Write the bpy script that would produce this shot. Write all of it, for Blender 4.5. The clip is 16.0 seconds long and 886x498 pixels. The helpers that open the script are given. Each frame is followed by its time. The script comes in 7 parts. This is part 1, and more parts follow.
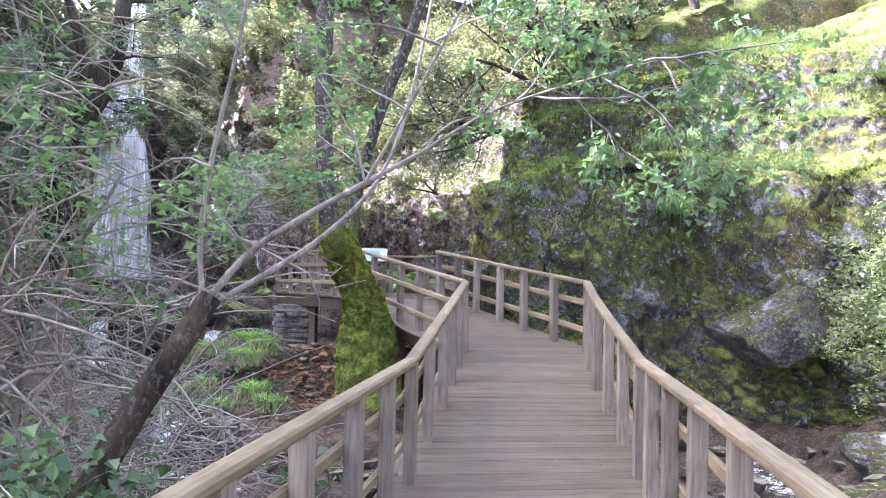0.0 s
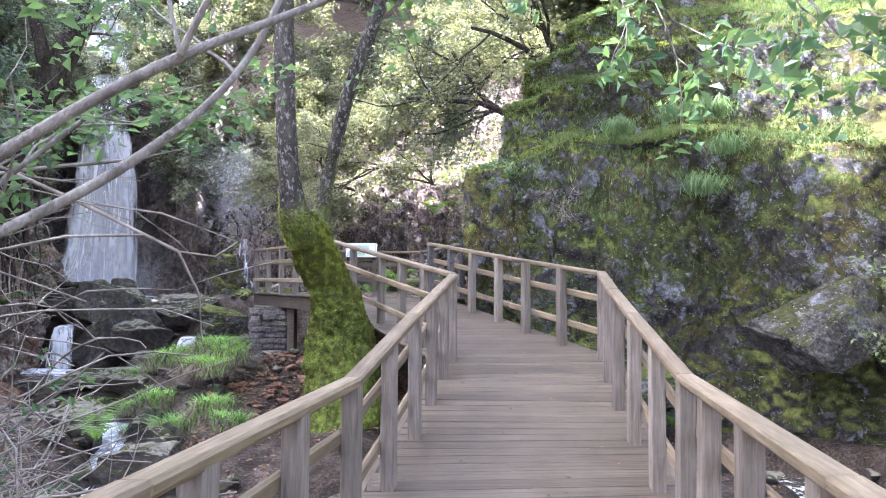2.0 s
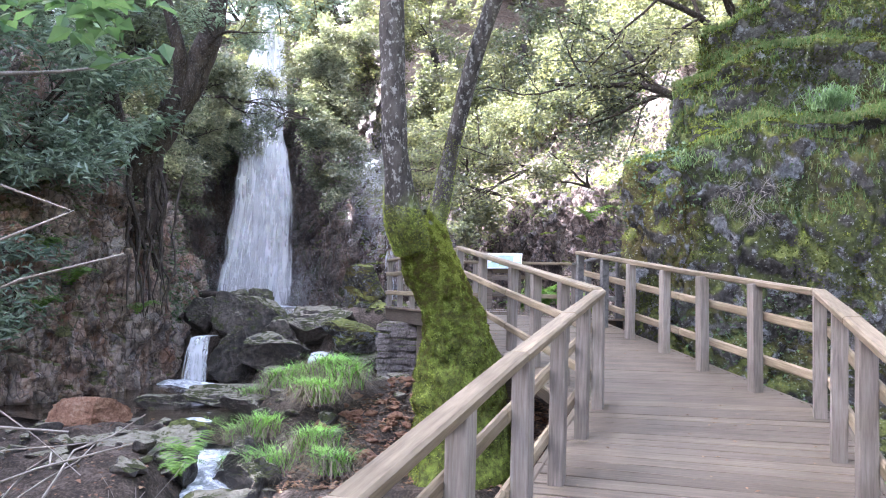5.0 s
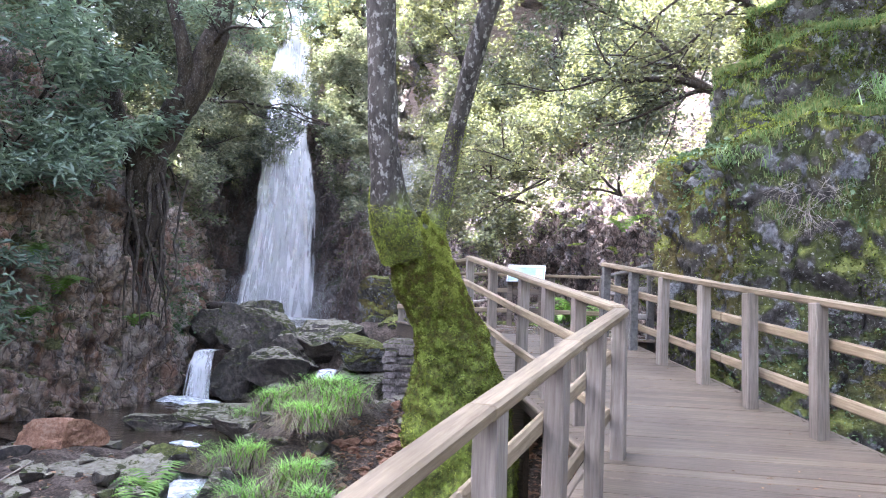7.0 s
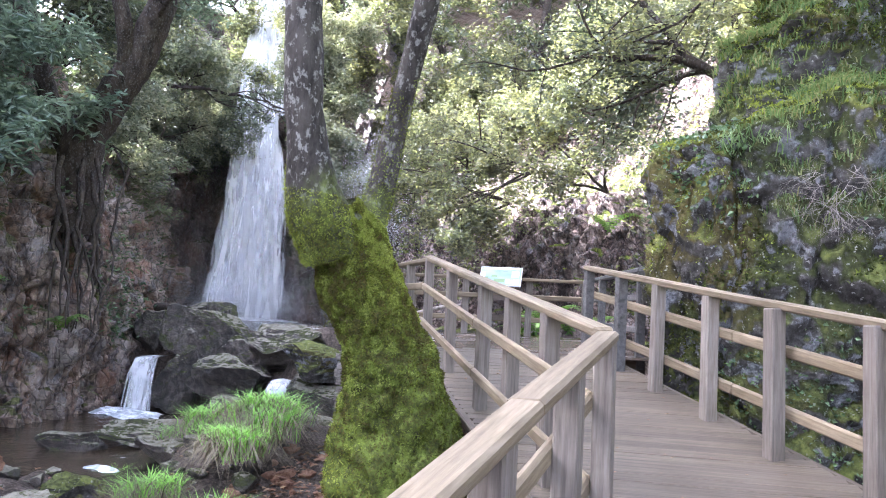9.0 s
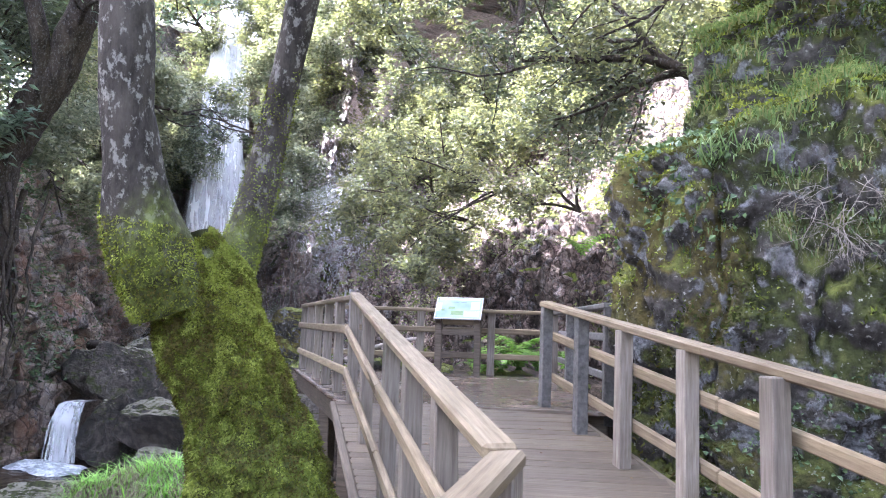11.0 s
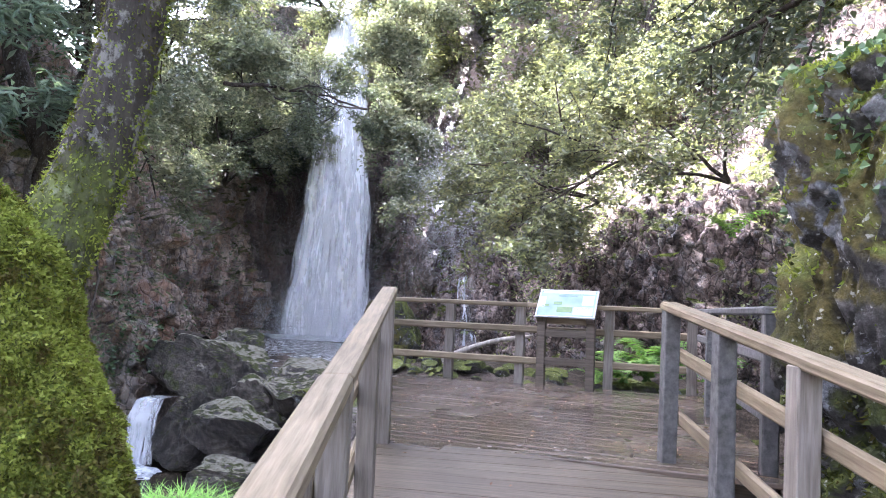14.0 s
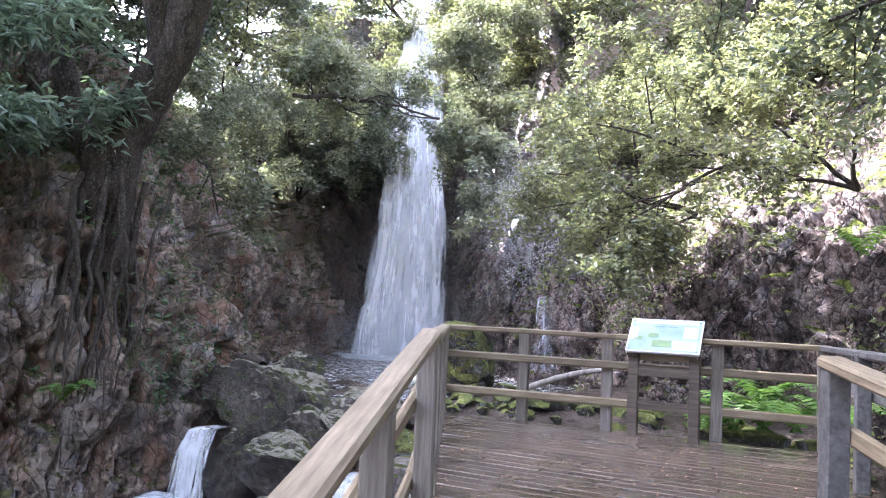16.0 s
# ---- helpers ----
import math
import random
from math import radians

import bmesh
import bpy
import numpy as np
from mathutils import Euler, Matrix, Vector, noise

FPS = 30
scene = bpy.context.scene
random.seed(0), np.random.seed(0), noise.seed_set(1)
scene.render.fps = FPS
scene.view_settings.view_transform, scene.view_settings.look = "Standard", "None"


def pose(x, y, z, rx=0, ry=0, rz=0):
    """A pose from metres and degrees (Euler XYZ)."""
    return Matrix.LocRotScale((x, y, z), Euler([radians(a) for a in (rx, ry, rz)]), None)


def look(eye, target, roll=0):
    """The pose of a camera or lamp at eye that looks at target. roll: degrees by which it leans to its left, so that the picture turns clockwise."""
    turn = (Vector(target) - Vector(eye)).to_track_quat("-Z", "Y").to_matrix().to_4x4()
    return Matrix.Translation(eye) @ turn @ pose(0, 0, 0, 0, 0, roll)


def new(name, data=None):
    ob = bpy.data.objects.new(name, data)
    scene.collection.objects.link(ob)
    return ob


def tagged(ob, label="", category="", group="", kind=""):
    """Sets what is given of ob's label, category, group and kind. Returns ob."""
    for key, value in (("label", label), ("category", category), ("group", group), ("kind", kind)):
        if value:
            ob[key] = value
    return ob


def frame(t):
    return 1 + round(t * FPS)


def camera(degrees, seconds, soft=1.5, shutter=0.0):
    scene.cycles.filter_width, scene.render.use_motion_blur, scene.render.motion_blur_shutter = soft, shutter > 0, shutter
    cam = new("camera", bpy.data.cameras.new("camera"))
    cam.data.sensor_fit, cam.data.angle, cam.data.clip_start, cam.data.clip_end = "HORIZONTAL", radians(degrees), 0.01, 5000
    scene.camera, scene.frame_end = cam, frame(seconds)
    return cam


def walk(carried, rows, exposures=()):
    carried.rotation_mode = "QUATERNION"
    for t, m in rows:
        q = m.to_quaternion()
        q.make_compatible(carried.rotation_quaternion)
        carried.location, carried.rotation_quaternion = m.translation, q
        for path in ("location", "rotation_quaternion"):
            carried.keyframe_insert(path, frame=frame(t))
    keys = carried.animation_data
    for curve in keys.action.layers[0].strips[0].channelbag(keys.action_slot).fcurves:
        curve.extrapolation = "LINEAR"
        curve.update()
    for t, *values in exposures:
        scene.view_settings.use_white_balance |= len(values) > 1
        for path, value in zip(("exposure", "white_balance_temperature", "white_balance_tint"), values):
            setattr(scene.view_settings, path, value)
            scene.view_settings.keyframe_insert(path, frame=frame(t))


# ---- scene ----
cam = camera(60.9, 16.0, 1.0)
PATH = [
    (0, (2.01, -1.6, 0.423), (1.578, 0.351, 0.5), 1.1),
    (0.5, (1.943, -1.075, 0.347), (1.521, 0.879, 0.417), 1.4),
    (1, (1.935, -0.583, 0.324), (1.528, 1.374, 0.394), 0.8),
    (1.5, (1.944, -0.116, 0.349), (1.516, 1.836, 0.429), 0.4),
    (2, (1.893, 0.352, 0.318), (1.439, 2.298, 0.399), 0.4),
    (2.5, (1.872, 0.8, 0.324), (1.359, 2.731, 0.408), 0.4),
    (3, (1.839, 1.19, 0.362), (1.232, 3.094, 0.451), 1.0),
    (3.5, (1.724, 1.541, 0.329), (1.038, 3.418, 0.415), 1.3),
    (4, (1.643, 1.856, 0.359), (0.877, 3.702, 0.447), 1.2),
    (4.2, (1.638, 2.003, 0.315), (0.838, 3.834, 0.41), 1.4),
    (6.3, (1.437, 3.372, 0.394), (0.53, 5.149, 0.529), 1.7),
    (6.5, (1.423, 3.503, 0.398), (0.498, 5.27, 0.54), 2.0),
    (7, (1.367, 3.835, 0.37), (0.423, 5.592, 0.514), 2.1),
    (7.5, (1.297, 4.208, 0.406), (0.347, 5.961, 0.56), 2.1),
    (8, (1.221, 4.61, 0.393), (0.25, 6.35, 0.561), 2.2),
    (8.5, (1.12, 4.98, 0.416), (0.156, 6.724, 0.581), 2.6),
    (9, (0.95, 5.352, 0.472), (0.04, 7.127, 0.619), 2.8),
    (9.5, (0.879, 5.729, 0.474), (0.009, 7.522, 0.637), 2.3),
    (9.7, (0.87, 5.886, 0.531), (0.007, 7.682, 0.702), 2.0),
    (11.8, (0.707, 7.528, 0.751), (-0.202, 9.297, 0.962), 1.7),
    (12, (0.664, 7.699, 0.734), (-0.258, 9.462, 0.944), 1.7),
    (12.5, (0.566, 8.067, 0.819), (-0.407, 9.803, 1.023), 1.8),
    (13, (0.508, 8.511, 0.837), (-0.558, 10.192, 1.031), 2.2),
    (13.5, (0.417, 8.827, 0.881), (-0.727, 10.459, 1.054), 2.3),
    (14, (0.229, 9.112, 0.915), (-0.971, 10.704, 1.064), 2.6),
    (14.5, (0.074, 9.398, 0.913), (-1.195, 10.939, 1.033), 3.0),
    (15, (-0.043, 9.675, 0.972), (-1.375, 11.162, 1.096), 3.3),
    (15.5, (-0.242, 9.962, 0.986), (-1.601, 11.421, 1.137), 3.1),
    (16, (-0.483, 10.231, 1.09), (-1.849, 11.681, 1.267), 3.0),
]
walk(cam, [(t, look(eye, target, roll)) for t, eye, target, roll in PATH],
     exposures=[(0, 3.6, 5700, 25), (3, 3.72, 5700, 25), (6.5, 3.96, 5700, 25), (9.5, 3.94, 5700, 25), (12.5, 3.84, 5700, 25), (16, 3.86, 5700, 25)])
# ---- world, sun and exposure ----
SUN = Vector((-0.73, -0.22, 0.64)).normalized()
world = bpy.data.worlds.new("sky")
scene.world = world
world.use_nodes = True
wt = world.node_tree
sky = wt.nodes.new("ShaderNodeTexSky")
sky.sky_type, sky.sun_disc = 'NISHITA', False
sky.sun_elevation = math.asin(SUN.z)
sky.sun_rotation = math.atan2(SUN.x, SUN.y)
sky.air_density, sky.dust_density = 1.0, 4.0
haze = wt.nodes.new("ShaderNodeHueSaturation")
haze.inputs["Saturation"].default_value = 0.5
wt.links.new(sky.outputs[0], haze.inputs["Color"])
wt.links.new(haze.outputs[0], wt.nodes["Background"].inputs[0])
wt.nodes["Background"].inputs[1].default_value = 0.15
sun_data = bpy.data.lights.new("sun", 'SUN')
sun_data.energy, sun_data.angle, sun_data.color = 4.0, radians(0.5), (1.0, 0.96, 0.9)
sun = new("sun", sun_data)
sun.matrix_world = look(SUN * 60, (0, 0, 0))

# ---- numeric helpers ----
def hash3(ix, iy, iz, seed):
    n = (ix.astype(np.int64) * 374761393 + iy.astype(np.int64) * 668265263 + iz.astype(np.int64) * 1442695041 + seed * 974634777) & 0xFFFFFFFF
    n = ((n ^ (n >> 13)) * 1274126177) & 0xFFFFFFFF
    n = ((n ^ (n >> 16)) * 2246822519) & 0xFFFFFFFF
    return ((n ^ (n >> 15)) & 0xFFFFFF) / float(0xFFFFFF)

def vnoise(p, seed=0):
    i = np.floor(p).astype(np.int64)
    f = p - i
    f = f * f * (3 - 2 * f)
    out = 0
    for dx in (0, 1):
        for dy in (0, 1):
            for dz in (0, 1):
                wgt = (f[..., 0] if dx else 1 - f[..., 0]) * (f[..., 1] if dy else 1 - f[..., 1]) * (f[..., 2] if dz else 1 - f[..., 2])
                out = out + wgt * hash3(i[..., 0] + dx, i[..., 1] + dy, i[..., 2] + dz, seed)
    return out * 2 - 1

def fbm(p, octaves=4, seed=0, gain=0.5):
    p = np.asarray(p, float)
    out, amp = 0, 1.0
    for o in range(octaves):
        out = out + amp * vnoise(p * 2.0 ** o + 17.3 * o, seed + o)
        amp *= gain
    return out

def cells(p, seed=0):
    """Nearest and second cell distances and a random value for the nearest cell."""
    i = np.floor(p).astype(np.int64)
    best = np.full(p.shape[:-1], 9.0)
    second = best.copy()
    value = np.zeros(p.shape[:-1])
    for dx in (-1, 0, 1):
        for dy in (-1, 0, 1):
            for dz in (-1, 0, 1):
                c = i + (dx, dy, dz)
                q = np.stack([c[..., k] + hash3(c[..., 0], c[..., 1], c[..., 2], seed + k) for k in range(3)], -1)
                d = np.linalg.norm(q - p, axis=-1)
                near = d < best
                second = np.where(near, best, np.minimum(second, d))
                value = np.where(near, hash3(c[..., 0], c[..., 1], c[..., 2], seed + 5), value)
                best = np.where(near, d, best)
    return best, second, value

def smooth(a, b, x):
    t = np.clip((x - a) / (b - a), 0, 1)
    return t * t * (3 - 2 * t)

def raw_mesh(name, verts, faces, mat, shade=True):
    verts, faces = np.asarray(verts, np.float32), np.asarray(faces, np.int32)
    me = bpy.data.meshes.new(name)
    k = faces.shape[1]
    me.vertices.add(len(verts))
    me.vertices.foreach_set("co", verts.ravel())
    me.loops.add(faces.size)
    me.loops.foreach_set("vertex_index", faces.ravel())
    me.polygons.add(len(faces))
    me.polygons.foreach_set("loop_start", np.arange(len(faces), dtype=np.int32) * k)
    me.polygons.foreach_set("use_smooth", np.full(len(faces), shade))
    me.update(calc_edges=True)
    me.validate()
    me.materials.append(mat)
    return me

def thing(name, label, category, at=(0, 0, 0), group="", kind=""):
    ob = new(name)
    ob.location = at
    ob.empty_display_size = 0.1
    return tagged(ob, label, category, group, kind)

def part(name, data, parent, label="", matrix=None, kind=""):
    """Links a mesh under a thing or a part; its coordinates are the world's unless a matrix is given."""
    ob = new(name, data)
    ob.parent = parent
    top = Vector(parent.location) if parent.parent is None else Vector(parent.location) + Vector(parent.parent.location)
    ob.matrix_basis = Matrix.Translation(-top) @ (matrix if matrix is not None else Matrix())
    return tagged(ob, label, kind=kind)

def bm_mesh(name, bm, mat, shade=False):
    me = bpy.data.meshes.new(name)
    bm.to_mesh(me)
    bm.free()
    me.materials.append(mat)
    if shade:
        me.shade_smooth()
    return me

def box_mesh(name, size, mat, bevel=0.008, jitter=0.0, seed=0):
    bm = bmesh.new()
    bmesh.ops.create_cube(bm, size=1)
    for v in bm.verts:
        v.co = Vector([v.co[k] * size[k] for k in range(3)])
    if bevel:
        bmesh.ops.bevel(bm, geom=bm.edges[:], offset=bevel, segments=1, affect='EDGES')
    if jitter:
        r = random.Random(seed)
        for v in bm.verts:
            v.co += Vector([r.uniform(-jitter, jitter) for _ in range(3)])
    return bm_mesh(name, bm, mat)

def grid_mesh(name, pts, mat, shade=True, close=False):
    """pts: rows x columns x 3."""
    a, b, _ = pts.shape
    idx = np.arange(a * b).reshape(a, b)
    if close:
        idx = np.concatenate([idx, idx[:1]], 0)
    f = np.stack([idx[:-1, :-1], idx[1:, :-1], idx[1:, 1:], idx[:-1, 1:]], -1).reshape(-1, 4)
    return raw_mesh(name, pts.reshape(-1, 3), f, mat, shade)

def tube_arrays(lines, sides=6):
    """lines: (points, radii). Verts and quads of tapered tubes."""
    vs, fs, base = [], [], 0
    ang = np.arange(sides) / sides * 2 * np.pi
    for pts, rad in lines:
        pts, rad = np.asarray(pts, float), np.asarray(rad, float)
        tan = np.gradient(pts, axis=0)
        tan /= np.linalg.norm(tan, axis=1, keepdims=True) + 1e-9
        ref = np.array([0.31, 0.95, 0.05]) if abs(tan[0][2]) > 0.8 else np.array([0.0, 0.0, 1.0])
        a = np.cross(tan, ref)
        a /= np.linalg.norm(a, axis=1, keepdims=True) + 1e-9
        b = np.cross(tan, a)
        ring = pts[:, None] + rad[:, None, None] * (np.cos(ang)[None, :, None] * a[:, None] + np.sin(ang)[None, :, None] * b[:, None])
        n = len(pts)
        vs.append(ring.reshape(-1, 3))
        i = np.arange(n - 1)[:, None] * sides + base
        j = np.arange(sides)[None]
        k = (j + 1) % sides
        fs.append(np.stack([i + j, i + k, i + sides + k, i + sides + j], -1).reshape(-1, 4))
        base += n * sides
    return np.concatenate(vs), np.concatenate(fs)

def tubes(name, lines, mat, sides=6):
    v, f = tube_arrays(lines, sides)
    return raw_mesh(name, v, f, mat)

def unit(v):
    v = np.asarray(v, float)
    return v / (np.linalg.norm(v, axis=-1, keepdims=True) + 1e-9)

def grow(rng, start, way, length, radius, levels, kids=4, wander=0.25, lift=0.05, steps=7, out=None, tips=None, first=0.35, reach=1.0):
    """A branching limb: fills out with (points, radii) and tips with leaf-bearing points."""
    out = [] if out is None else out
    tips = [] if tips is None else tips
    p, d = np.array(start, float), unit(way)
    pts, dirs = [p.copy()], [d.copy()]
    for s in range(steps):
        d = unit(d + rng.normal(0, wander, 3) * 0.6 + np.array([0, 0, lift]))
        p = p + d * length / steps
        pts.append(p.copy())
        dirs.append(d.copy())
    rad = radius * np.linspace(1, 0.35, steps + 1)
    out.append((np.array(pts), rad))
    if levels <= 0:
        for q in np.linspace(0.15, 1.0, 7):
            k = min(int(q * steps), steps - 1)
            tips.append(pts[k] + (pts[k + 1] - pts[k]) * (q * steps - k))
        return out, tips
    for c in range(kids):
        q = first + (1 - first) * (c + rng.random()) / kids
        k = min(int(q * steps), steps - 1)
        side = unit(np.cross(dirs[k], rng.normal(0, 1, 3)))
        nd = unit(dirs[k] * 0.75 + side * rng.uniform(0.6, 1.0))
        grow(rng, pts[k], nd, length * reach * rng.uniform(0.45, 0.68), rad[k] * 0.6, levels - 1, kids, wander * 1.2, lift, max(4, steps - 2), out, tips, 0.2, reach)
    return out, tips

def leaf_arrays(rng, pos, size, aspect=0.5, up=0.45, fold=0.25, droop=0.2, spread=0.4):
    n = len(pos)
    d = rng.normal(0, 1, (n, 3))
    d[:, 2] = d[:, 2] * spread - droop
    d = unit(d)
    nrm = rng.normal(0, 1, (n, 3)) * (1 - up)
    nrm[:, 2] += up * 1.6
    side = unit(np.cross(d, nrm))
    nn = np.cross(side, d)
    s = size * rng.uniform(0.6, 1.25, (n, 1))
    w = s * aspect * 0.5
    base = pos
    mid = base + d * s * 0.45
    tip = base + d * s - nn * s * 0.08
    l = mid + side * w + nn * w * fold * 2
    r = mid - side * w + nn * w * fold * 2
    v = np.stack([base, l, tip, r], 1).reshape(-1, 3)
    i = np.arange(n)[:, None] * 4
    f = np.concatenate([i + [0, 2, 1], i + [0, 3, 2]], 0)
    return v, f

def leaves(name, rng, pos, size, mat, **kw):
    v, f = leaf_arrays(rng, pos, size, **kw)
    return raw_mesh(name, v, f, mat, False)

def around(rng, centres, count, radius, flat=0.8):
    c = np.asarray(centres, float)
    c = c[rng.integers(0, len(c), count)]
    off = rng.normal(0, 1, (count, 3))
    off *= (rng.random((count, 1)) ** 0.5) * radius / (np.linalg.norm(off, axis=1, keepdims=True) + 1e-9)
    off[:, 2] *= flat
    return c + off

# ---- materials ----
def nodes_of(name, rough=0.8, spec=0.3):
    m = bpy.data.materials.new(name)
    m.use_nodes = True
    nt = m.node_tree
    b = nt.nodes["Principled BSDF"]
    b.inputs["Roughness"].default_value = rough
    b.inputs["Specular IOR Level"].default_value = spec
    return m, nt, b

def noise_node(nt, scale, detail=4, rough=0.55, stretch=None, coords="Object", kind="ShaderNodeTexNoise"):
    if coords == "World":
        src = nt.nodes.new("ShaderNodeNewGeometry").outputs["Position"]
    else:
        src = nt.nodes.new("ShaderNodeTexCoord").outputs[coords]
    if stretch:
        mp = nt.nodes.new("ShaderNodeMapping")
        mp.inputs["Scale"].default_value = stretch
        nt.links.new(src, mp.inputs[0])
        src = mp.outputs[0]
    n = nt.nodes.new(kind)
    n.inputs["Scale"].default_value = scale
    if kind == "ShaderNodeTexNoise":
        n.inputs["Detail"].default_value = detail
        n.inputs["Roughness"].default_value = rough
    nt.links.new(src, n.inputs["Vector"])
    return n

def ramp(nt, src, stops):
    r = nt.nodes.new("ShaderNodeValToRGB")
    els = r.color_ramp.elements
    while len(els) > 1:
        els.remove(els[-1])
    for k, (pos, col) in enumerate(stops):
        e = els[0] if k == 0 else els.new(pos)
        e.position = pos
        e.color = (*col, 1) if len(col) == 3 else col
    nt.links.new(src, r.inputs[0])
    return r

def mix(nt, fac, a, b, kind='MIX'):
    m = nt.nodes.new("ShaderNodeMix")
    m.data_type, m.blend_type = 'RGBA', kind
    for sock, val in ((m.inputs[0], fac), (m.inputs[6], a), (m.inputs[7], b)):
        if isinstance(val, (int, float)):
            sock.default_value = val
        elif isinstance(val, tuple):
            sock.default_value = (*val, 1)
        else:
            nt.links.new(val, sock)
    return m.outputs[2]

def math_node(nt, op, a, b=None):
    m = nt.nodes.new("ShaderNodeMath")
    m.operation = op
    for sock, val in zip(m.inputs, (a, b)):
        if isinstance(val, (int, float)):
            sock.default_value = val
        elif val is not None:
            nt.links.new(val, sock)
    return m.outputs[0]

def bump(nt, bsdf, src, strength, dist=0.02):
    b = nt.nodes.new("ShaderNodeBump")
    b.inputs["Strength"].default_value = strength
    b.inputs["Distance"].default_value = dist
    nt.links.new(src, b.inputs["Height"])
    nt.links.new(b.outputs[0], bsdf.inputs["Normal"])

def wood_mat(name, dark, light, rough=0.7, spec=0.3, wet=False, axis=(0.6, 9, 9)):
    m, nt, b = nodes_of(name, rough, spec)
    grain = noise_node(nt, 6, 6, 0.65, axis)
    oi = nt.nodes.new("ShaderNodeObjectInfo")
    shift = nt.nodes.new("ShaderNodeVectorMath")
    shift.operation = 'ADD'
    nt.links.new(grain.inputs["Vector"].links[0].from_socket, shift.inputs[0])
    nt.links.new(math_node(nt, 'MULTIPLY', oi.outputs["Random"], 173.0), shift.inputs[1])
    nt.links.new(shift.outputs[0], grain.inputs["Vector"])
    blotch = noise_node(nt, 2.2, 4, 0.6, None, "World")
    c = ramp(nt, grain.outputs[0], [(0.3, dark), (0.68, light)])
    tone = ramp(nt, oi.outputs["Random"], [(0.0, (0.74, 0.72, 0.7)), (0.5, (0.95, 0.94, 0.92)), (1.0, (1.14, 1.12, 1.08))])
    c2 = mix(nt, 1.0, c.outputs[0], tone.outputs[0], 'MULTIPLY')
    st = ramp(nt, blotch.outputs[0], [(0.35, (0.72, 0.70, 0.66)), (0.62, (1, 1, 1))])
    c3 = mix(nt, 0.8, c2, st.outputs[0], 'MULTIPLY')
    nt.links.new(c3, b.inputs["Base Color"])
    bump(nt, b, grain.outputs[0], 0.5 if wet else 0.6, 0.006)
    if wet:
        w = noise_node(nt, 0.9, 4, 0.6, None, "World")
        r = ramp(nt, w.outputs[0], [(0.36, (0.1,) * 3), (0.62, (0.34,) * 3)])
        nt.links.new(r.outputs[0], b.inputs["Roughness"])
    return m

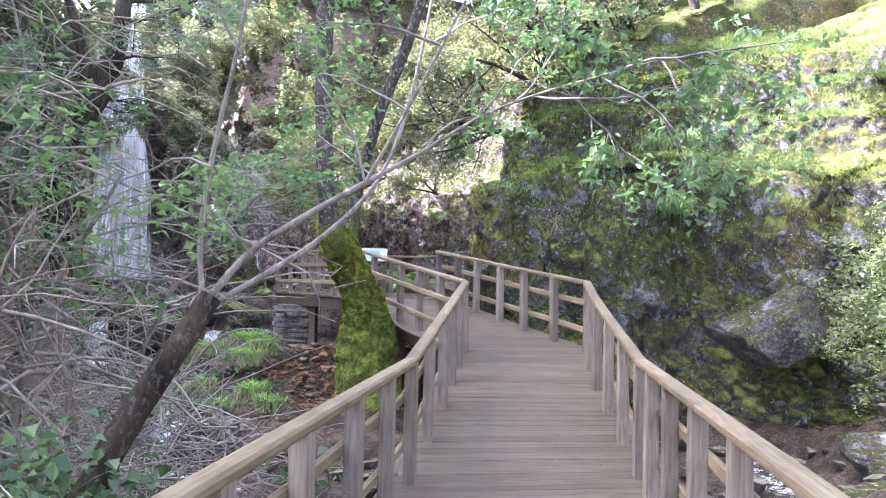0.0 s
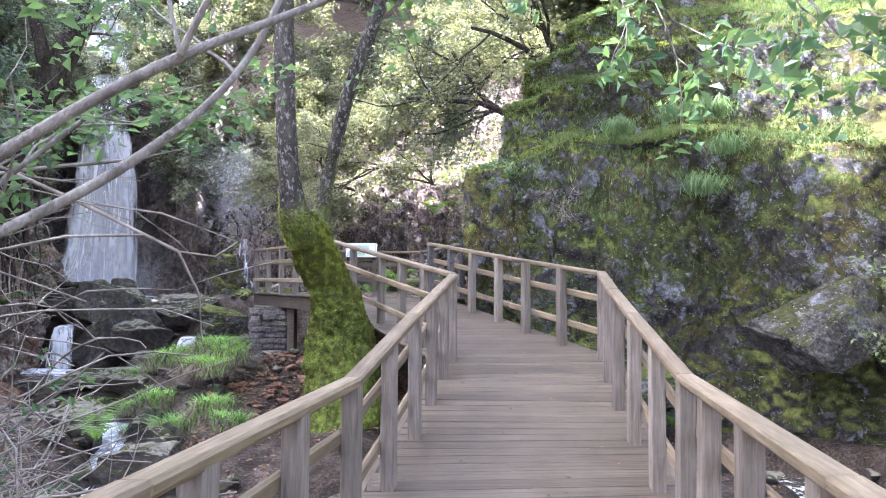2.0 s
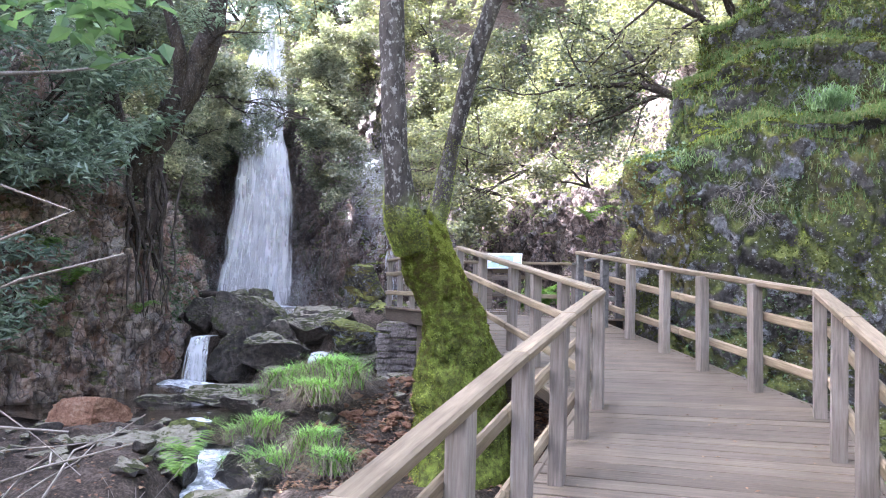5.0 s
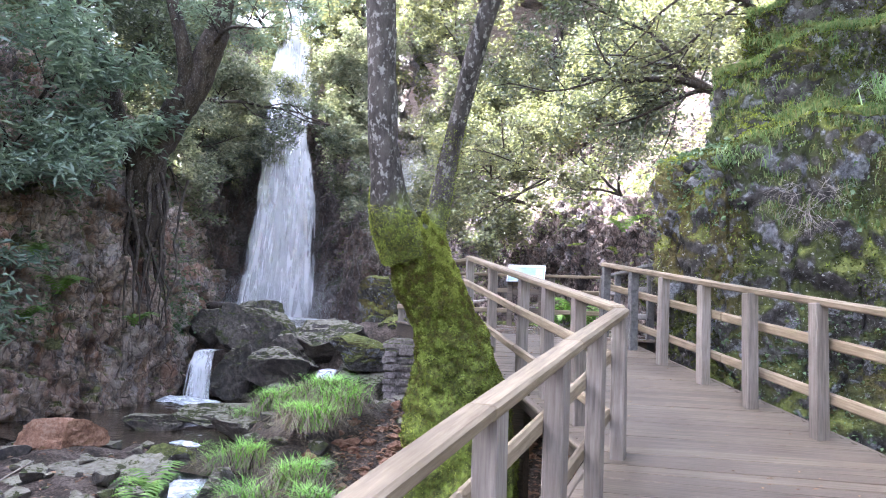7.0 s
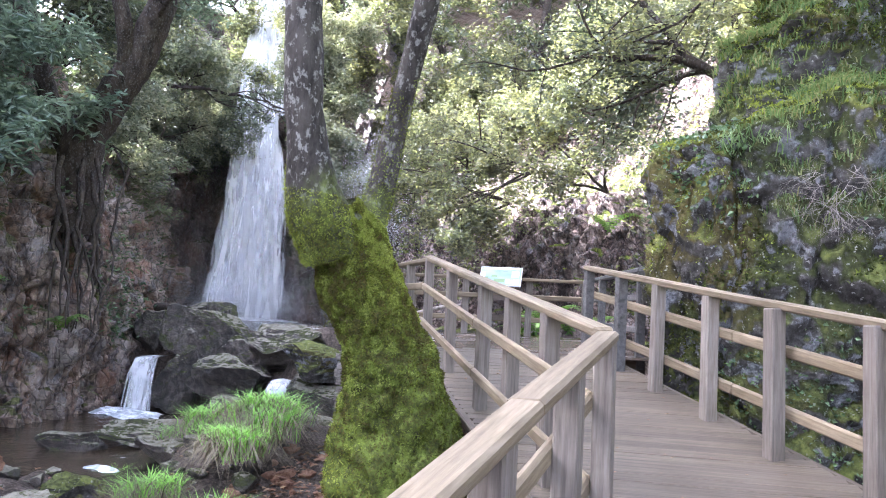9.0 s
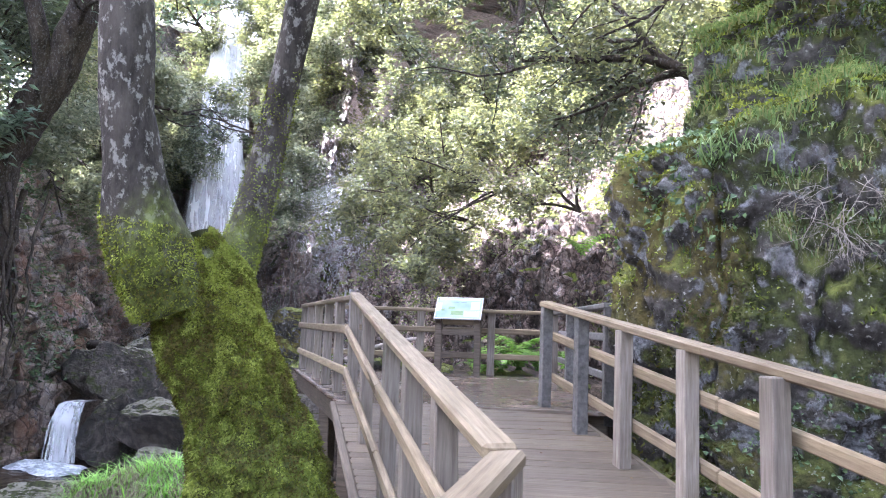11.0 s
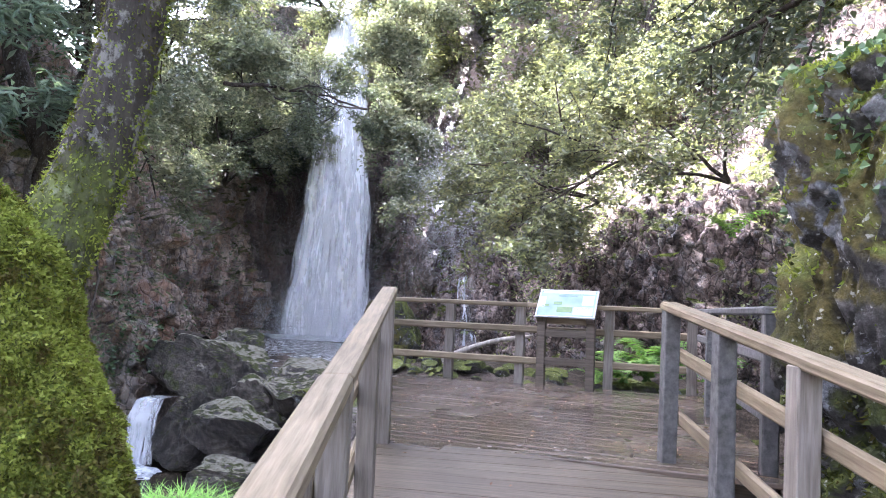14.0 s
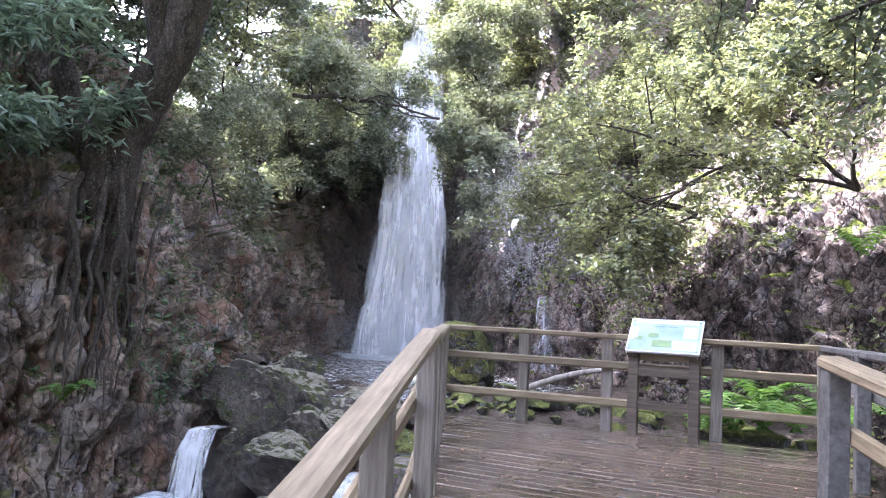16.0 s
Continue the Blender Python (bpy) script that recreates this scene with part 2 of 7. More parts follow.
def rock_mat(name, tones, moss=0.5, moss_cols=((0.03, 0.045, 0.008), (0.14, 0.17, 0.02)), rough=0.75, lichen=0.0, scale=1.0, streak=0.0, rust=0.0, spec=0.3, fleck=0.0, relief=0.07, ochre=0.0, pale=0.0, cap=0.0, joints=0.0, ledge=0.0):
    m, nt, b = nodes_of(name, rough, spec)
    big = noise_node(nt, 0.9 * scale, 6, 0.6, None, "World")
    fine = noise_node(nt, 9 * scale, 8, 0.7, None, "World")
    col = ramp(nt, math_node(nt, 'ADD', math_node(nt, 'MULTIPLY', big.outputs[0], 0.45), math_node(nt, 'MULTIPLY', fine.outputs[0], 0.55)),
               [(0.39, tones[0]), (0.49, tones[1]), (0.6, tones[2])]).outputs[0]
    if streak:
        s = noise_node(nt, 3.2, 5, 0.6, (1, 1, 0.12), "World")
        col = mix(nt, math_node(nt, 'MULTIPLY', ramp(nt, s.outputs[0], [(0.46, (0,) * 3), (0.6, (1,) * 3)]).outputs[0], streak), col, (0.018, 0.014, 0.01))
    if pale:
        s = noise_node(nt, 2.6, 5, 0.65, (1, 1, 0.16), "World")
        col = mix(nt, math_node(nt, 'MULTIPLY', ramp(nt, s.outputs[0], [(0.54, (0,) * 3), (0.62, (1,) * 3)]).outputs[0], pale), col, (0.42, 0.36, 0.31))
    if rust:
        s = noise_node(nt, 1.6, 5, 0.65, (1, 1, 0.35), "World")
        col = mix(nt, math_node(nt, 'MULTIPLY', ramp(nt, s.outputs[0], [(0.47, (0,) * 3), (0.62, (1,) * 3)]).outputs[0], rust), col, (0.26, 0.10, 0.035))
    if lichen:
        s = noise_node(nt, 2.4, 10, 0.72, None, "World")
        lc = noise_node(nt, 20, 5, 0.7, None, "World")
        col = mix(nt, math_node(nt, 'MULTIPLY', ramp(nt, s.outputs[0], [(0.535, (0,) * 3), (0.57, (1,) * 3)]).outputs[0], lichen), col, ramp(nt, lc.outputs[0], [(0.4, (0.13, 0.135, 0.145)), (0.62, (0.4, 0.415, 0.44))]).outputs[0])
    if moss:
        g = nt.nodes.new("ShaderNodeNewGeometry")
        sep = nt.nodes.new("ShaderNodeSeparateXYZ")
        nt.links.new(g.outputs["Normal"], sep.inputs[0])
        mn = noise_node(nt, 2.3, 6, 0.65, None, "World")
        f = math_node(nt, 'ADD', math_node(nt, 'MULTIPLY', sep.outputs[2], 0.5), mn.outputs[0])
        mask = ramp(nt, f, [(0.98 - moss * 0.62, (0,) * 3), (1.1 - moss * 0.62, (1,) * 3)])
        mc = noise_node(nt, 14, 6, 0.7, None, "World")
        patch = noise_node(nt, 1.4, 3, 0.6, None, "World")
        tone = math_node(nt, 'ADD', math_node(nt, 'MULTIPLY', mc.outputs[0], 0.6), math_node(nt, 'MULTIPLY', patch.outputs[0], 0.4))
        mcol = ramp(nt, tone, [(0.36, moss_cols[0]), (0.62, moss_cols[1])]).outputs[0]
        if ochre:
            o = noise_node(nt, 0.75, 4, 0.6, (1, 1, 0.6), "World")
            mcol = mix(nt, math_node(nt, 'MULTIPLY', ramp(nt, o.outputs[0], [(0.5, (0,) * 3), (0.62, (1,) * 3)]).outputs[0], ochre), mcol, ramp(nt, tone, [(0.36, (0.05, 0.032, 0.012)), (0.62, (0.24, 0.165, 0.045))]).outputs[0])
        if ledge:
            up = math_node(nt, 'ADD', sep.outputs[2], math_node(nt, 'MULTIPLY', math_node(nt, 'SUBTRACT', patch.outputs[0], 0.5), 1.4))
            mcol = mix(nt, math_node(nt, 'MULTIPLY', ramp(nt, up, [(0.2, (0,) * 3), (0.6, (1,) * 3)]).outputs[0], ledge), mcol, ramp(nt, tone, [(0.36, (0.045, 0.055, 0.014)), (0.5, (0.115, 0.135, 0.034)), (0.64, (0.22, 0.245, 0.06))]).outputs[0])
        col = mix(nt, mask.outputs[0], col, mcol)
        rr = ramp(nt, mask.outputs[0], [(0.0, (rough,) * 3), (1.0, (0.95,) * 3)])
        nt.links.new(rr.outputs[0], b.inputs["Roughness"])
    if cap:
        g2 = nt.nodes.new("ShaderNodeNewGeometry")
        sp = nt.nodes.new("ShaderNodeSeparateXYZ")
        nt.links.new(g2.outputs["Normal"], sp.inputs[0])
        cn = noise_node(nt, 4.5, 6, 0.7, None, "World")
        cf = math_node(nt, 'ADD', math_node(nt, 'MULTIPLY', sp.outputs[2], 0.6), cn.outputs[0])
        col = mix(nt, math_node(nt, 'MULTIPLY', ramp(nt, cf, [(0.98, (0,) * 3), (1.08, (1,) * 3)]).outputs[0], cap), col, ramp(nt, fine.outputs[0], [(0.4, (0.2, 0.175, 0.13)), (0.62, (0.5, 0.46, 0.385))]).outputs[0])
    split = None
    if joints:
        wn = noise_node(nt, 2.0, 3, 0.6, None, "World")
        wv = nt.nodes.new("ShaderNodeVectorMath")
        wv.operation = 'MULTIPLY_ADD'
        wv.inputs[1].default_value = (0.35, 0.35, 0.35)
        nt.links.new(wn.outputs["Color"], wv.inputs[0])
        nt.links.new(nt.nodes.new("ShaderNodeNewGeometry").outputs["Position"], wv.inputs[2])
        sq = nt.nodes.new("ShaderNodeVectorMath")
        sq.operation = 'MULTIPLY'
        sq.inputs[1].default_value = (1.0, 1.0, 0.55)
        nt.links.new(wv.outputs[0], sq.inputs[0])
        vo = nt.nodes.new("ShaderNodeTexVoronoi")
        vo.feature = 'DISTANCE_TO_EDGE'
        vo.inputs["Scale"].default_value = 5.5
        nt.links.new(sq.outputs[0], vo.inputs["Vector"])
        split = ramp(nt, vo.outputs["Distance"], [(0.0, (0,) * 3), (0.09, (1,) * 3)]).outputs[0]
        col = mix(nt, joints, col, mix(nt, 1.0, col, ramp(nt, vo.outputs["Distance"], [(0.0, (0.12,) * 3), (0.07, (1,) * 3)]).outputs[0], 'MULTIPLY'))
    if fleck:
        s = noise_node(nt, 26, 3, 0.5, None, "World")
        col = mix(nt, math_node(nt, 'MULTIPLY', ramp(nt, s.outputs[0], [(0.64, (0,) * 3), (0.69, (1,) * 3)]).outputs[0], fleck), col, (0.5, 0.5, 0.46))
    nt.links.new(col, b.inputs["Base Color"])
    rel = math_node(nt, 'ADD', fine.outputs[0], math_node(nt, 'MULTIPLY', noise_node(nt, 32 * scale, 6, 0.7, None, "World").outputs[0], 0.5))
    if split is not None:
        rel = math_node(nt, 'ADD', rel, math_node(nt, 'MULTIPLY', split, 0.5))
    bump(nt, b, rel, 1.0, relief)
    return m

def leaf_mat(name, cols, rough=0.4, spec=0.4, glow=0.35):
    m, nt, b = nodes_of(name, rough, spec)
    g = nt.nodes.new("ShaderNodeNewGeometry")
    c = ramp(nt, g.outputs["Random Per Island"], [(k / max(1, len(cols) - 1), col) for k, col in enumerate(cols)])
    big = noise_node(nt, 0.7, 2, 0.5, None, "World")
    shade = ramp(nt, big.outputs[0], [(0.35, (0.75, 0.8, 0.75)), (0.65, (1.15, 1.12, 1.0))])
    col = mix(nt, 1.0, c.outputs[0], shade.outputs[0], 'MULTIPLY')
    nt.links.new(col, b.inputs["Base Color"])
    tr = nt.nodes.new("ShaderNodeBsdfTranslucent")
    warm = mix(nt, 1.0, col, (1.25, 1.3, 0.75), 'MULTIPLY')
    nt.links.new(warm, tr.inputs[0])
    ms = nt.nodes.new("ShaderNodeMixShader")
    ms.inputs[0].default_value = glow
    nt.links.new(b.outputs[0], ms.inputs[1])
    nt.links.new(tr.outputs[0], ms.inputs[2])
    nt.links.new(ms.outputs[0], nt.nodes["Material Output"].inputs[0])
    return m

def bark_mat(name, dark, light, lichen=(0.4, 0.4, 0.38), amount=0.4, moss=0.0, low=1.5, patch=30):
    m, nt, b = nodes_of(name, 0.9, 0.2)
    n1 = noise_node(nt, 7, 6, 0.7, (1, 1, 0.35), "World")
    col = ramp(nt, n1.outputs[0], [(0.35, dark), (0.65, light)]).outputs[0]
    n2 = noise_node(nt, patch, 7, 0.7, (1, 1, 0.7), "World")
    col = mix(nt, math_node(nt, 'MULTIPLY', ramp(nt, n2.outputs[0], [(0.53, (0,) * 3), (0.6, (1,) * 3)]).outputs[0], amount), col, lichen)
    if moss:
        g = nt.nodes.new("ShaderNodeNewGeometry")
        sep = nt.nodes.new("ShaderNodeSeparateXYZ")
        nt.links.new(g.outputs["Position"], sep.inputs[0])
        n3 = noise_node(nt, 2.2, 4, 0.6, None, "World")
        h = math_node(nt, 'ADD', sep.outputs[2], math_node(nt, 'MULTIPLY', n3.outputs[0], 1.1))
        mask = ramp(nt, math_node(nt, 'MULTIPLY', math_node(nt, 'SUBTRACT', h, low), 0.25), [(0.0, (moss,) * 3), (0.16, (0,) * 3)])
        n4 = noise_node(nt, 16, 6, 0.7, None, "World")
        n5 = noise_node(nt, 3.5, 4, 0.6, None, "World")
        tone = math_node(nt, 'ADD', math_node(nt, 'MULTIPLY', n4.outputs[0], 0.75), math_node(nt, 'MULTIPLY', n5.outputs[0], 0.25))
        mcol = ramp(nt, tone, [(0.36, (0.026, 0.026, 0.01)), (0.47, (0.075, 0.092, 0.02)), (0.62, (0.18, 0.235, 0.04))])
        col = mix(nt, mask.outputs[0], col, mcol.outputs[0])
    nt.links.new(col, b.inputs["Base Color"])
    n6 = noise_node(nt, 28, 5, 0.7, (1, 1, 0.4), "World")
    bump(nt, b, math_node(nt, 'ADD', n1.outputs[0], math_node(nt, 'MULTIPLY', n6.outputs[0], 0.4)), 0.9, 0.03)
    return m

WOOD_RAIL = wood_mat("weathered_rail_wood", (0.13, 0.102, 0.064), (0.265, 0.22, 0.15), axis=(0.6, 9, 9))
WOOD_POST = wood_mat("weathered_post_wood", (0.13, 0.112, 0.094), (0.275, 0.25, 0.22), axis=(9, 9, 0.6))
WOOD_DECK = wood_mat("walked_deck_wood", (0.07, 0.056, 0.04), (0.155, 0.128, 0.095), rough=0.6)
WOOD_WET = wood_mat("damp_deck_wood", (0.045, 0.03, 0.02), (0.135, 0.098, 0.068), rough=0.35, spec=0.6, wet=True)
# This dark grey holds damp and also the shade beside the cliff.
WOOD_GREY = wood_mat("damp_shaded_grey_wood", (0.06, 0.06, 0.06), (0.165, 0.165, 0.165), axis=(4, 4, 4))
WOOD_DARK = wood_mat("dark_beam_wood", (0.05, 0.04, 0.03), (0.14, 0.115, 0.09))
ROCK_MOSSY = rock_mat("mossy_cliff_rock", ((0.016, 0.014, 0.012), (0.07, 0.064, 0.058), (0.19, 0.18, 0.17)), moss=0.92, moss_cols=((0.013, 0.016, 0.007), (0.078, 0.092, 0.028)), lichen=0.75, streak=0.45, fleck=0.5, ochre=0.4, scale=1.2, ledge=0.85, relief=0.07)
ROCK_LICHEN = rock_mat("lichened_grey_rock", ((0.02, 0.018, 0.015), (0.1, 0.093, 0.083), (0.26, 0.245, 0.225)), moss=0.4, moss_cols=((0.02, 0.022, 0.009), (0.115, 0.12, 0.034)), lichen=0.8, fleck=0.6, scale=2.0, relief=0.1)
ROCK_WET = rock_mat("wet_reddish_rock", ((0.045, 0.034, 0.027), (0.27, 0.2, 0.15), (0.58, 0.47, 0.38)), moss=0.36, moss_cols=((0.025, 0.027, 0.011), (0.15, 0.155, 0.05)), rough=0.32, streak=0.55, rust=0.5, spec=0.6, relief=0.06, pale=0.7, joints=0.6, scale=1.0, lichen=0.35)
ROCK_DARK = rock_mat("dark_wet_wall_rock", ((0.018, 0.014, 0.012), (0.095, 0.075, 0.062), (0.27, 0.22, 0.19)), moss=0.4, moss_cols=((0.012, 0.015, 0.006), (0.07, 0.085, 0.025)), rough=0.3, streak=0.4, rust=0.2, spec=0.6, relief=0.07, joints=0.7, scale=1.0)
ROCK_BANK = rock_mat("sunlit_bank_rock", ((0.03, 0.021, 0.018), (0.13, 0.092, 0.078), (0.4, 0.315, 0.275)), moss=0.3, streak=0.65, lichen=0.3, joints=0.8, scale=1.0, pale=0.35, relief=0.07)
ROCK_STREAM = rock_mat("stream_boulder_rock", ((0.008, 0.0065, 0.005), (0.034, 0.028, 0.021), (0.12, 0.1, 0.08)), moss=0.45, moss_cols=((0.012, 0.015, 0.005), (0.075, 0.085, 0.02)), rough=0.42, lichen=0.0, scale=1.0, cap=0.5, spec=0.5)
ROCK_RED = rock_mat("rusty_boulder_rock", ((0.12, 0.06, 0.035), (0.28, 0.15, 0.09), (0.4, 0.26, 0.18)), moss=0.0, scale=2)
ROCK_MASON = rock_mat("masonry_stone", ((0.07, 0.06, 0.055), (0.19, 0.165, 0.15), (0.34, 0.3, 0.28)), moss=0.15, scale=2.5)
EARTH = rock_mat("leaf_strewn_earth", ((0.018, 0.014, 0.01), (0.065, 0.048, 0.034), (0.19, 0.15, 0.12)), moss=-0.12, scale=3, rough=0.8)
BARK_MOSS = bark_mat("mossy_alder_bark", (0.014, 0.012, 0.010), (0.075, 0.066, 0.056), lichen=(0.27, 0.265, 0.24), amount=0.6, moss=1.0, low=1.3, patch=20)
BARK_DARK = bark_mat("dark_bark", (0.014, 0.011, 0.009), (0.07, 0.055, 0.042), amount=0.15)
BARK_GREY = bark_mat("grey_branch_bark", (0.1, 0.09, 0.08), (0.3, 0.28, 0.255), amount=0.35)
TWIG = bark_mat("dry_twig_bark", (0.14, 0.12, 0.1), (0.43, 0.385, 0.34), amount=0.1)
MOSS_LIME = leaf_mat("lime_moss_tuft", [(0.14, 0.165, 0.036), (0.22, 0.265, 0.06), (0.32, 0.37, 0.095), (0.13, 0.14, 0.045)], 0.9, 0.1, 0.35)
MOSS_BROWN = leaf_mat("brown_moss_tuft", [(0.05, 0.045, 0.015), (0.1, 0.095, 0.03), (0.15, 0.14, 0.04), (0.08, 0.06, 0.03)], 0.9, 0.1, 0.25)
LEAF_NEAR = leaf_mat("fresh_alder_leaf", [(0.09, 0.16, 0.09), (0.135, 0.225, 0.125), (0.19, 0.29, 0.16), (0.06, 0.13, 0.10)], 0.45, 0.4, 0.5)
LEAF_LAUREL = leaf_mat("glossy_laurel_leaf", [(0.05, 0.068, 0.05), (0.08, 0.10, 0.07), (0.13, 0.15, 0.10), (0.06, 0.08, 0.06)], 0.28, 0.7, 0.35)
LEAF_GREY = leaf_mat("grey_green_shrub_leaf", [(0.14, 0.155, 0.125), (0.22, 0.235, 0.19), (0.3, 0.315, 0.25)], 0.26, 0.9, 0.35)
LEAF_BRIGHT = leaf_mat("sunlit_leaf", [(0.11, 0.12, 0.10), (0.18, 0.19, 0.145), (0.27, 0.28, 0.16), (0.13, 0.135, 0.125)], 0.22, 0.9, 0.4)
LEAF_BLUE = leaf_mat("rhododendron_leaf", [(0.10, 0.15, 0.125), (0.17, 0.23, 0.195), (0.26, 0.33, 0.28)], 0.4, 0.5, 0.3)
LEAF_PALE = leaf_mat("pale_shrub_leaf", [(0.11, 0.15, 0.08), (0.19, 0.235, 0.13), (0.26, 0.3, 0.16)], 0.5, 0.4, 0.35)
LEAF_IVY = leaf_mat("ivy_leaf", [(0.05, 0.09, 0.05), (0.09, 0.15, 0.07), (0.14, 0.21, 0.11)], 0.4, 0.5, 0.2)
FERN = leaf_mat("fern_frond", [(0.075, 0.15, 0.045), (0.12, 0.22, 0.06), (0.18, 0.29, 0.085)], 0.55, 0.3, 0.45)
GRASS = leaf_mat("grass_blade", [(0.07, 0.12, 0.055), (0.125, 0.19, 0.085), (0.19, 0.25, 0.12), (0.24, 0.22, 0.13)], 0.6, 0.3, 0.35)
HANG_GRASS = leaf_mat("hanging_grass_blade", [(0.12, 0.2, 0.09), (0.19, 0.29, 0.14), (0.27, 0.36, 0.2)], 0.5, 0.3, 0.3)
SEDGE = leaf_mat("sedge_blade", [(0.17, 0.38, 0.07), (0.25, 0.5, 0.11), (0.34, 0.58, 0.16)], 0.5, 0.3, 0.4)
STRAW = leaf_mat("dead_sedge_blade", [(0.13, 0.11, 0.08), (0.25, 0.22, 0.17), (0.07, 0.055, 0.045)], 0.8, 0.2, 0.2)
LEDGE_MOSS = leaf_mat("olive_cliff_moss", [(0.028, 0.035, 0.013), (0.065, 0.08, 0.026), (0.12, 0.14, 0.04), (0.075, 0.058, 0.024)], 0.95, 0.1, 0.25)
MOSS_TUFT = leaf_mat("moss_tuft", [(0.06, 0.072, 0.018), (0.12, 0.14, 0.03), (0.2, 0.225, 0.042), (0.08, 0.066, 0.026)], 0.9, 0.1, 0.3)
LITTER = leaf_mat("fallen_leaf", [(0.13, 0.07, 0.045), (0.24, 0.14, 0.1), (0.3, 0.2, 0.14), (0.17, 0.1, 0.075)], 0.8, 0.2, 0.1)

def water_mat(name, col, rough=0.06, strength=0.35, scale=5.0, foam=0.0):
    m, nt, b = nodes_of(name, rough, 0.5)
    b.inputs["IOR"].default_value = 1.33
    w = noise_node(nt, scale, 4, 0.6, (1, 0.7, 1), "World")
    bump(nt, b, w.outputs[0], strength, 0.05)
    n = noise_node(nt, 1.7, 5, 0.6, None, "World")
    c = ramp(nt, n.outputs[0], [(0.35, col), (0.7, tuple(2.1 * v for v in col))]).outputs[0]
    if foam:
        f = noise_node(nt, 6, 8, 0.75, (1, 1, 0.3), "World")
        k = ramp(nt, f.outputs[0], [(0.62 - foam * 0.3, (0,) * 3), (0.74 - foam * 0.3, (1,) * 3)])
        c = mix(nt, k.outputs[0], c, (0.85, 0.88, 0.9))
        r = ramp(nt, k.outputs[0], [(0, (rough,) * 3), (1, (0.7,) * 3)])
        nt.links.new(r.outputs[0], b.inputs["Roughness"])
    nt.links.new(c, b.inputs["Base Color"])
    return m

POOL = water_mat("dark_pool_water", (0.03, 0.022, 0.014))
RAPID = water_mat("broken_stream_water", (0.05, 0.045, 0.035), 0.1, 0.8, 9, 0.35)
FOAM = water_mat("white_foam_water", (0.2, 0.22, 0.23), 0.35, 1.0, 10, 0.55)

def fall_mat(name, cover, low, high, body=1.0, fringe=False):
    """Falling water: white threads along the fall, with gaps where the cover is thin."""
    m, nt, b = nodes_of(name, 0.55, 0.3)
    n = noise_node(nt, 2.0, 7, 0.6, (3.0, 3.0, 0.2), "World")
    n2 = noise_node(nt, 7, 6, 0.65, (1, 1, 0.3), "World")
    s = math_node(nt, 'ADD', math_node(nt, 'MULTIPLY', n.outputs[0], 0.6), math_node(nt, 'MULTIPLY', n2.outputs[0], 0.4))
    c = ramp(nt, s, [(0.36, low), (0.58, high)])
    nt.links.new(c.outputs[0], b.inputs["Base Color"])
    if cover < 1 or fringe:
        tr = nt.nodes.new("ShaderNodeBsdfTransparent")
        ms = nt.nodes.new("ShaderNodeMixShader")
        k = ramp(nt, s, [(0.62 - cover * 0.4, (0,) * 3), (0.9 - cover * 0.4, (body,) * 3)])
        fac = k.outputs[0]
        if fringe:
            at = nt.nodes.new("ShaderNodeAttribute")
            at.attribute_name = "thickness"
            thick = math_node(nt, 'ADD', at.outputs["Fac"], math_node(nt, 'MULTIPLY', math_node(nt, 'SUBTRACT', s, 0.5), 1.6))
            fac = ramp(nt, thick, [(0.08, (0,) * 3), (0.55, (body,) * 3)]).outputs[0]
        nt.links.new(fac, ms.inputs[0])
        nt.links.new(tr.outputs[0], ms.inputs[1])
        nt.links.new(b.outputs[0], ms.inputs[2])
        nt.links.new(ms.outputs[0], nt.nodes["Material Output"].inputs[0])
    bump(nt, b, s, 0.05, 0.1)
    return m

FALL = fall_mat("falling_white_water", 1.0, (0.91, 0.925, 0.94), (0.96, 0.97, 0.975), 1.0, True)
STRAND = fall_mat("threads_of_falling_water", 0.9, (0.84, 0.86, 0.88), (0.93, 0.94, 0.95), 0.35)
VEIL = fall_mat("thin_falling_water", 0.45, (0.6, 0.66, 0.74), (0.85, 0.88, 0.92), 0.6)

# ---- ground, cliffs and water ----
CHANNEL = np.array([(-9.5, 14.6), (-7.0, 12.2), (-5.6, 10.8), (-4.4, 9.2), (-2.6, 6.6), (0.5, 4.2), (3.2, 6.0), (4.6, 9.0), (4.6, 11.6), (3.2, 12.2), (-1.0, 12.9)])

def channel_distance(x, y):
    best = np.full(np.shape(x), 99.0)
    for a, b in zip(CHANNEL[:-1], CHANNEL[1:]):
        d = b - a
        t = np.clip(((x - a[0]) * d[0] + (y - a[1]) * d[1]) / (d @ d), 0, 1)
        best = np.minimum(best, np.hypot(x - a[0] - t * d[0], y - a[1] - t * d[1]))
    return best

BUMPS = [(-6.3, 12.9, 1.3, 0.42), (-5.2, 12.0, 1.2, 0.5), (-7.6, 13.9, 0.9, 0.3), (-1.9, 10.1, 1.3, 0.5), (-4.6, 13.6, 1.4, 0.55), (-4.2, 15.4, 1.8, 0.75),
         (-8.3, 10.6, 1.0, 0.25), (-6.3, 9.6, 1.2, 0.3), (-1.2, 2.6, 1.2, 0.45), (-3.6, 4.6, 1.6, 0.5), (5.6, 7.0, 1.2, 0.7), (6.5, 10.5, 1.2, 0.8)]

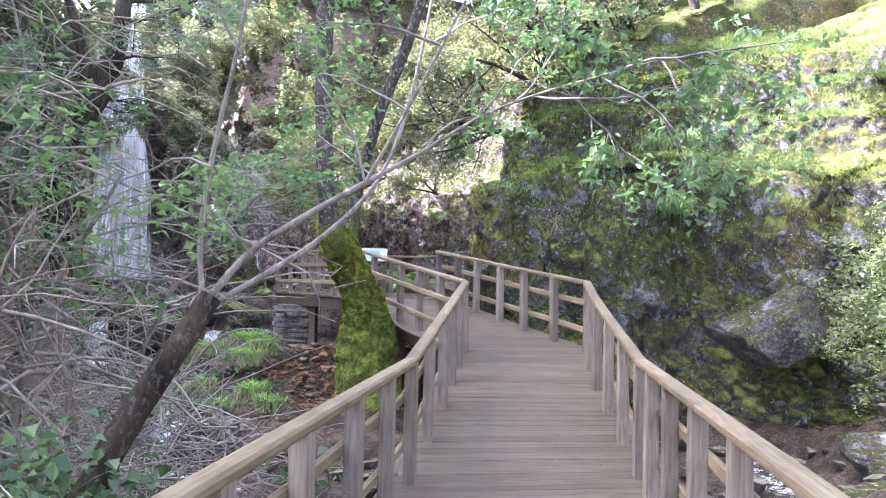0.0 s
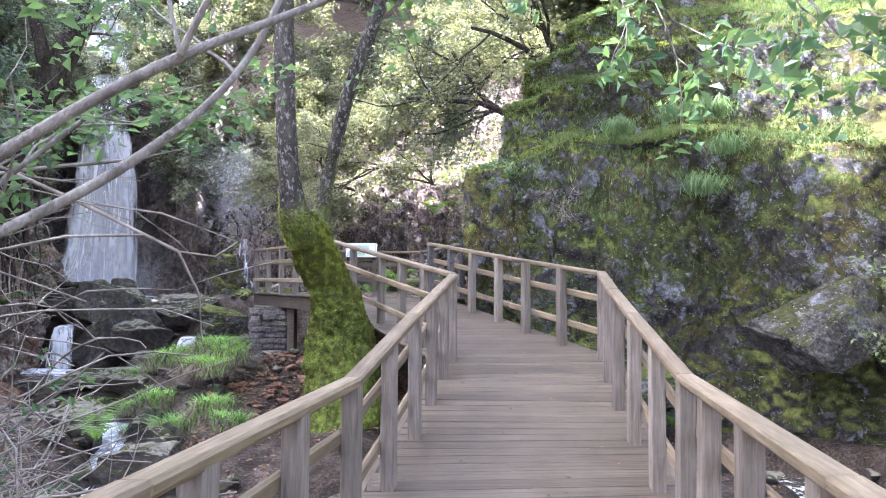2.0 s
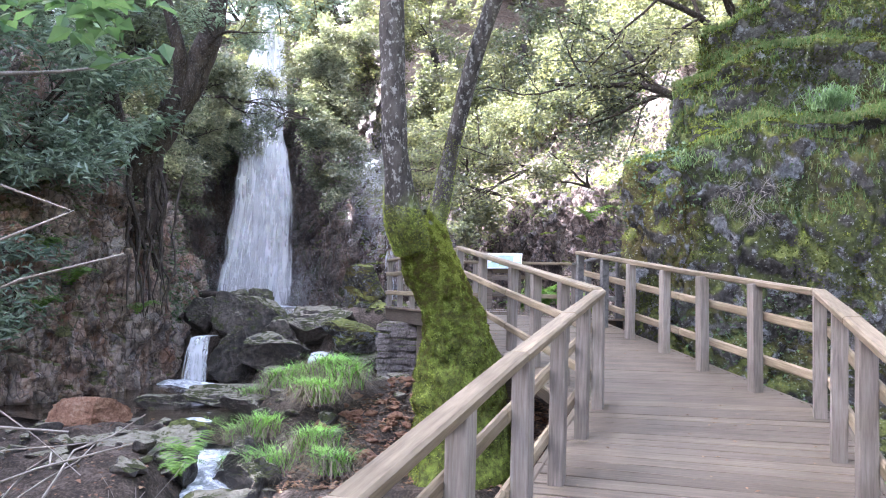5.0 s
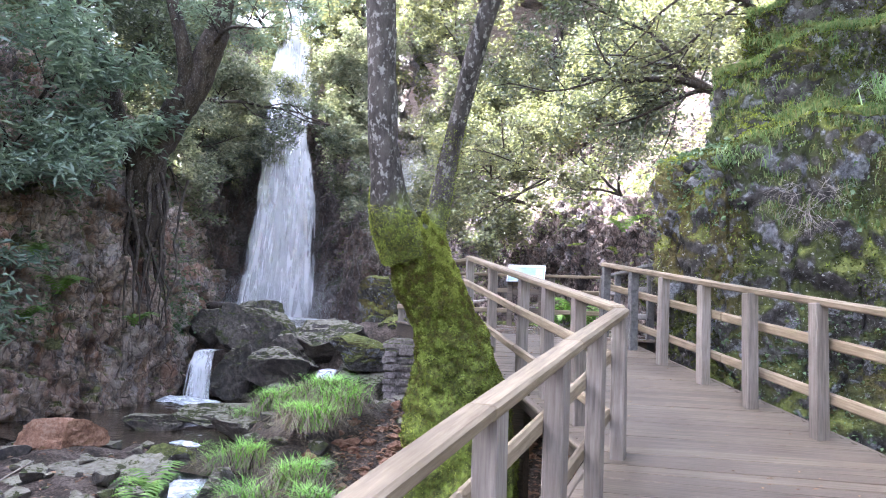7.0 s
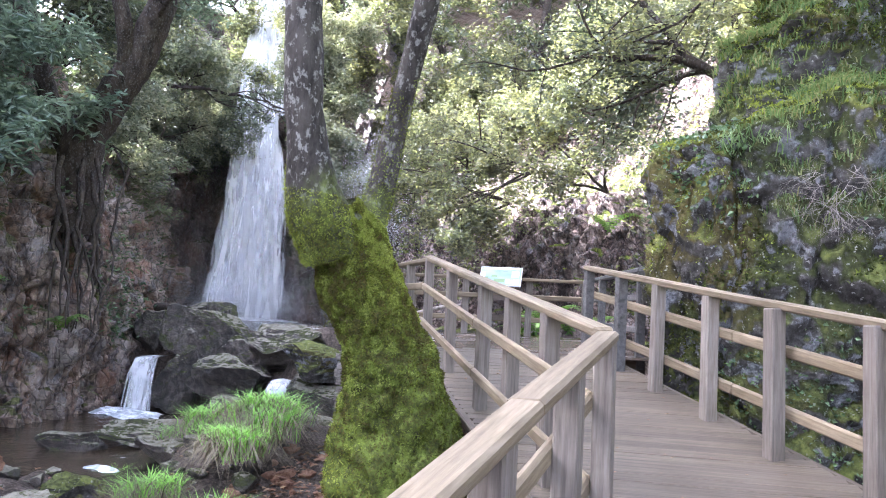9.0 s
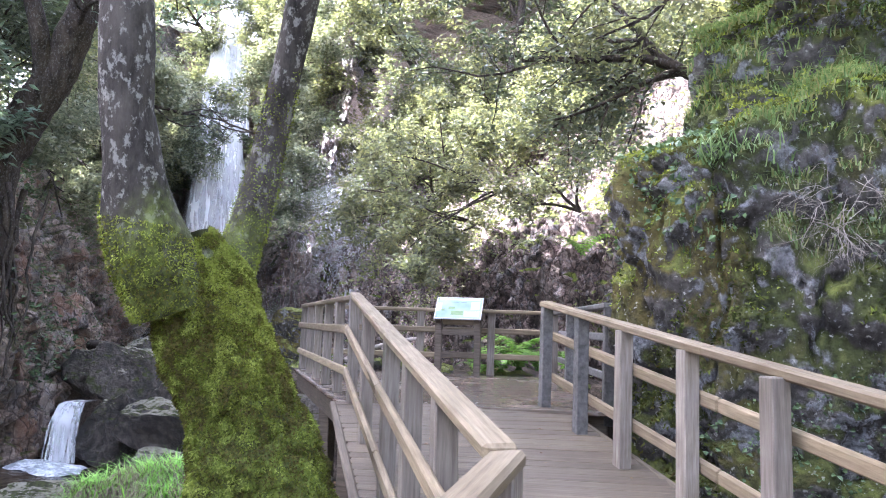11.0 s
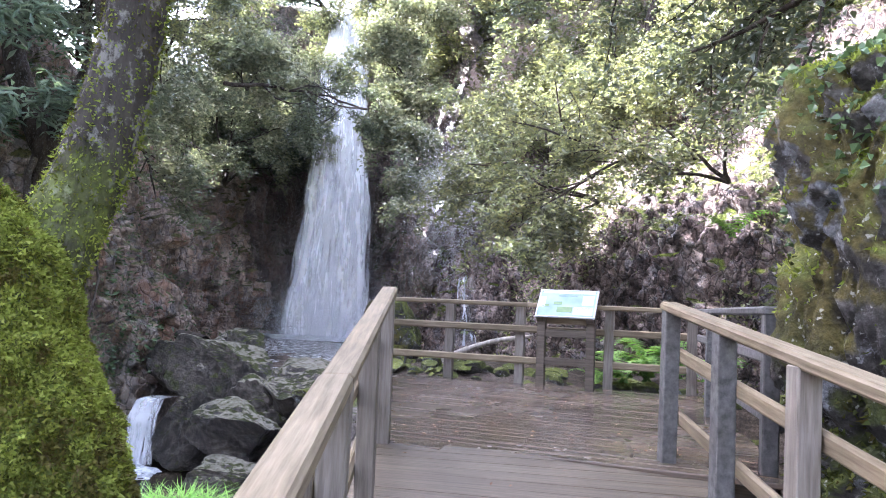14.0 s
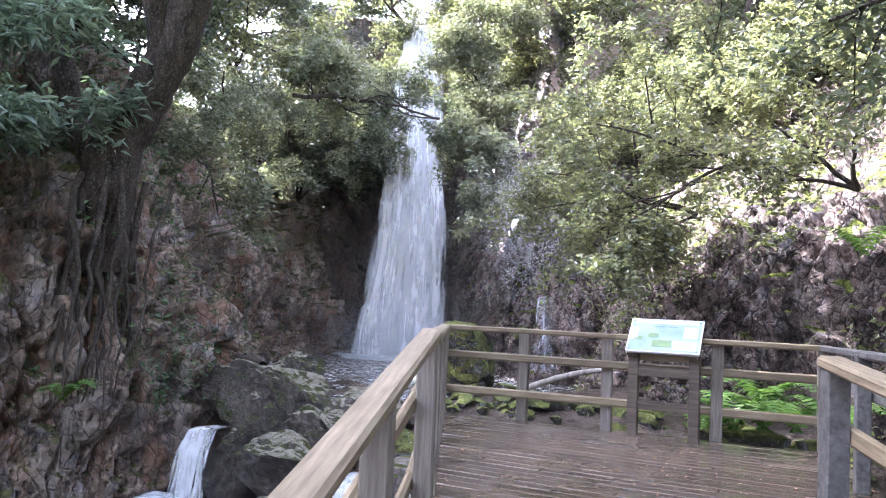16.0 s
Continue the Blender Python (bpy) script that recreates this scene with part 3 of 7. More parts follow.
def ground_height(x, y):
    p = np.stack([x, y, 0 * x], -1)
    z = -2.12 + 0.10 * fbm(p * 0.9, 4, 3) + 0.05 * fbm(p * 4, 3, 9)
    for bx, by, r, h in BUMPS:
        z = z + h * np.exp(-((x - bx) ** 2 + (y - by) ** 2) / r ** 2)
    z = z - 0.5 * (1 - smooth(0.25, 0.95, channel_distance(x, y)))
    z = z - 0.25 * smooth(-8.0, -9.5, x) * smooth(11.5, 13, y) * smooth(17.4, 16.4, y)
    up = smooth(17.0, 18.4, y - 0.12 * (x + 9)) * smooth(-6.2, -7.6, x)
    back = smooth(17.4, 18.8, y - 0.2 * (x + 4)) * smooth(-9.4, -8.2, x)
    z = z + np.maximum(up * 1.55, back * 1.95)
    z = z + 0.9 * smooth(-5.0, -9.5, x) * smooth(8.5, 5.5, y)
    return z

def ticks(lo, hi, step, far):
    mid = np.arange(lo, hi + step, step)
    grow_out = np.cumsum(step * 1.35 ** np.arange(1, 40))
    grow_out = grow_out[grow_out < far]
    return np.concatenate([lo - grow_out[::-1], mid, hi + grow_out])

gx, gy = np.meshgrid(ticks(-14, 8, 0.11, 900), ticks(-5, 21, 0.11, 900), indexing="ij")
gz = ground_height(gx, gy)
ground = new("ground", grid_mesh("ground", np.stack([gx, gy, gz], -1), EARTH))
tagged(ground, "stony brown stream bank with fallen leaves and moss", "ground", kind="structure")

def spine(points, n, focus=None):
    """Evenly spaced points on a rounded polyline."""
    p = np.asarray(points, float)
    for _ in range(3):
        q = np.empty((2 * len(p) - 2, p.shape[1]))
        q[0::2], q[1::2] = 0.75 * p[:-1] + 0.25 * p[1:], 0.25 * p[:-1] + 0.75 * p[1:]
        p = np.concatenate([p[:1], q, p[-1:]])
    d = np.r_[0, np.cumsum(np.linalg.norm(np.diff(p[:, :2], axis=0), axis=1))]
    s = np.linspace(0, d[-1], n)
    if focus is not None:
        fine = np.linspace(0, d[-1], 800)
        away = np.hypot(np.interp(fine, d, p[:, 0]) - focus[0], np.interp(fine, d, p[:, 1]) - focus[1])
        load = np.cumsum(1 / (1 + (away / focus[2]) ** 2))
        s = np.interp(np.linspace(load[0], load[-1], n), load, fine)
    return np.stack([np.interp(s, d, p[:, k]) for k in range(p.shape[1])], -1)

def cliff_points(plan, profile, nu, nv, seed, blocks=0.28, rough=0.35, size=0.9, tall=0.6, shift=None, focus=None, cracks=0.12, seams=1.0, fine=0.0, steep=None):
    """A rock face along a plan line; the profile gives (set-back, height) pairs. The rock lies to the right of the line's course."""
    line = spine(plan, nu, focus)
    tan = unit(np.gradient(line[:, :2], axis=0))
    back = np.stack([tan[:, 1], -tan[:, 0]], -1)
    for _ in range(6):
        back[1:-1] = (back[:-2] + back[1:-1] + back[2:]) / 3
    back = unit(back)
    arc = np.r_[0, np.cumsum(np.linalg.norm(np.diff(line[:, :2], axis=0), axis=1))]
    step = np.gradient(arc)
    wide = np.exp(-((arc[:, None] - arc[None]) / 4.0) ** 2) * step[None]
    inland = unit(wide @ back)
    prof = np.asarray(profile, float)
    seg = np.linalg.norm(np.diff(prof, axis=0), axis=1)
    d = np.r_[0, np.cumsum(np.minimum(seg, 1.6 + 0.06 * seg) * np.where(prof[1:, 0] > 5, 0.5, 1))]
    s = np.linspace(0, d[-1], nv)
    off, hgt = np.interp(s, d, prof[:, 0]), np.interp(s, d, prof[:, 1])
    pts = np.empty((nu, nv, 3))
    lift = np.zeros((nu, nv)) if shift is None else shift(line, hgt)
    off2 = np.repeat(off[None], nu, 0)
    if steep is not None:
        near = np.exp(-(np.maximum(off, 0) / 5.0) ** 2)[None]
        off2 = np.where(off2 > 0, off2 * (1 - (1 - steep(line))[:, None] * near), off2)
    pts[..., :2] = line[:, None, :2] + back[:, None] * np.minimum(off2, 0.5)[..., None] + inland[:, None] * np.maximum(off2 - 0.5, 0)[..., None]
    pts[..., 2] = hgt[None] + lift
    tu, tv = np.gradient(pts, axis=0), np.gradient(pts, axis=1)
    nrm = unit(np.cross(tv, tu))
    far = np.clip(off / 10, 0, 1)[None]
    lowf = fbm(pts * 0.45, 4, seed) * rough
    warp = pts + 0.25 * np.stack([fbm(pts * 1.3, 3, seed + 20 + k) for k in range(3)], -1)
    q = warp * np.array([1.0, 1.0, tall]) / size
    d1, d2, val = cells(q, seed + 40)
    e1, e2, val2 = cells(q * 2.7, seed + 60)
    disp = lowf + (val - 0.5) * blocks - seams * 0.16 * blocks / 0.28 * (1 - smooth(0.0, 0.12, d2 - d1))
    disp = disp + (val2 - 0.5) * blocks * 0.35 - seams * 0.05 * (1 - smooth(0.0, 0.15, e2 - e1)) + 0.05 * fbm(pts * 5, 3, seed + 80)
    cleft = np.abs(fbm(warp * np.array([1.1, 1.1, 0.22]), 4, seed + 90))
    disp = disp - cracks * (1 - smooth(0.0, 0.09, cleft)) - 0.5 * cracks * (1 - smooth(0.0, 0.06, np.abs(fbm(warp * np.array([2.7, 2.7, 0.7]), 3, seed + 95))))
    if fine:
        g1, g2, val3 = cells(q * np.array([5.0, 5.0, 9.0]), seed + 66)
        disp = disp + (val3 - 0.5) * fine - 0.3 * fine * (1 - smooth(0.0, 0.2, g2 - g1))
    disp = disp + 0.022 * fbm(pts * 14, 3, seed + 99)
    disp = disp * (1 - 0.55 * smooth(0.45, 0.85, nrm[..., 2]))
    return pts + nrm * (disp * (1 - 0.6 * far))[..., None]

RIGHT_PLAN = [(12.0, -6.0), (9.6, 2.0), (8.2, 8.0), (6.9, 11.6), (5.2, 12.9), (3.9, 13.6), (2.6, 13.25), (1.0, 13.0), (-0.25, 12.88), (-0.92, 13.62), (-0.72, 15.3), (0.2, 17.5), (1.2, 20.0)]
RIGHT_PROF = [(0.25, -3.2), (0.0, -1.6), (0.0, 0.0), (0.0, 1.2), (0.0, 1.68), (0.12, 1.9), (0.85, 2.12), (1.0, 2.35), (1.04, 3.05), (1.6, 3.25), (1.7, 3.9), (2.5, 4.12), (2.7, 4.7), (4.2, 5.4), (7.0, 7.0), (12, 9.6), (24, 14), (60, 18)]

def right_lift(line, hgt):
    """The ledges climb away from the corner; round the corner the upper slope dips under the main one."""
    x, y = line[:, 0], line[:, 1]
    rise = np.interp(x, [-0.4, 0.6, 1.1, 1.6, 2.4, 3.6, 4.6, 7, 9], [0.3, 0.5, 0.64, 0.7, 0.82, 1.0, 0.6, 0.4, 1.0])
    rise = rise + 0.16 * fbm(np.stack([x, y, 0 * x], -1) * 0.9, 3, 71)
    wing = smooth(13.4, 14.2, y) * (x < 2.5)
    return rise[:, None] * smooth(0.2, 1.8, hgt)[None] - wing[:, None] * 2.2 * np.maximum(hgt - 4.4, 0)[None]

def right_steep(line):
    """The upper tiers stand almost plumb over the corner by the platform."""
    return np.interp(line[:, 0], [0.4, 2.2], [0.62, 1.0])

right_pts = cliff_points(RIGHT_PLAN, RIGHT_PROF, 620, 400, 11, blocks=0.16, rough=0.25, size=0.95, shift=right_lift, focus=(1.5, 13.0, 5.0), cracks=0.08, seams=0.5, fine=0.05, steep=right_steep)
cliff_right = new("cliff_right", grid_mesh("cliff_right", right_pts, ROCK_MOSSY))
tagged(cliff_right, "dark mossy rock face with grassy ledges beside the boardwalk", "cliff", kind="structure")

BACK_PLAN = [(4.0, 17.0), (0.6, 18.6), (-1.6, 20.2), (-4.0, 21.4), (-6.6, 22.8), (-9.5, 25.0), (-12.0, 26.6), (-14.2, 27.4), (-15.8, 28.2), (-18.2, 30.4), (-20.6, 32.2)]
BACK_PROF = [(0.0, -3), (0.0, -0.5), (0.25, 1.0), (0.6, 2.4), (0.9, 3.2), (1.6, 3.9), (2.6, 5.0), (4.0, 6.8), (6.5, 8.8), (10, 10.5), (22, 13), (60, 15)]
back_pts = cliff_points(BACK_PLAN, BACK_PROF, 380, 240, 23, blocks=0.26, rough=0.4, size=0.9, fine=0.12, tall=0.4, focus=(-4.5, 21.5, 7.0))
cliff_back = new("cliff_back", grid_mesh("cliff_back", back_pts, ROCK_BANK))
tagged(cliff_back, "brown rocky bank with roots, partly in sunshine", "cliff", kind="structure")

FALL_PLAN = [(-14.4, 27.3), (-17.0, 29.2), (-18.9, 31.2), (-21.6, 31.7), (-22.9, 29.9), (-23.3, 27.8)]
FALL_PROF = [(0.0, -3), (0.0, 0.0), (0.3, 3.0), (0.7, 6.0), (1.1, 9.0), (1.5, 12.0), (2.4, 13.8), (6, 14.8), (20, 16), (60, 17)]
fall_pts = cliff_points(FALL_PLAN, FALL_PROF, 190, 200, 29, blocks=0.4, rough=0.4, size=1.1, fine=0.14)
cliff_fall = new("cliff_fall", grid_mesh("cliff_fall", fall_pts, ROCK_DARK))
tagged(cliff_fall, "dark wet rock wall behind the waterfall", "cliff", kind="structure")

LEFT_PLAN = [(-22.4, 31.6), (-22.9, 29.0), (-22.0, 26.2), (-19.6, 23.0), (-17.0, 20.8), (-14.9, 19.0), (-13.2, 17.6), (-12.35, 16.6), (-11.75, 15.2), (-11.6, 13.6), (-11.5, 12.0), (-12.0, 9.6), (-12.6, 5.0), (-13, -6)]
LEFT_PROF = [(-0.3, -3.2), (-0.15, -1.8), (0.0, -0.8), (0.12, 1.0), (0.45, 2.4), (0.8, 3.2), (1.5, 4.0), (2.2, 5.4), (3.4, 6.8), (6, 8.6), (10, 10), (24, 12), (60, 14)]
left_pts = cliff_points(LEFT_PLAN, LEFT_PROF, 480, 260, 37, blocks=0.55, rough=0.55, size=0.8, tall=0.28, focus=(-12.5, 16.5, 7.0), cracks=0.36, fine=0.16)
cliff_left = new("cliff_left", grid_mesh("cliff_left", left_pts, ROCK_WET))
tagged(cliff_left, "wet reddish-brown rock cliff with vertical cracks", "cliff", kind="structure")

# wooded slope that closes the valley behind the path
REAR_PLAN = [(-13, -4), (-11, -9), (-4, -12), (4, -12), (10, -9), (12.5, -4)]
REAR_PROF = [(0, -3), (0.6, -1), (3, 2), (9, 5), (22, 8), (60, 10)]
rear_pts = cliff_points(REAR_PLAN, REAR_PROF, 90, 60, 51, blocks=0.3, rough=0.6, size=2)
slope_rear = new("slope_rear", grid_mesh("slope_rear", rear_pts, EARTH))
tagged(slope_rear, "earthy wooded valley slope", "slope", kind="structure")

def water_sheet(name, xs, ys, z, mat, label):
    ax, ay = np.meshgrid(xs, ys, indexing="ij")
    az = z + 0.012 * fbm(np.stack([ax, ay, 0 * ax], -1) * 2.2, 2, 5)
    return tagged(new(name, grid_mesh(name, np.stack([ax, ay, az], -1), mat)), label, "water", kind="structure")

water_sheet("water_pool", np.arange(-13.5, -5.6, 0.15), np.arange(11.2, 18.2, 0.15), -1.98, POOL, "still brown shallow pool below the rocks")
water_sheet("water_upper_pool", np.arange(-24.0, -8.6, 0.18), np.arange(18.6, 32.6, 0.18), -0.5, RAPID, "foaming plunge pool at the foot of the waterfall")

def ribbon(name, line, width, mat, label, wob=0.05, n=60, m=12):
    """Running water that follows a line of (x, y, z)."""
    p = spine(line, n)
    t = unit(np.gradient(p, axis=0))
    side = unit(np.stack([t[:, 1], -t[:, 0], 0 * t[:, 0]], -1))
    w = np.linspace(-0.5, 0.5, m)
    edge = 1 + 0.25 * fbm(np.stack([np.arange(n) * 0.3, np.zeros(n), np.zeros(n)], -1), 2, 4)
    pts = p[:, None] + side[:, None] * (w[None, :, None] * width * edge[:, None, None])
    pts[..., 2] += wob * fbm(pts * np.array([3, 3, 1.0]), 3, 8) - 0.08 * np.abs(w * 2)[None] ** 2
    return tagged(new(name, grid_mesh(name, pts, mat)), label, "water", kind="structure")

ribbon("water_rapids", [(-8.2, 13.2, -2.0), (-6.6, 11.9, -2.02), (-5.8, 11.0, -2.1), (-5.2, 10.2, -2.32), (-4.4, 9.2, -2.36), (-3.6, 8.0, -2.45)], 1.1, FOAM, "white rapids tumbling between the stones", 0.07)
ribbon("water_stream", [(-3.6, 8.2, -2.42), (-2.6, 6.6, -2.45), (0.5, 4.2, -2.48), (3.2, 6.0, -2.5), (4.6, 9.0, -2.5), (4.6, 11.6, -2.46), (3.2, 12.2, -2.44), (-1.0, 12.9, -2.4)], 1.5, RAPID, "shallow rippling stream under the boardwalk", 0.03, 120)

def water_curtain(name, top, foot, width_top, width_foot, mat, parent, layers=1, bulge=0.2, seed=0, n=80, m=26, label="", curve=()):
    """Falling water between two points, in layers, denser in the middle."""
    made = []
    for k in range(layers):
        s = np.linspace(0, 1, n)[:, None]
        c = np.array(top)[None] * (1 - s) + np.array(foot)[None] * s
        for q, shift in curve:
            c = c + np.array(shift)[None] * np.exp(-((s - q) / 0.22) ** 2)
        wv = np.linspace(-0.5, 0.5, m)[None]
        width = (width_top + (width_foot - width_top) * s ** 0.8) * (1 - 0.18 * k)
        ragged = 1 + 0.16 * fbm(np.stack([s * 9 + 3 * k, 0 * s, 0 * s], -1), 3, seed + k)
        way = unit(np.array(foot) - np.array(top))
        side = unit(np.cross(way, (0.55, -0.8, 0.1)))
        out = unit(np.cross(side, way))
        if out[1] > 0:
            out = -out
        pts = c[:, None] + side[None, None] * (wv * width * ragged)[..., None]
        relief = 0.16 * fbm(pts * np.array([2.6, 2.6, 0.5]), 4, seed + 7 * k) + bulge * (1 - (2 * wv) ** 2) + 0.16 * k
        pts = pts + out[None, None] * relief[..., None] + 0.0
        me = grid_mesh("curtain", pts, mat if k == 0 else VEIL)
        made.append(part("curtain", me, parent, label))
    return made

def fall_course(levels, n):
    """Rows of (x, y, z, width) down the fall, smoothed."""
    p = np.asarray(levels, float)
    s = np.linspace(0, 1, len(p))
    t = np.linspace(0, 1, n)
    out = np.stack([np.interp(t, s, p[:, k]) for k in range(4)], -1)
    for _ in range(n // 8):
        out[1:-1] = (out[:-2] + out[1:-1] + out[2:]) / 3
    return out

ACROSS, OUTWARD = unit((0.73, 0.68, 0.0)), unit((0.68, -0.73, 0.0))

def core_sheet(levels, n, m, share, bulge, seed, mat, parent, label):
    c = fall_course(levels, n)
    w = np.linspace(-0.5, 0.5, m)
    s = np.linspace(0, 1, n)[:, None] + 0 * w[None]
    edge = 1 + 0.10 * fbm(np.stack([s * 7, np.sign(w)[None] * 3 + 0 * s, 0 * s], -1), 3, seed)
    pts = c[:, None, :3] + ACROSS * (w[None] * c[:, 3:] * share * edge)[..., None]
    relief = bulge * (1 - (2 * w[None]) ** 2) + 0.02 * fbm(pts * np.array([3, 3, 0.5]), 4, seed + 3) + 0.01 * fbm(pts * np.array([8, 8, 1.6]), 3, seed + 5)
    me = grid_mesh("curtain", pts + OUTWARD * relief[..., None], mat)
    thick = me.attributes.new("thickness", 'FLOAT', 'POINT')
    thick.data.foreach_set("value", ((1 - np.abs(2 * w))[None] * 3.0 + 0 * s).astype(np.float32).ravel())
    return part("curtain", me, parent, label)

def strand_mass(levels, count, seed, mat, parent, label, spread=0.27, depth=0.32, long=(0.8, 3.2), wide=(0.03, 0.11)):
    """Loose threads of water that feather the outline of the fall."""
    r = np.random.default_rng(seed)
    c = fall_course(levels, 200)
    vs, fs, base = [], [], 0
    drop = c[0, 2] - c[-1, 2]
    for _ in range(count):
        ln = r.uniform(*long) / drop
        a = r.uniform(-0.1, 1 - 0.3 * ln)
        t = np.clip(np.linspace(a, a + ln, 9), 0, 1) * 199
        k = np.minimum(t.astype(int), 198)
        row = c[k] + (c[k + 1] - c[k]) * (t - k)[:, None]
        u = np.clip(r.normal(0, spread), -0.5, 0.5)
        fan = np.linspace(0, 1, 9) * r.normal(0, 0.03)
        mid = row[:, :3] + ACROSS * ((u + fan) * row[:, 3])[:, None] + OUTWARD * (depth * (1 - (1.7 * u) ** 2) + r.uniform(0.02, 0.12))
        half = (r.uniform(*wide) * np.sin(np.linspace(0.12, np.pi - 0.12, 9)) ** 0.7)[:, None]
        vs.append(np.stack([mid - ACROSS * half, mid + ACROSS * half], 1).reshape(-1, 3))
        i = np.arange(8)[:, None] * 2 + base
        fs.append(i + [0, 1, 3, 2])
        base += 18
    return part("strand_mass", raw_mesh("strand_mass", np.concatenate(vs), np.concatenate(fs), mat), parent, label, kind="stuff")

waterfall = thing("waterfall", "tall white waterfall plunging down a dark rock wall", "waterfall", (-20.7, 29.6, -0.5))
LOWER = [(-20.62, 29.7, 8.6, 1.5), (-20.63, 29.68, 7.9, 1.75), (-20.55, 29.72, 5.6, 2.1), (-20.55, 29.72, 3.9, 2.45), (-20.68, 29.62, 1.4, 2.8), (-20.78, 29.52, -0.75, 3.05)]
UPPER = [(-21.5, 31.0, 14.6, 0.9), (-21.2, 30.6, 12.6, 1.15), (-20.9, 30.1, 10.4, 1.45), (-20.68, 29.78, 8.2, 1.65)]
core_sheet(LOWER, 130, 44, 1.12, 0.25, 5, FALL, waterfall, "dense white falling water")
strand_mass(LOWER, 260, 7, STRAND, waterfall, "white threads of falling water", 0.28, 0.3, (0.6, 2.0), (0.03, 0.12))
core_sheet(UPPER, 80, 30, 1.3, 0.12, 15, FALL, waterfall, "thin upper veil of falling water")
strand_mass(UPPER, 60, 17, STRAND, waterfall, "thin threads of falling water", 0.3, 0.12, (0.8, 3.0), (0.04, 0.14))
for name, top, foot, w0, w1, lab in (("cascade", (-11.72, 16.75, -0.92), (-11.64, 16.46, -1.98), 0.4, 0.55, "small white cascade between cliff and boulders"),
                                     ("cascade", (-8.5, 17.2, -1.15), (-8.5, 16.98, -1.62), 0.4, 0.46, "small white cascade between dark boulders")):
    c = thing(name, lab, "cascade", foot, "cascades over the boulders")
    mid = tuple(0.65 * np.array(top) + 0.35 * np.array(foot) + (0.06, -0.12, 0.0))
    rows = [(top[0], top[1] + 0.35, top[2] + 0.03, w0), (*top, w0), (*mid, 0.5 * (w0 + w1)), (*foot, w1)]
    strand_mass(rows, 420, 33, STRAND, c, "white threads of water", 0.28, 0.08, (0.15, 0.5), (0.006, 0.022))

def foam_patch(name, at, rx, ry, label, seed):
    a = np.linspace(0, 2 * np.pi, 40)
    r = np.linspace(0, 1, 9)
    rr = 1 + 0.3 * fbm(np.stack([np.cos(a) * 1.5, np.sin(a) * 1.5, 0 * a], -1), 3, seed)
    pts = np.stack([at[0] + np.outer(r, np.cos(a) * rr) * rx, at[1] + np.outer(r, np.sin(a) * rr) * ry, at[2] + 0 * np.outer(r, a)], -1)
    pts[..., 2] += (1 - r[:, None] ** 2) * 0.06 + 0.03 * fbm(pts * 6, 3, seed)
    return tagged(new(name, grid_mesh(name, pts, FOAM)), label, "foam", kind="structure")

foam_patch("water_foam_1", (-11.55, 16.0, -1.975), 0.9, 0.45, "white foam at the foot of the cascade", 3)
foam_patch("water_foam_2", (-20.2, 28.6, -0.49), 2.8, 1.7, "white foam under the waterfall", 4)
foam_patch("water_foam_3", (-8.0, 16.9, -1.97), 1.2, 0.35, "pale foam drifting past the stones", 5)

SPRAY, _, spray_bsdf = nodes_of("drifting_spray", 0.6, 0.3)
spray_bsdf.inputs["Base Color"].default_value = (0.86, 0.87, 0.89, 1)
wr = np.random.default_rng(88)
def spray(count, centre, spread, label, size=0.02):
    """A cloud of fine droplets hanging in the air beside falling water."""
    pos = np.array(centre) + wr.normal(0, 1, (count, 3)) * np.array(spread)
    pos = pos[pos[:, 2] > -0.48]
    tagged(new("spray", leaves("spray", wr, pos, size, SPRAY, aspect=0.8)), label, "spray", kind="stuff")
spray(60000, (-20.0, 28.8, 0.1), (1.8, 0.9, 0.7), "white spray rising at the foot of the waterfall")
spray(36000, (-20.4, 29.4, 2.2), (1.1, 0.6, 1.8), "fine spray drifting round the falling water", 0.018)
# Pale droplets in a tall cloud stand in for the sunbeam in the mist.
spray(26000, (-11.3, 24.6, 3.5), (0.6, 0.5, 1.0), "drifting spray shaped like a lit shaft before the back wall", 0.015)

side_fall = thing("side_cascade", "thin bluish trickle of water down the back wall", "cascade", (-11.5, 25.9, -0.15))
water_curtain("trickle", (-11.6, 25.9, 1.7), (-11.5, 25.75, -0.15), 0.45, 0.7, VEIL, side_fall, 1, 0.1, 61, 40, 16, "thin bluish falling water")

# ---- boardwalk ----
LEFT = [(1.0, -6.0, -1.22), (0.8, 0.0, -1.22), (0.465, 4.3, -1.22), (0.315, 6.1, -0.95), (0.19, 7.4, -0.78), (0.01, 8.94, -0.62), (-1.47, 10.84, -0.33), (-3.1, 12.95, 0.0)]
RIGHT = [(3.35, -5.6, -1.22), (2.75, 0.4, -1.22), (2.27, 5.0, -1.22), (2.0, 6.5, -0.93), (1.84, 7.5, -0.75), (1.70, 9.23, -0.575), (0.28, 11.35, -0.33), (-1.5, 13.85, 0.0)]
E0, S0, Q5, QC, P0 = (-1.5, 13.85, 0.0), (-0.93, 13.98, 0.0), (-2.75, 18.0, 0.0), (-6.38, 16.6, 0.0), (-3.1, 12.95, 0.0)

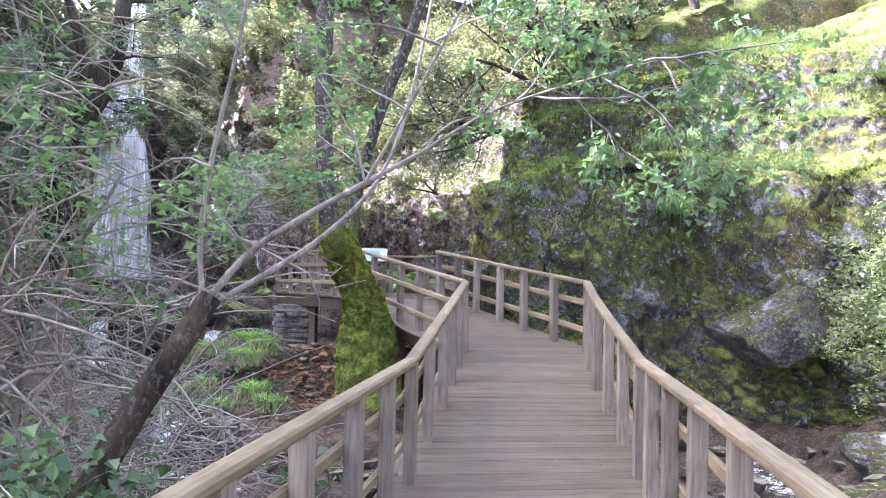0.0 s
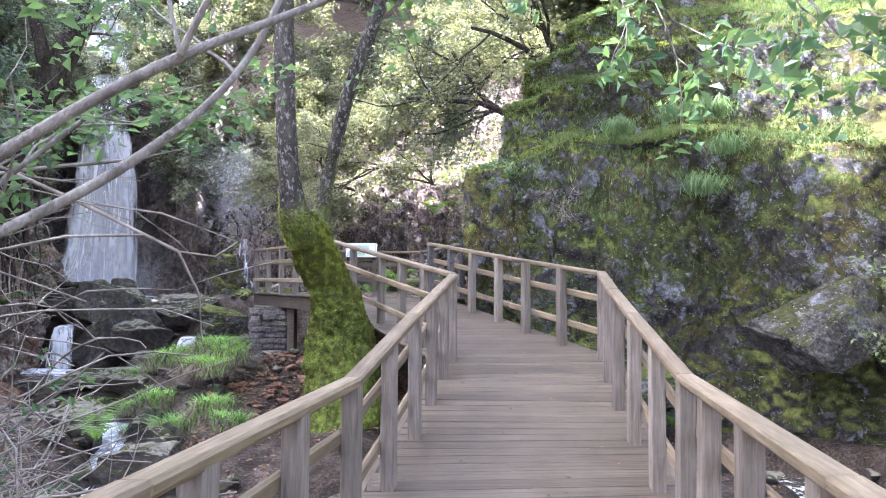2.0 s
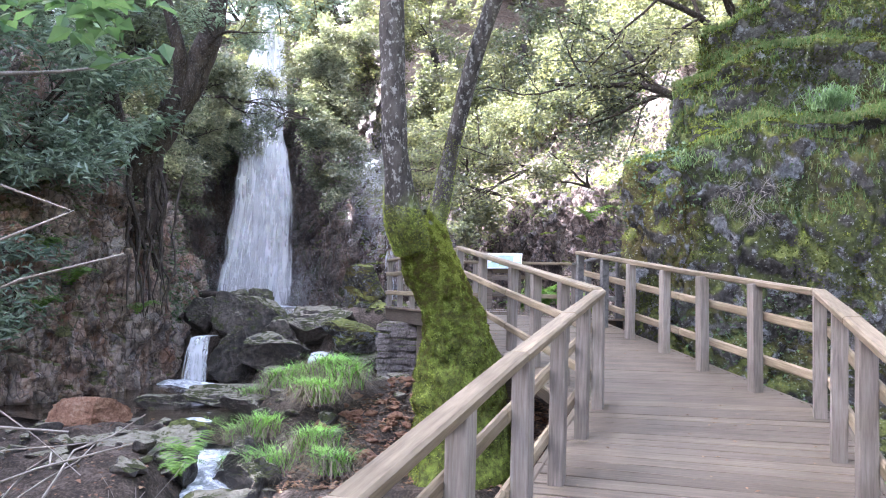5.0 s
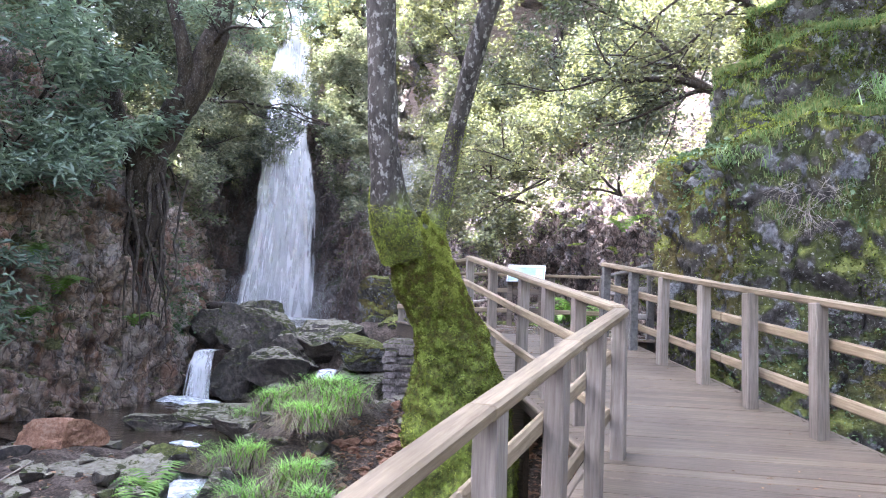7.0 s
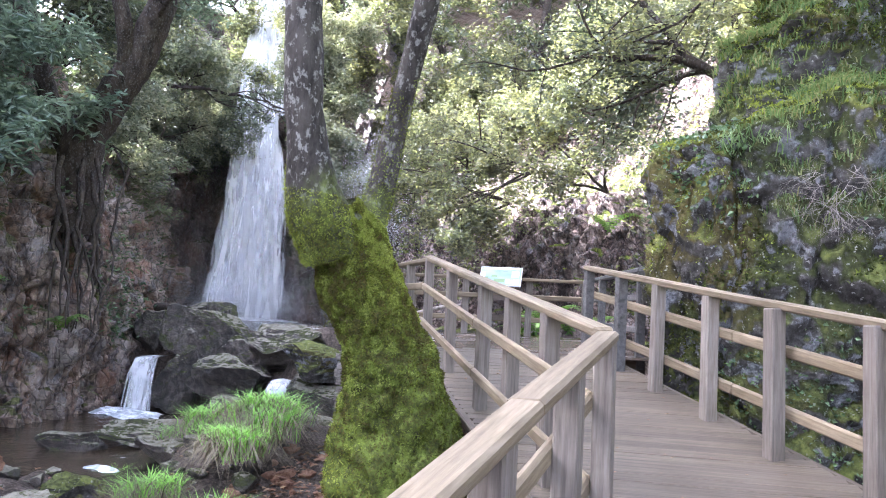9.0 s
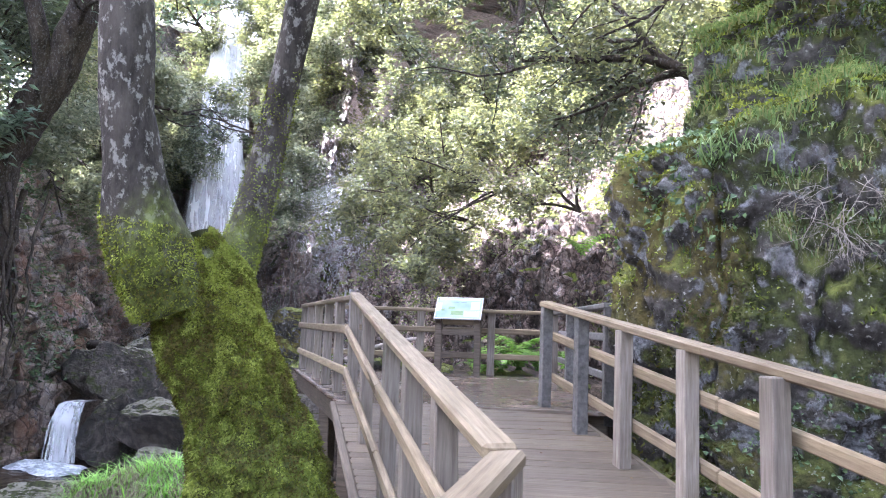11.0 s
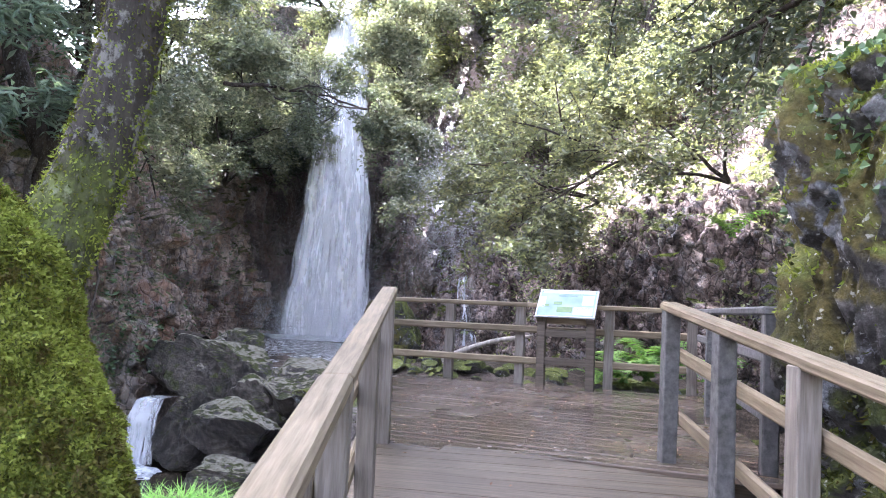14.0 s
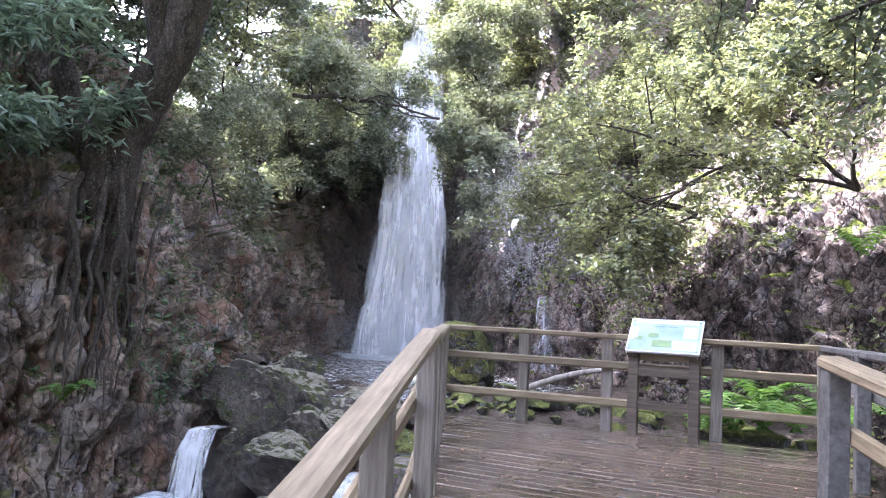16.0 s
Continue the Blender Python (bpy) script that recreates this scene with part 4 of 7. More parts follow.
boardwalk = tagged(thing("boardwalk_deck", "grey-brown plank boardwalk deck ramping up to the platform", "deck", (1.2, 4.0, -1.3)), kind="structure")
platform = tagged(thing("platform_deck", "damp dark plank floor of the viewing platform", "deck", (-3.5, 15.5, -0.1)), kind="structure")
plank_data = [box_mesh("plank", (1.0, 0.1395 + 0.0006 * k, 0.036), WOOD_DECK, 0.004, 0.0012, k) for k in range(6)]
wet_data = [box_mesh("plank", (1.0, 0.136 + 0.0007 * k, 0.036), WOOD_WET, 0.006, 0.0018, k) for k in range(6)]
pr = random.Random(4)

def plank(data, a, b, parent, name="plank", along=None):
    a, b = Vector(a), Vector(b)
    x = (b - a)
    n = x.length
    x.normalize()
    up = Vector((0, 0, 1)) if along is None else x.cross(along).normalized()
    y = up.cross(x).normalized()
    zz = x.cross(y)
    m = Matrix((x, y, zz)).transposed().to_4x4()
    m.translation = (a + b) / 2 + Vector((0, 0, -0.018 + pr.uniform(-0.0025, 0.0015)))
    return part(name, data, parent, matrix=m @ pose(0, 0, 0, pr.uniform(-0.5, 0.5), 0, pr.uniform(-0.12, 0.12)) @ Matrix.Diagonal((n, 1, 1, 1)))

def beam(a, b, width, height, mat, name, parent, drop=0.0, label="", side=0.0):
    a, b = Vector(a), Vector(b)
    x = (b - a)
    n = x.length
    x.normalize()
    y = Vector((0, 0, 1)).cross(x).normalized()
    m = Matrix((x, y, x.cross(y))).transposed().to_4x4()
    m.translation = (a + b) / 2 + Vector((0, 0, drop)) + y * side
    data = box_mesh(name, (n, width, height), mat, min(0.014, height * 0.22), 0.0025, int(n * 1000))
    return part(name, data, parent, label, matrix=m)

for k in range(len(LEFT) - 1):
    a0, a1, b0, b1 = (Vector(v) for v in (LEFT[k], LEFT[k + 1], RIGHT[k], RIGHT[k + 1]))
    count = max(1, round(((a1 - a0).length + (b1 - b0).length) / 2 / 0.146))
    for i in range(count):
        f = (i + 0.5) / count
        a, b = a0.lerp(a1, f), b0.lerp(b1, f)
        x = (b - a).normalized()
        plank(plank_data[pr.randrange(6)], a - x * (0.14 + pr.uniform(0, 0.03)), b + x * (0.14 + pr.uniform(0, 0.03)), boardwalk, along=(a1 + b1 - a0 - b0).normalized())

for line, side in ((LEFT, 0.17), (RIGHT, -0.17)):
    for a, b in zip(line[:-1], line[1:]):
        beam(a, b, 0.06, 0.046, WOOD_DECK, "edge_board", boardwalk, -0.018, "straight edge board of the deck", side)

U, Wd = Vector((0.962, 0.273, 0)), Vector((-0.273, 0.962, 0))
OUT = [Vector(v) for v in (P0, QC, Q5, (-0.8, 13.7, 0), E0)]
uv = [(v.dot(U), v.dot(Wd)) for v in OUT]
lo, hi = min(w for _, w in uv), max(w for _, w in uv)
w = lo + 0.07
while w < hi + 0.1:
    cuts = []
    for (u0, w0), (u1, w1) in zip(uv, uv[1:] + uv[:1]):
        ww = min(max(w, lo + 0.02), hi - 0.02)
        if (w0 - ww) * (w1 - ww) < 0:
            cuts.append(u0 + (u1 - u0) * (ww - w0) / (w1 - w0))
    if len(cuts) >= 2:
        a, b = min(cuts) - 0.12, max(cuts) + 0.12
        split = a + (b - a) * pr.uniform(0.3, 0.7)
        for c, d in ((a, split - 0.004), (split + 0.004, b)):
            if d - c > 0.15:
                plank(wet_data[pr.randrange(6)], U * c + Wd * w, U * d + Wd * w, platform)
    w += 0.146

for line in (LEFT, RIGHT):
    for a, b in zip(line[:-1], line[1:]):
        beam(a, b, 0.12, 0.2, WOOD_DARK, "joist", boardwalk, -0.145, "dark supporting beam")
for a, b in ((P0, QC), (QC, Q5), (Q5, S0), (S0, E0), (E0, P0)):
    beam(a, b, 0.14, 0.24, WOOD_DARK, "joist", platform, -0.165, "dark supporting beam")
def pile(at, bottom, parent):
    part("pile", box_mesh("pile", (0.16, 0.16, at[2] - 0.25 - bottom), WOOD_DARK, 0.01), parent, "dark timber pile", matrix=pose(at[0], at[1], (at[2] - 0.25 + bottom) / 2))
for v in (LEFT[2], RIGHT[2], LEFT[4], RIGHT[4], LEFT[5], RIGHT[5], LEFT[6], RIGHT[6], LEFT[1], RIGHT[1]):
    pile(v, -2.7, boardwalk)
for v in (P0, E0, Q5, (-4.7, 14.9, 0)):
    pile(v, -2.3, platform)

post_data = {}
def railing(nodes, posts, label, name="railing", start_cap=0.06, end_cap=0.06, outer=1, top=1.0, mids=(0.67, 0.28), damp=99, rails=None):
    """nodes: deck points of the handrail's bends; posts: deck points. outer: which side the lower rails lie on. damp:
    first post in the darker grey that holds both damp and shade.
    """
    ob = thing(name, label, "railing", nodes[0], "wooden railings of the boardwalk")
    for k, (x, y, z) in enumerate(posts):
        j = min(range(len(nodes) - 1), key=lambda i: (Vector(nodes[i]).lerp(Vector(nodes[i + 1]), 0.5) - Vector((x, y, z))).length)
        ang = math.degrees(math.atan2(nodes[j + 1][1] - nodes[j][1], nodes[j + 1][0] - nodes[j][0]))
        key = (k % 4, round(top, 2), k >= damp)
        if key not in post_data:
            post_data[key] = box_mesh("post", (0.115, 0.095, top + 0.12), WOOD_GREY if k >= damp else WOOD_POST, 0.007, 0.002, k)
        part("post", post_data[key], ob, matrix=pose(x, y, z + (top - 0.055 - 0.12) / 2, pr.uniform(-0.7, 0.7), pr.uniform(-0.7, 0.7), ang))
    for a, b in zip(nodes[:-1], nodes[1:]):
        va, vb = Vector(a), Vector(b)
        d = (vb - va).normalized()
        n = 1 if (vb - va).length < 3.4 else 2
        for i in range(n):
            s, e = va.lerp(vb, i / n), va.lerp(vb, (i + 1) / n)
            beam(s - d * (start_cap if a is nodes[0] and i == 0 else 0.012), e + d * (end_cap if b is nodes[-1] and i == n - 1 else 0.0), 0.108, 0.056, rails or WOOD_RAIL, "handrail", ob, top - 0.029, "broad weathered handrail")
        for h in mids:
            beam(va, vb, 0.042, 0.085, rails or WOOD_RAIL, "lower_rail", ob, h, side=outer * 0.068)
    return ob

def on_line(line, y):
    for a, b in zip(line[:-1], line[1:]):
        if a[1] <= y <= b[1]:
            f = (y - a[1]) / (b[1] - a[1])
            return tuple(a[k] + (b[k] - a[k]) * f for k in range(3))

def between(a, b, count, ends=True):
    out = [tuple(Vector(a).lerp(Vector(b), i / count)) for i in range(count + 1)]
    return out if ends else out[1:-1]

railing(LEFT[:6], [on_line(LEFT, y) for y in (-5.6, -4.7, -3.8, -2.9, -2.0, -1.1, -0.2, 0.7, 1.6, 2.5, 3.4, 4.3, 5.25, 6.2, 7.1, 8.05, 8.94)], "weathered grey-brown wooden railing along the ramp", outer=1)
railing(LEFT[5:], between(LEFT[5], LEFT[6], 3)[1:] + between(LEFT[6], LEFT[7], 2)[1:-1] + [LEFT[7]], "weathered wooden railing climbing to the platform beside the mossy tree", outer=1, start_cap=-0.03, top=1.02)
railing(RIGHT[:6], [on_line(RIGHT, y) for y in (-5.2, -4.3, -3.4, -2.5, -1.6, -0.7, 0.2, 1.1, 2.0, 2.85, 3.65, 4.4, 5.0, 5.7, 6.45, 7.2, 8.1, 9.22)], "weathered grey-brown wooden railing on the gully side", outer=-1)
railing(RIGHT[5:], [(1.19, 9.94, -0.5), (0.65, 10.69, -0.42), (0.14, 11.53, -0.33), (-0.41, 12.3, -0.225), (-0.93, 13.05, -0.12), E0], "weathered wooden railing along the mossy cliff", outer=-1, start_cap=-0.03, damp=4)
railing([P0, QC], between(P0, QC, 5)[1:], "wooden platform railing above the stream", outer=1, start_cap=-0.03)
railing([QC, Q5], [(-5.67, 17.17, 0), (-4.75, 17.43, 0), (-3.68, 17.74, 0), Q5], "wooden platform railing facing the bank", outer=1, start_cap=-0.06)
railing([Q5, S0], [(-2.0, 16.3, 0), S0], "dark wooden platform railing beside the cliff", outer=1, start_cap=-0.06, damp=0, rails=WOOD_GREY)

# ---- information board ----
PANEL, pnt, pb = nodes_of("printed_panel", 0.5, 0.3)
pn = noise_node(pnt, 3.0, 3, 0.5)
pcol = ramp(pnt, pn.outputs[0], [(0.3, (0.15, 0.24, 0.24)), (0.55, (0.24, 0.33, 0.36)), (0.75, (0.3, 0.38, 0.35))])
pnt.links.new(pcol.outputs[0], pb.inputs["Base Color"])
def plain(name, col, rough=0.5):
    m, nt, b = nodes_of(name, rough, 0.4)
    n = noise_node(nt, 9, 4, 0.6)
    c = ramp(nt, n.outputs[0], [(0.3, tuple(0.8 * v for v in col)), (0.7, tuple(min(1, 1.12 * v) for v in col))])
    nt.links.new(c.outputs[0], b.inputs["Base Color"])
    return m
INK_GREEN, INK_PALE, INK_DARK, METAL = plain("print_green", (0.15, 0.24, 0.10)), plain("print_pale", (0.42, 0.48, 0.52)), plain("print_dark", (0.16, 0.22, 0.25)), plain("panel_edge", (0.5, 0.52, 0.52), 0.35)
board = thing("information_board", "slanted printed information board on dark wooden legs", "sign", (-4.06, 17.35, 0))
face = pose(-4.06, 17.35, 0, 0, 0, math.degrees(math.atan2(U.y, U.x)))
def board_part(name, size, at, mat, tilt=0, label="", parent=None, bevel=0.004):
    return part(name, box_mesh(name, size, mat, bevel), parent or board, label, matrix=face @ pose(*at) @ pose(0, 0, 0, tilt))
for s in (-1, 1):
    board_part("leg", (0.1, 0.09, 0.95), (s * 0.3, 0.0, 0.455), WOOD_DARK, label="dark wooden leg")
    board_part("bracket", (0.08, 0.42, 0.07), (s * 0.3, 0.02, 0.945), WOOD_DARK, 45, "sloping bracket")
for h in (0.64, 0.30):
    board_part("crossbar", (0.66, 0.045, 0.09), (0, 0.0, h), WOOD_DARK, label="wooden crossbar")
board_part("crossbar", (0.62, 0.03, 0.1), (0, 0.045, 0.8), WOOD_RAIL, label="pale wooden crossbar")
tilt = 48
panel_m = face @ pose(0, 0.01, 1.0) @ pose(0, 0, 0, tilt) @ Matrix.Diagonal((0.86, 0.86, 1, 1))
panel = part("panel", box_mesh("panel", (0.82, 0.5, 0.018), PANEL, 0.003), board, "pale blue-green printed panel with a map", matrix=panel_m)
frame_bits = [((0.84, 0.02, 0.026), (0, 0.25, 0)), ((0.84, 0.02, 0.026), (0, -0.25, 0)), ((0.02, 0.5, 0.026), (-0.41, 0, 0)), ((0.02, 0.5, 0.026), (0.41, 0, 0))]
for size, at in frame_bits:
    part("edge_strip", box_mesh("edge_strip", size, METAL, 0.004), board, "grey metal edging", matrix=panel_m @ pose(*at))
prints = [(0.22, 0.10, -0.02, -0.12, INK_GREEN), (0.12, 0.06, -0.13, 0.0, INK_GREEN), (0.74, 0.045, 0, 0.205, INK_PALE), (0.27, 0.15, 0.24, -0.14, INK_PALE), (0.16, 0.18, 0.29, 0.06, INK_PALE),
          (0.12, 0.012, -0.08, 0.14, INK_DARK), (0.10, 0.012, 0.08, 0.14, INK_DARK), (0.2, 0.008, 0.25, -0.08, INK_DARK), (0.2, 0.008, 0.25, -0.11, INK_DARK), (0.1, 0.05, -0.3, -0.05, INK_GREEN), (0.08, 0.2, -0.35, 0.02, INK_PALE)]
for sx, sy, x, y, mat in prints:
    part("print", box_mesh("print", (sx, sy, 0.002), mat, 0), board, "printed patch", matrix=panel_m @ pose(x, y, 0.012))
for x in (-0.38, 0.38):
    for y in (-0.22, 0.22):
        part("screw", box_mesh("screw", (0.016, 0.016, 0.008), INK_DARK, 0.003), board, "", matrix=panel_m @ pose(x, y, 0.012))

# ---- stones ----
def stone_mesh(name, size, seed, mat, cuts=3, rough=0.085, facets=16):
    """A boulder: a block cut by many planes, with chipped, uneven faces."""
    bm = bmesh.new()
    bmesh.ops.create_icosphere(bm, subdivisions=cuts, radius=1)
    v = np.array([w.co[:] for w in bm.verts])
    r = np.random.default_rng(seed)
    v = np.sign(v) * np.abs(v) ** 0.7
    for k in range(facets):
        n = unit(r.normal(0, 1, 3) * (1, 1, 0.8))
        d = r.uniform(0.42, 0.82)
        over = np.maximum(v @ n - d, 0)
        v = v - over[:, None] * n * 0.97
    v = v + unit(v) * (rough * fbm(v * 2.2 + seed, 4, seed) + 0.5 * rough * fbm(v * 7 + seed, 3, seed))[:, None]
    v = v * np.array(size) / 2 / 0.78
    for w, c in zip(bm.verts, v):
        w.co = c
    return bm_mesh(name, bm, mat, False)

def boulder(at, size, seed, label, mat=None, turn=0, tip=0, name="boulder", group="", cuts=5):
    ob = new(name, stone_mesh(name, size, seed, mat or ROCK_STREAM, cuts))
    ob.matrix_world = pose(*at, tip, 0, turn)
    return tagged(ob, label, "boulder", group)

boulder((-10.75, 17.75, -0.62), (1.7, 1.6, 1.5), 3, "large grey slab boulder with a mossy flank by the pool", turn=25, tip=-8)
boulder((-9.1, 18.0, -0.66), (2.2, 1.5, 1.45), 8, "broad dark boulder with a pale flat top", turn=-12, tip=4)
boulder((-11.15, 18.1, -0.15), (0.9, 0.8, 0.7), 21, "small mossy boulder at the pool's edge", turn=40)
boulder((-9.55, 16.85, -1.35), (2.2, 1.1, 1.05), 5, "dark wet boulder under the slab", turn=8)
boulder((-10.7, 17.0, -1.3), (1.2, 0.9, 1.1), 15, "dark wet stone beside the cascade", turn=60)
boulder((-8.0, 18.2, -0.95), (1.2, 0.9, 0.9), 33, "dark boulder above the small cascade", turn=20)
boulder((-7.5, 17.2, -0.72), (1.35, 1.0, 0.62), 12, "squared boulder with bright green moss", ROCK_MOSSY, turn=5)
boulder((-7.6, 17.3, -1.35), (1.5, 1.1, 0.8), 14, "dark boulder under the mossy block", turn=-15)
boulder((-8.9, 19.9, 0.15), (1.3, 1.2, 1.3), 17, "rounded mossy boulder behind the slabs", ROCK_MOSSY, turn=30)
boulder((-8.9, 16.2, -1.75), (1.6, 0.8, 0.6), 19, "low mossy stone in the stream", turn=10)
boulder((-12.4, 17.5, -0.55), (0.9, 0.8, 0.9), 23, "grey stone wedged against the cliff", turn=15)
boulder((-13.3, 18.4, -0.3), (1.3, 0.9, 0.8), 25, "pale block at the pool's edge", turn=-25)
boulder((-12.6, 19.1, -0.05), (1.1, 0.8, 0.5), 27, "pale flat stone beside the plunge pool", turn=35)
boulder((-6.25, 15.6, -1.72), (1.3, 0.9, 0.7), 29, "stone at the foot of the pillar", turn=20)
boulder((-7.3, 15.6, -1.85), (0.75, 0.5, 0.4), 31, "pale wet stone in the shallows", turn=-10)
boulder((-8.35, 10.85, -1.82), (1.0, 0.75, 0.62), 37, "rust-coloured boulder in the stream", ROCK_RED, turn=15)
boulder((-6.9, 10.0, -2.0), (2.7, 1.5, 0.62), 39, "wide flat slab with streaks of moss", turn=28, tip=5)
boulder((-5.9, 10.15, -1.95), (0.9, 0.8, 0.7), 41, "grey stone with white lichen by the rapids", turn=70)
boulder((-8.6, 14.1, -1.86), (2.2, 0.8, 0.4), 43, "long flat slab at the pool's edge", turn=25, tip=6)
boulder((-7.3, 13.3, -1.78), (1.5, 0.9, 0.5), 45, "flat mossy slab on the gravel bank", turn=-20)
boulder((-9.2, 13.3, -1.92), (1.1, 0.6, 0.35), 47, "thin wet slab in the shallows", turn=30)
boulder((-4.5, 10.0, -2.05), (0.9, 0.7, 0.6), 49, "dark stone between the rapids", turn=0)
boulder((-3.5, 8.2, -2.1), (1.2, 0.8, 0.7), 51, "rounded grey stone below the railing", turn=45)
boulder((4.65, 12.15, -0.25), (1.7, 1.3, 1.15), 53, "big lichen-spotted boulder jammed in the gully", ROCK_LICHEN, turn=15, tip=-8)
boulder((2.4, 12.7, -1.35), (1.5, 1.0, 1.0), 55, "mossy boulder at the foot of the cliff", ROCK_MOSSY, turn=-20)
boulder((5.8, 8.8, -1.85), (2.2, 1.5, 1.1), 57, "pale weathered boulder with grass below the ramp", ROCK_LICHEN, turn=30)
boulder((4.6, 7.2, -2.05), (1.4, 1.0, 0.7), 59, "flat grey stone beside the gully stream", turn=-15)

boulder((-9.75, 17.45, -1.0), (1.2, 0.9, 0.9), 61, "tilted dark slab between the boulders", turn=35, tip=18)
boulder((-12.0, 18.3, -0.2), (0.8, 0.7, 0.6), 63, "pale angular stone beside the pool", turn=10)
boulder((-8.3, 14.9, -1.85), (0.9, 0.5, 0.35), 65, "dark wet stone in the shallow run", turn=-20)
boulder((-6.6, 14.6, -1.82), (1.0, 0.7, 0.45), 67, "brown stone at the edge of the run", turn=30)
boulder((-5.9, 11.9, -1.95), (0.8, 0.6, 0.5), 69, "grey stone below the sedge tufts", turn=60)
boulder((-7.0, 11.6, -1.95), (1.1, 0.7, 0.5), 73, "mossy stone beside the rapids", ROCK_MOSSY, turn=15)
boulder((-5.2, 10.7, -1.95), (0.6, 0.5, 0.45), 75, "dark wet stone splashed by the rapids", turn=80)

# fallen wood
def fallen(name, pts, rad, mat, label):
    me, _, _ = limb_mesh(name, pts, rad, mat, 10, 40, 0.12, 21)
    return tagged(new(name, me), label, "log")

sr = np.random.default_rng(12)
def scatter_stones(count, xs, ys, size, seed, name, label, mat=None):
    r = np.random.default_rng(seed)
    base = [stone_mesh("s", (1, 0.8, 0.55), seed + k, mat or ROCK_STREAM, 2) for k in range(5)]
    vv, ff, off = [], [], 0
    for _ in range(count):
        me = base[r.integers(5)]
        v = np.array([w.co[:] for w in me.vertices])
        f = np.array([p.vertices[:] for p in me.polygons])
        s = size * r.uniform(0.4, 1.5) ** 1.3
        a = r.uniform(0, 6.28)
        rot = np.array([[math.cos(a), -math.sin(a), 0], [math.sin(a), math.cos(a), 0], [0, 0, 1]])
        x, y = r.uniform(*xs), r.uniform(*ys)
        z = ground_height(np.array([x]), np.array([y]))[0]
        vv.append(v @ rot.T * s + (x, y, z + 0.12 * s))
        ff.append(f + off)
        off += len(v)
    ob = new(name, raw_mesh(name, np.concatenate(vv), np.concatenate(ff), mat or ROCK_STREAM, False))
    return tagged(ob, label, "stones", kind="stuff")

scatter_stones(260, (-9.5, -4.0), (9.0, 15.8), 0.24, 5, "bank_stones", "grey and brown stones along the stream bank")
scatter_stones(200, (-4.8, -2.6), (10.8, 15.5), 0.16, 6, "rubble", "reddish rubble under the platform", ROCK_RED)
scatter_stones(150, (-5.5, 0.3), (2.0, 9.0), 0.22, 7, "stream_stones", "grey stones in the stream beside the boardwalk")
scatter_stones(120, (2.8, 7.0), (4.0, 12.5), 0.28, 8, "gully_stones", "grey stones in the gully")
scatter_stones(160, (-8.2, -1.5), (17.9, 20.3), 0.3, 9, "bank_rubble", "mossy stones behind the platform", ROCK_MOSSY)

# masonry pillar under the platform corner
pillar = thing("stone_pillar", "rough masonry pillar of flat stones carrying the platform", "pillar", (-5.45, 15.35, -1.8))
part("core", box_mesh("core", (0.62, 0.62, 1.75), ROCK_MASON, 0.02), pillar, matrix=pose(-5.45, 15.35, -1.15, 0, 0, 25))
stone_kinds = [box_mesh("stone", (0.27, 0.2, 0.115), ROCK_MASON, 0.018, 0.012, k) for k in range(6)]
mr = random.Random(9)
zz = -1.85
while zz < -0.32:
    for face_k in range(4):
        for c in (-0.25, 0.02, 0.28):
            m = pose(-5.45, 15.35, zz + mr.uniform(-0.01, 0.01), 0, 0, 25 + 90 * face_k) @ pose(c + mr.uniform(-0.04, 0.04), -0.27 + mr.uniform(-0.03, 0.02), 0, mr.uniform(-3, 3), mr.uniform(-4, 4), mr.uniform(-6, 6))
            part("stone", stone_kinds[mr.randrange(5)], pillar, matrix=m @ Matrix.Diagonal((mr.uniform(0.75, 1.05), 1, mr.uniform(0.8, 1.1), 1)))
    zz += 0.122

# ---- the mossy forked tree ----
def limb_mesh(name, pts, rad, mat, sides=28, n=70, knob=0.12, seed=0, lump=0.0):
    p = spine([(*a, b) for a, b in zip(pts, rad)], n)
    c, r = p[:, :3], p[:, 3]
    tan = unit(np.gradient(c, axis=0))
    a = unit(np.cross(tan, (0.2, 1, 0.1)))
    b = np.cross(tan, a)
    ang = np.linspace(0, 2 * np.pi, sides, endpoint=False)
    ring = np.cos(ang)[None, :, None] * a[:, None] + np.sin(ang)[None, :, None] * b[:, None]
    pos = c[:, None] + ring * r[:, None, None]
    k = 1 + knob * fbm(pos * 1.8, 3, seed) + knob * 0.5 * fbm(pos * 6, 3, seed + 5)
    k = k + lump * (fbm(pos * 9, 3, seed + 8) - 1.2 * (1 - smooth(0.0, 0.3, np.abs(fbm(pos * 4.5, 3, seed + 9)))))
    pos = c[:, None] + ring * (r[:, None] * k)[..., None]
    return grid_mesh(name, pos.transpose(1, 0, 2), mat, True, True), pos, ring

fallen("fallen_log", [(-13.6, 18.2, 0.05), (-12.6, 18.0, 0.08), (-11.7, 17.75, 0.06)], [0.13, 0.12, 0.1], BARK_DARK, "dark wet log lying across the pool's edge")
fallen("fallen_branch", [(-7.5, 19.5, 0.0), (-6.9, 19.45, 0.25), (-6.3, 19.5, 0.42), (-5.8, 19.6, 0.5)], [0.05, 0.045, 0.04, 0.02], TWIG, "pale dead branch lying on the bank")
alder = thing("mossy_tree", "forked tree, lower trunk thick with bright green moss", "tree", (-1.75, 10.05, -2.1))
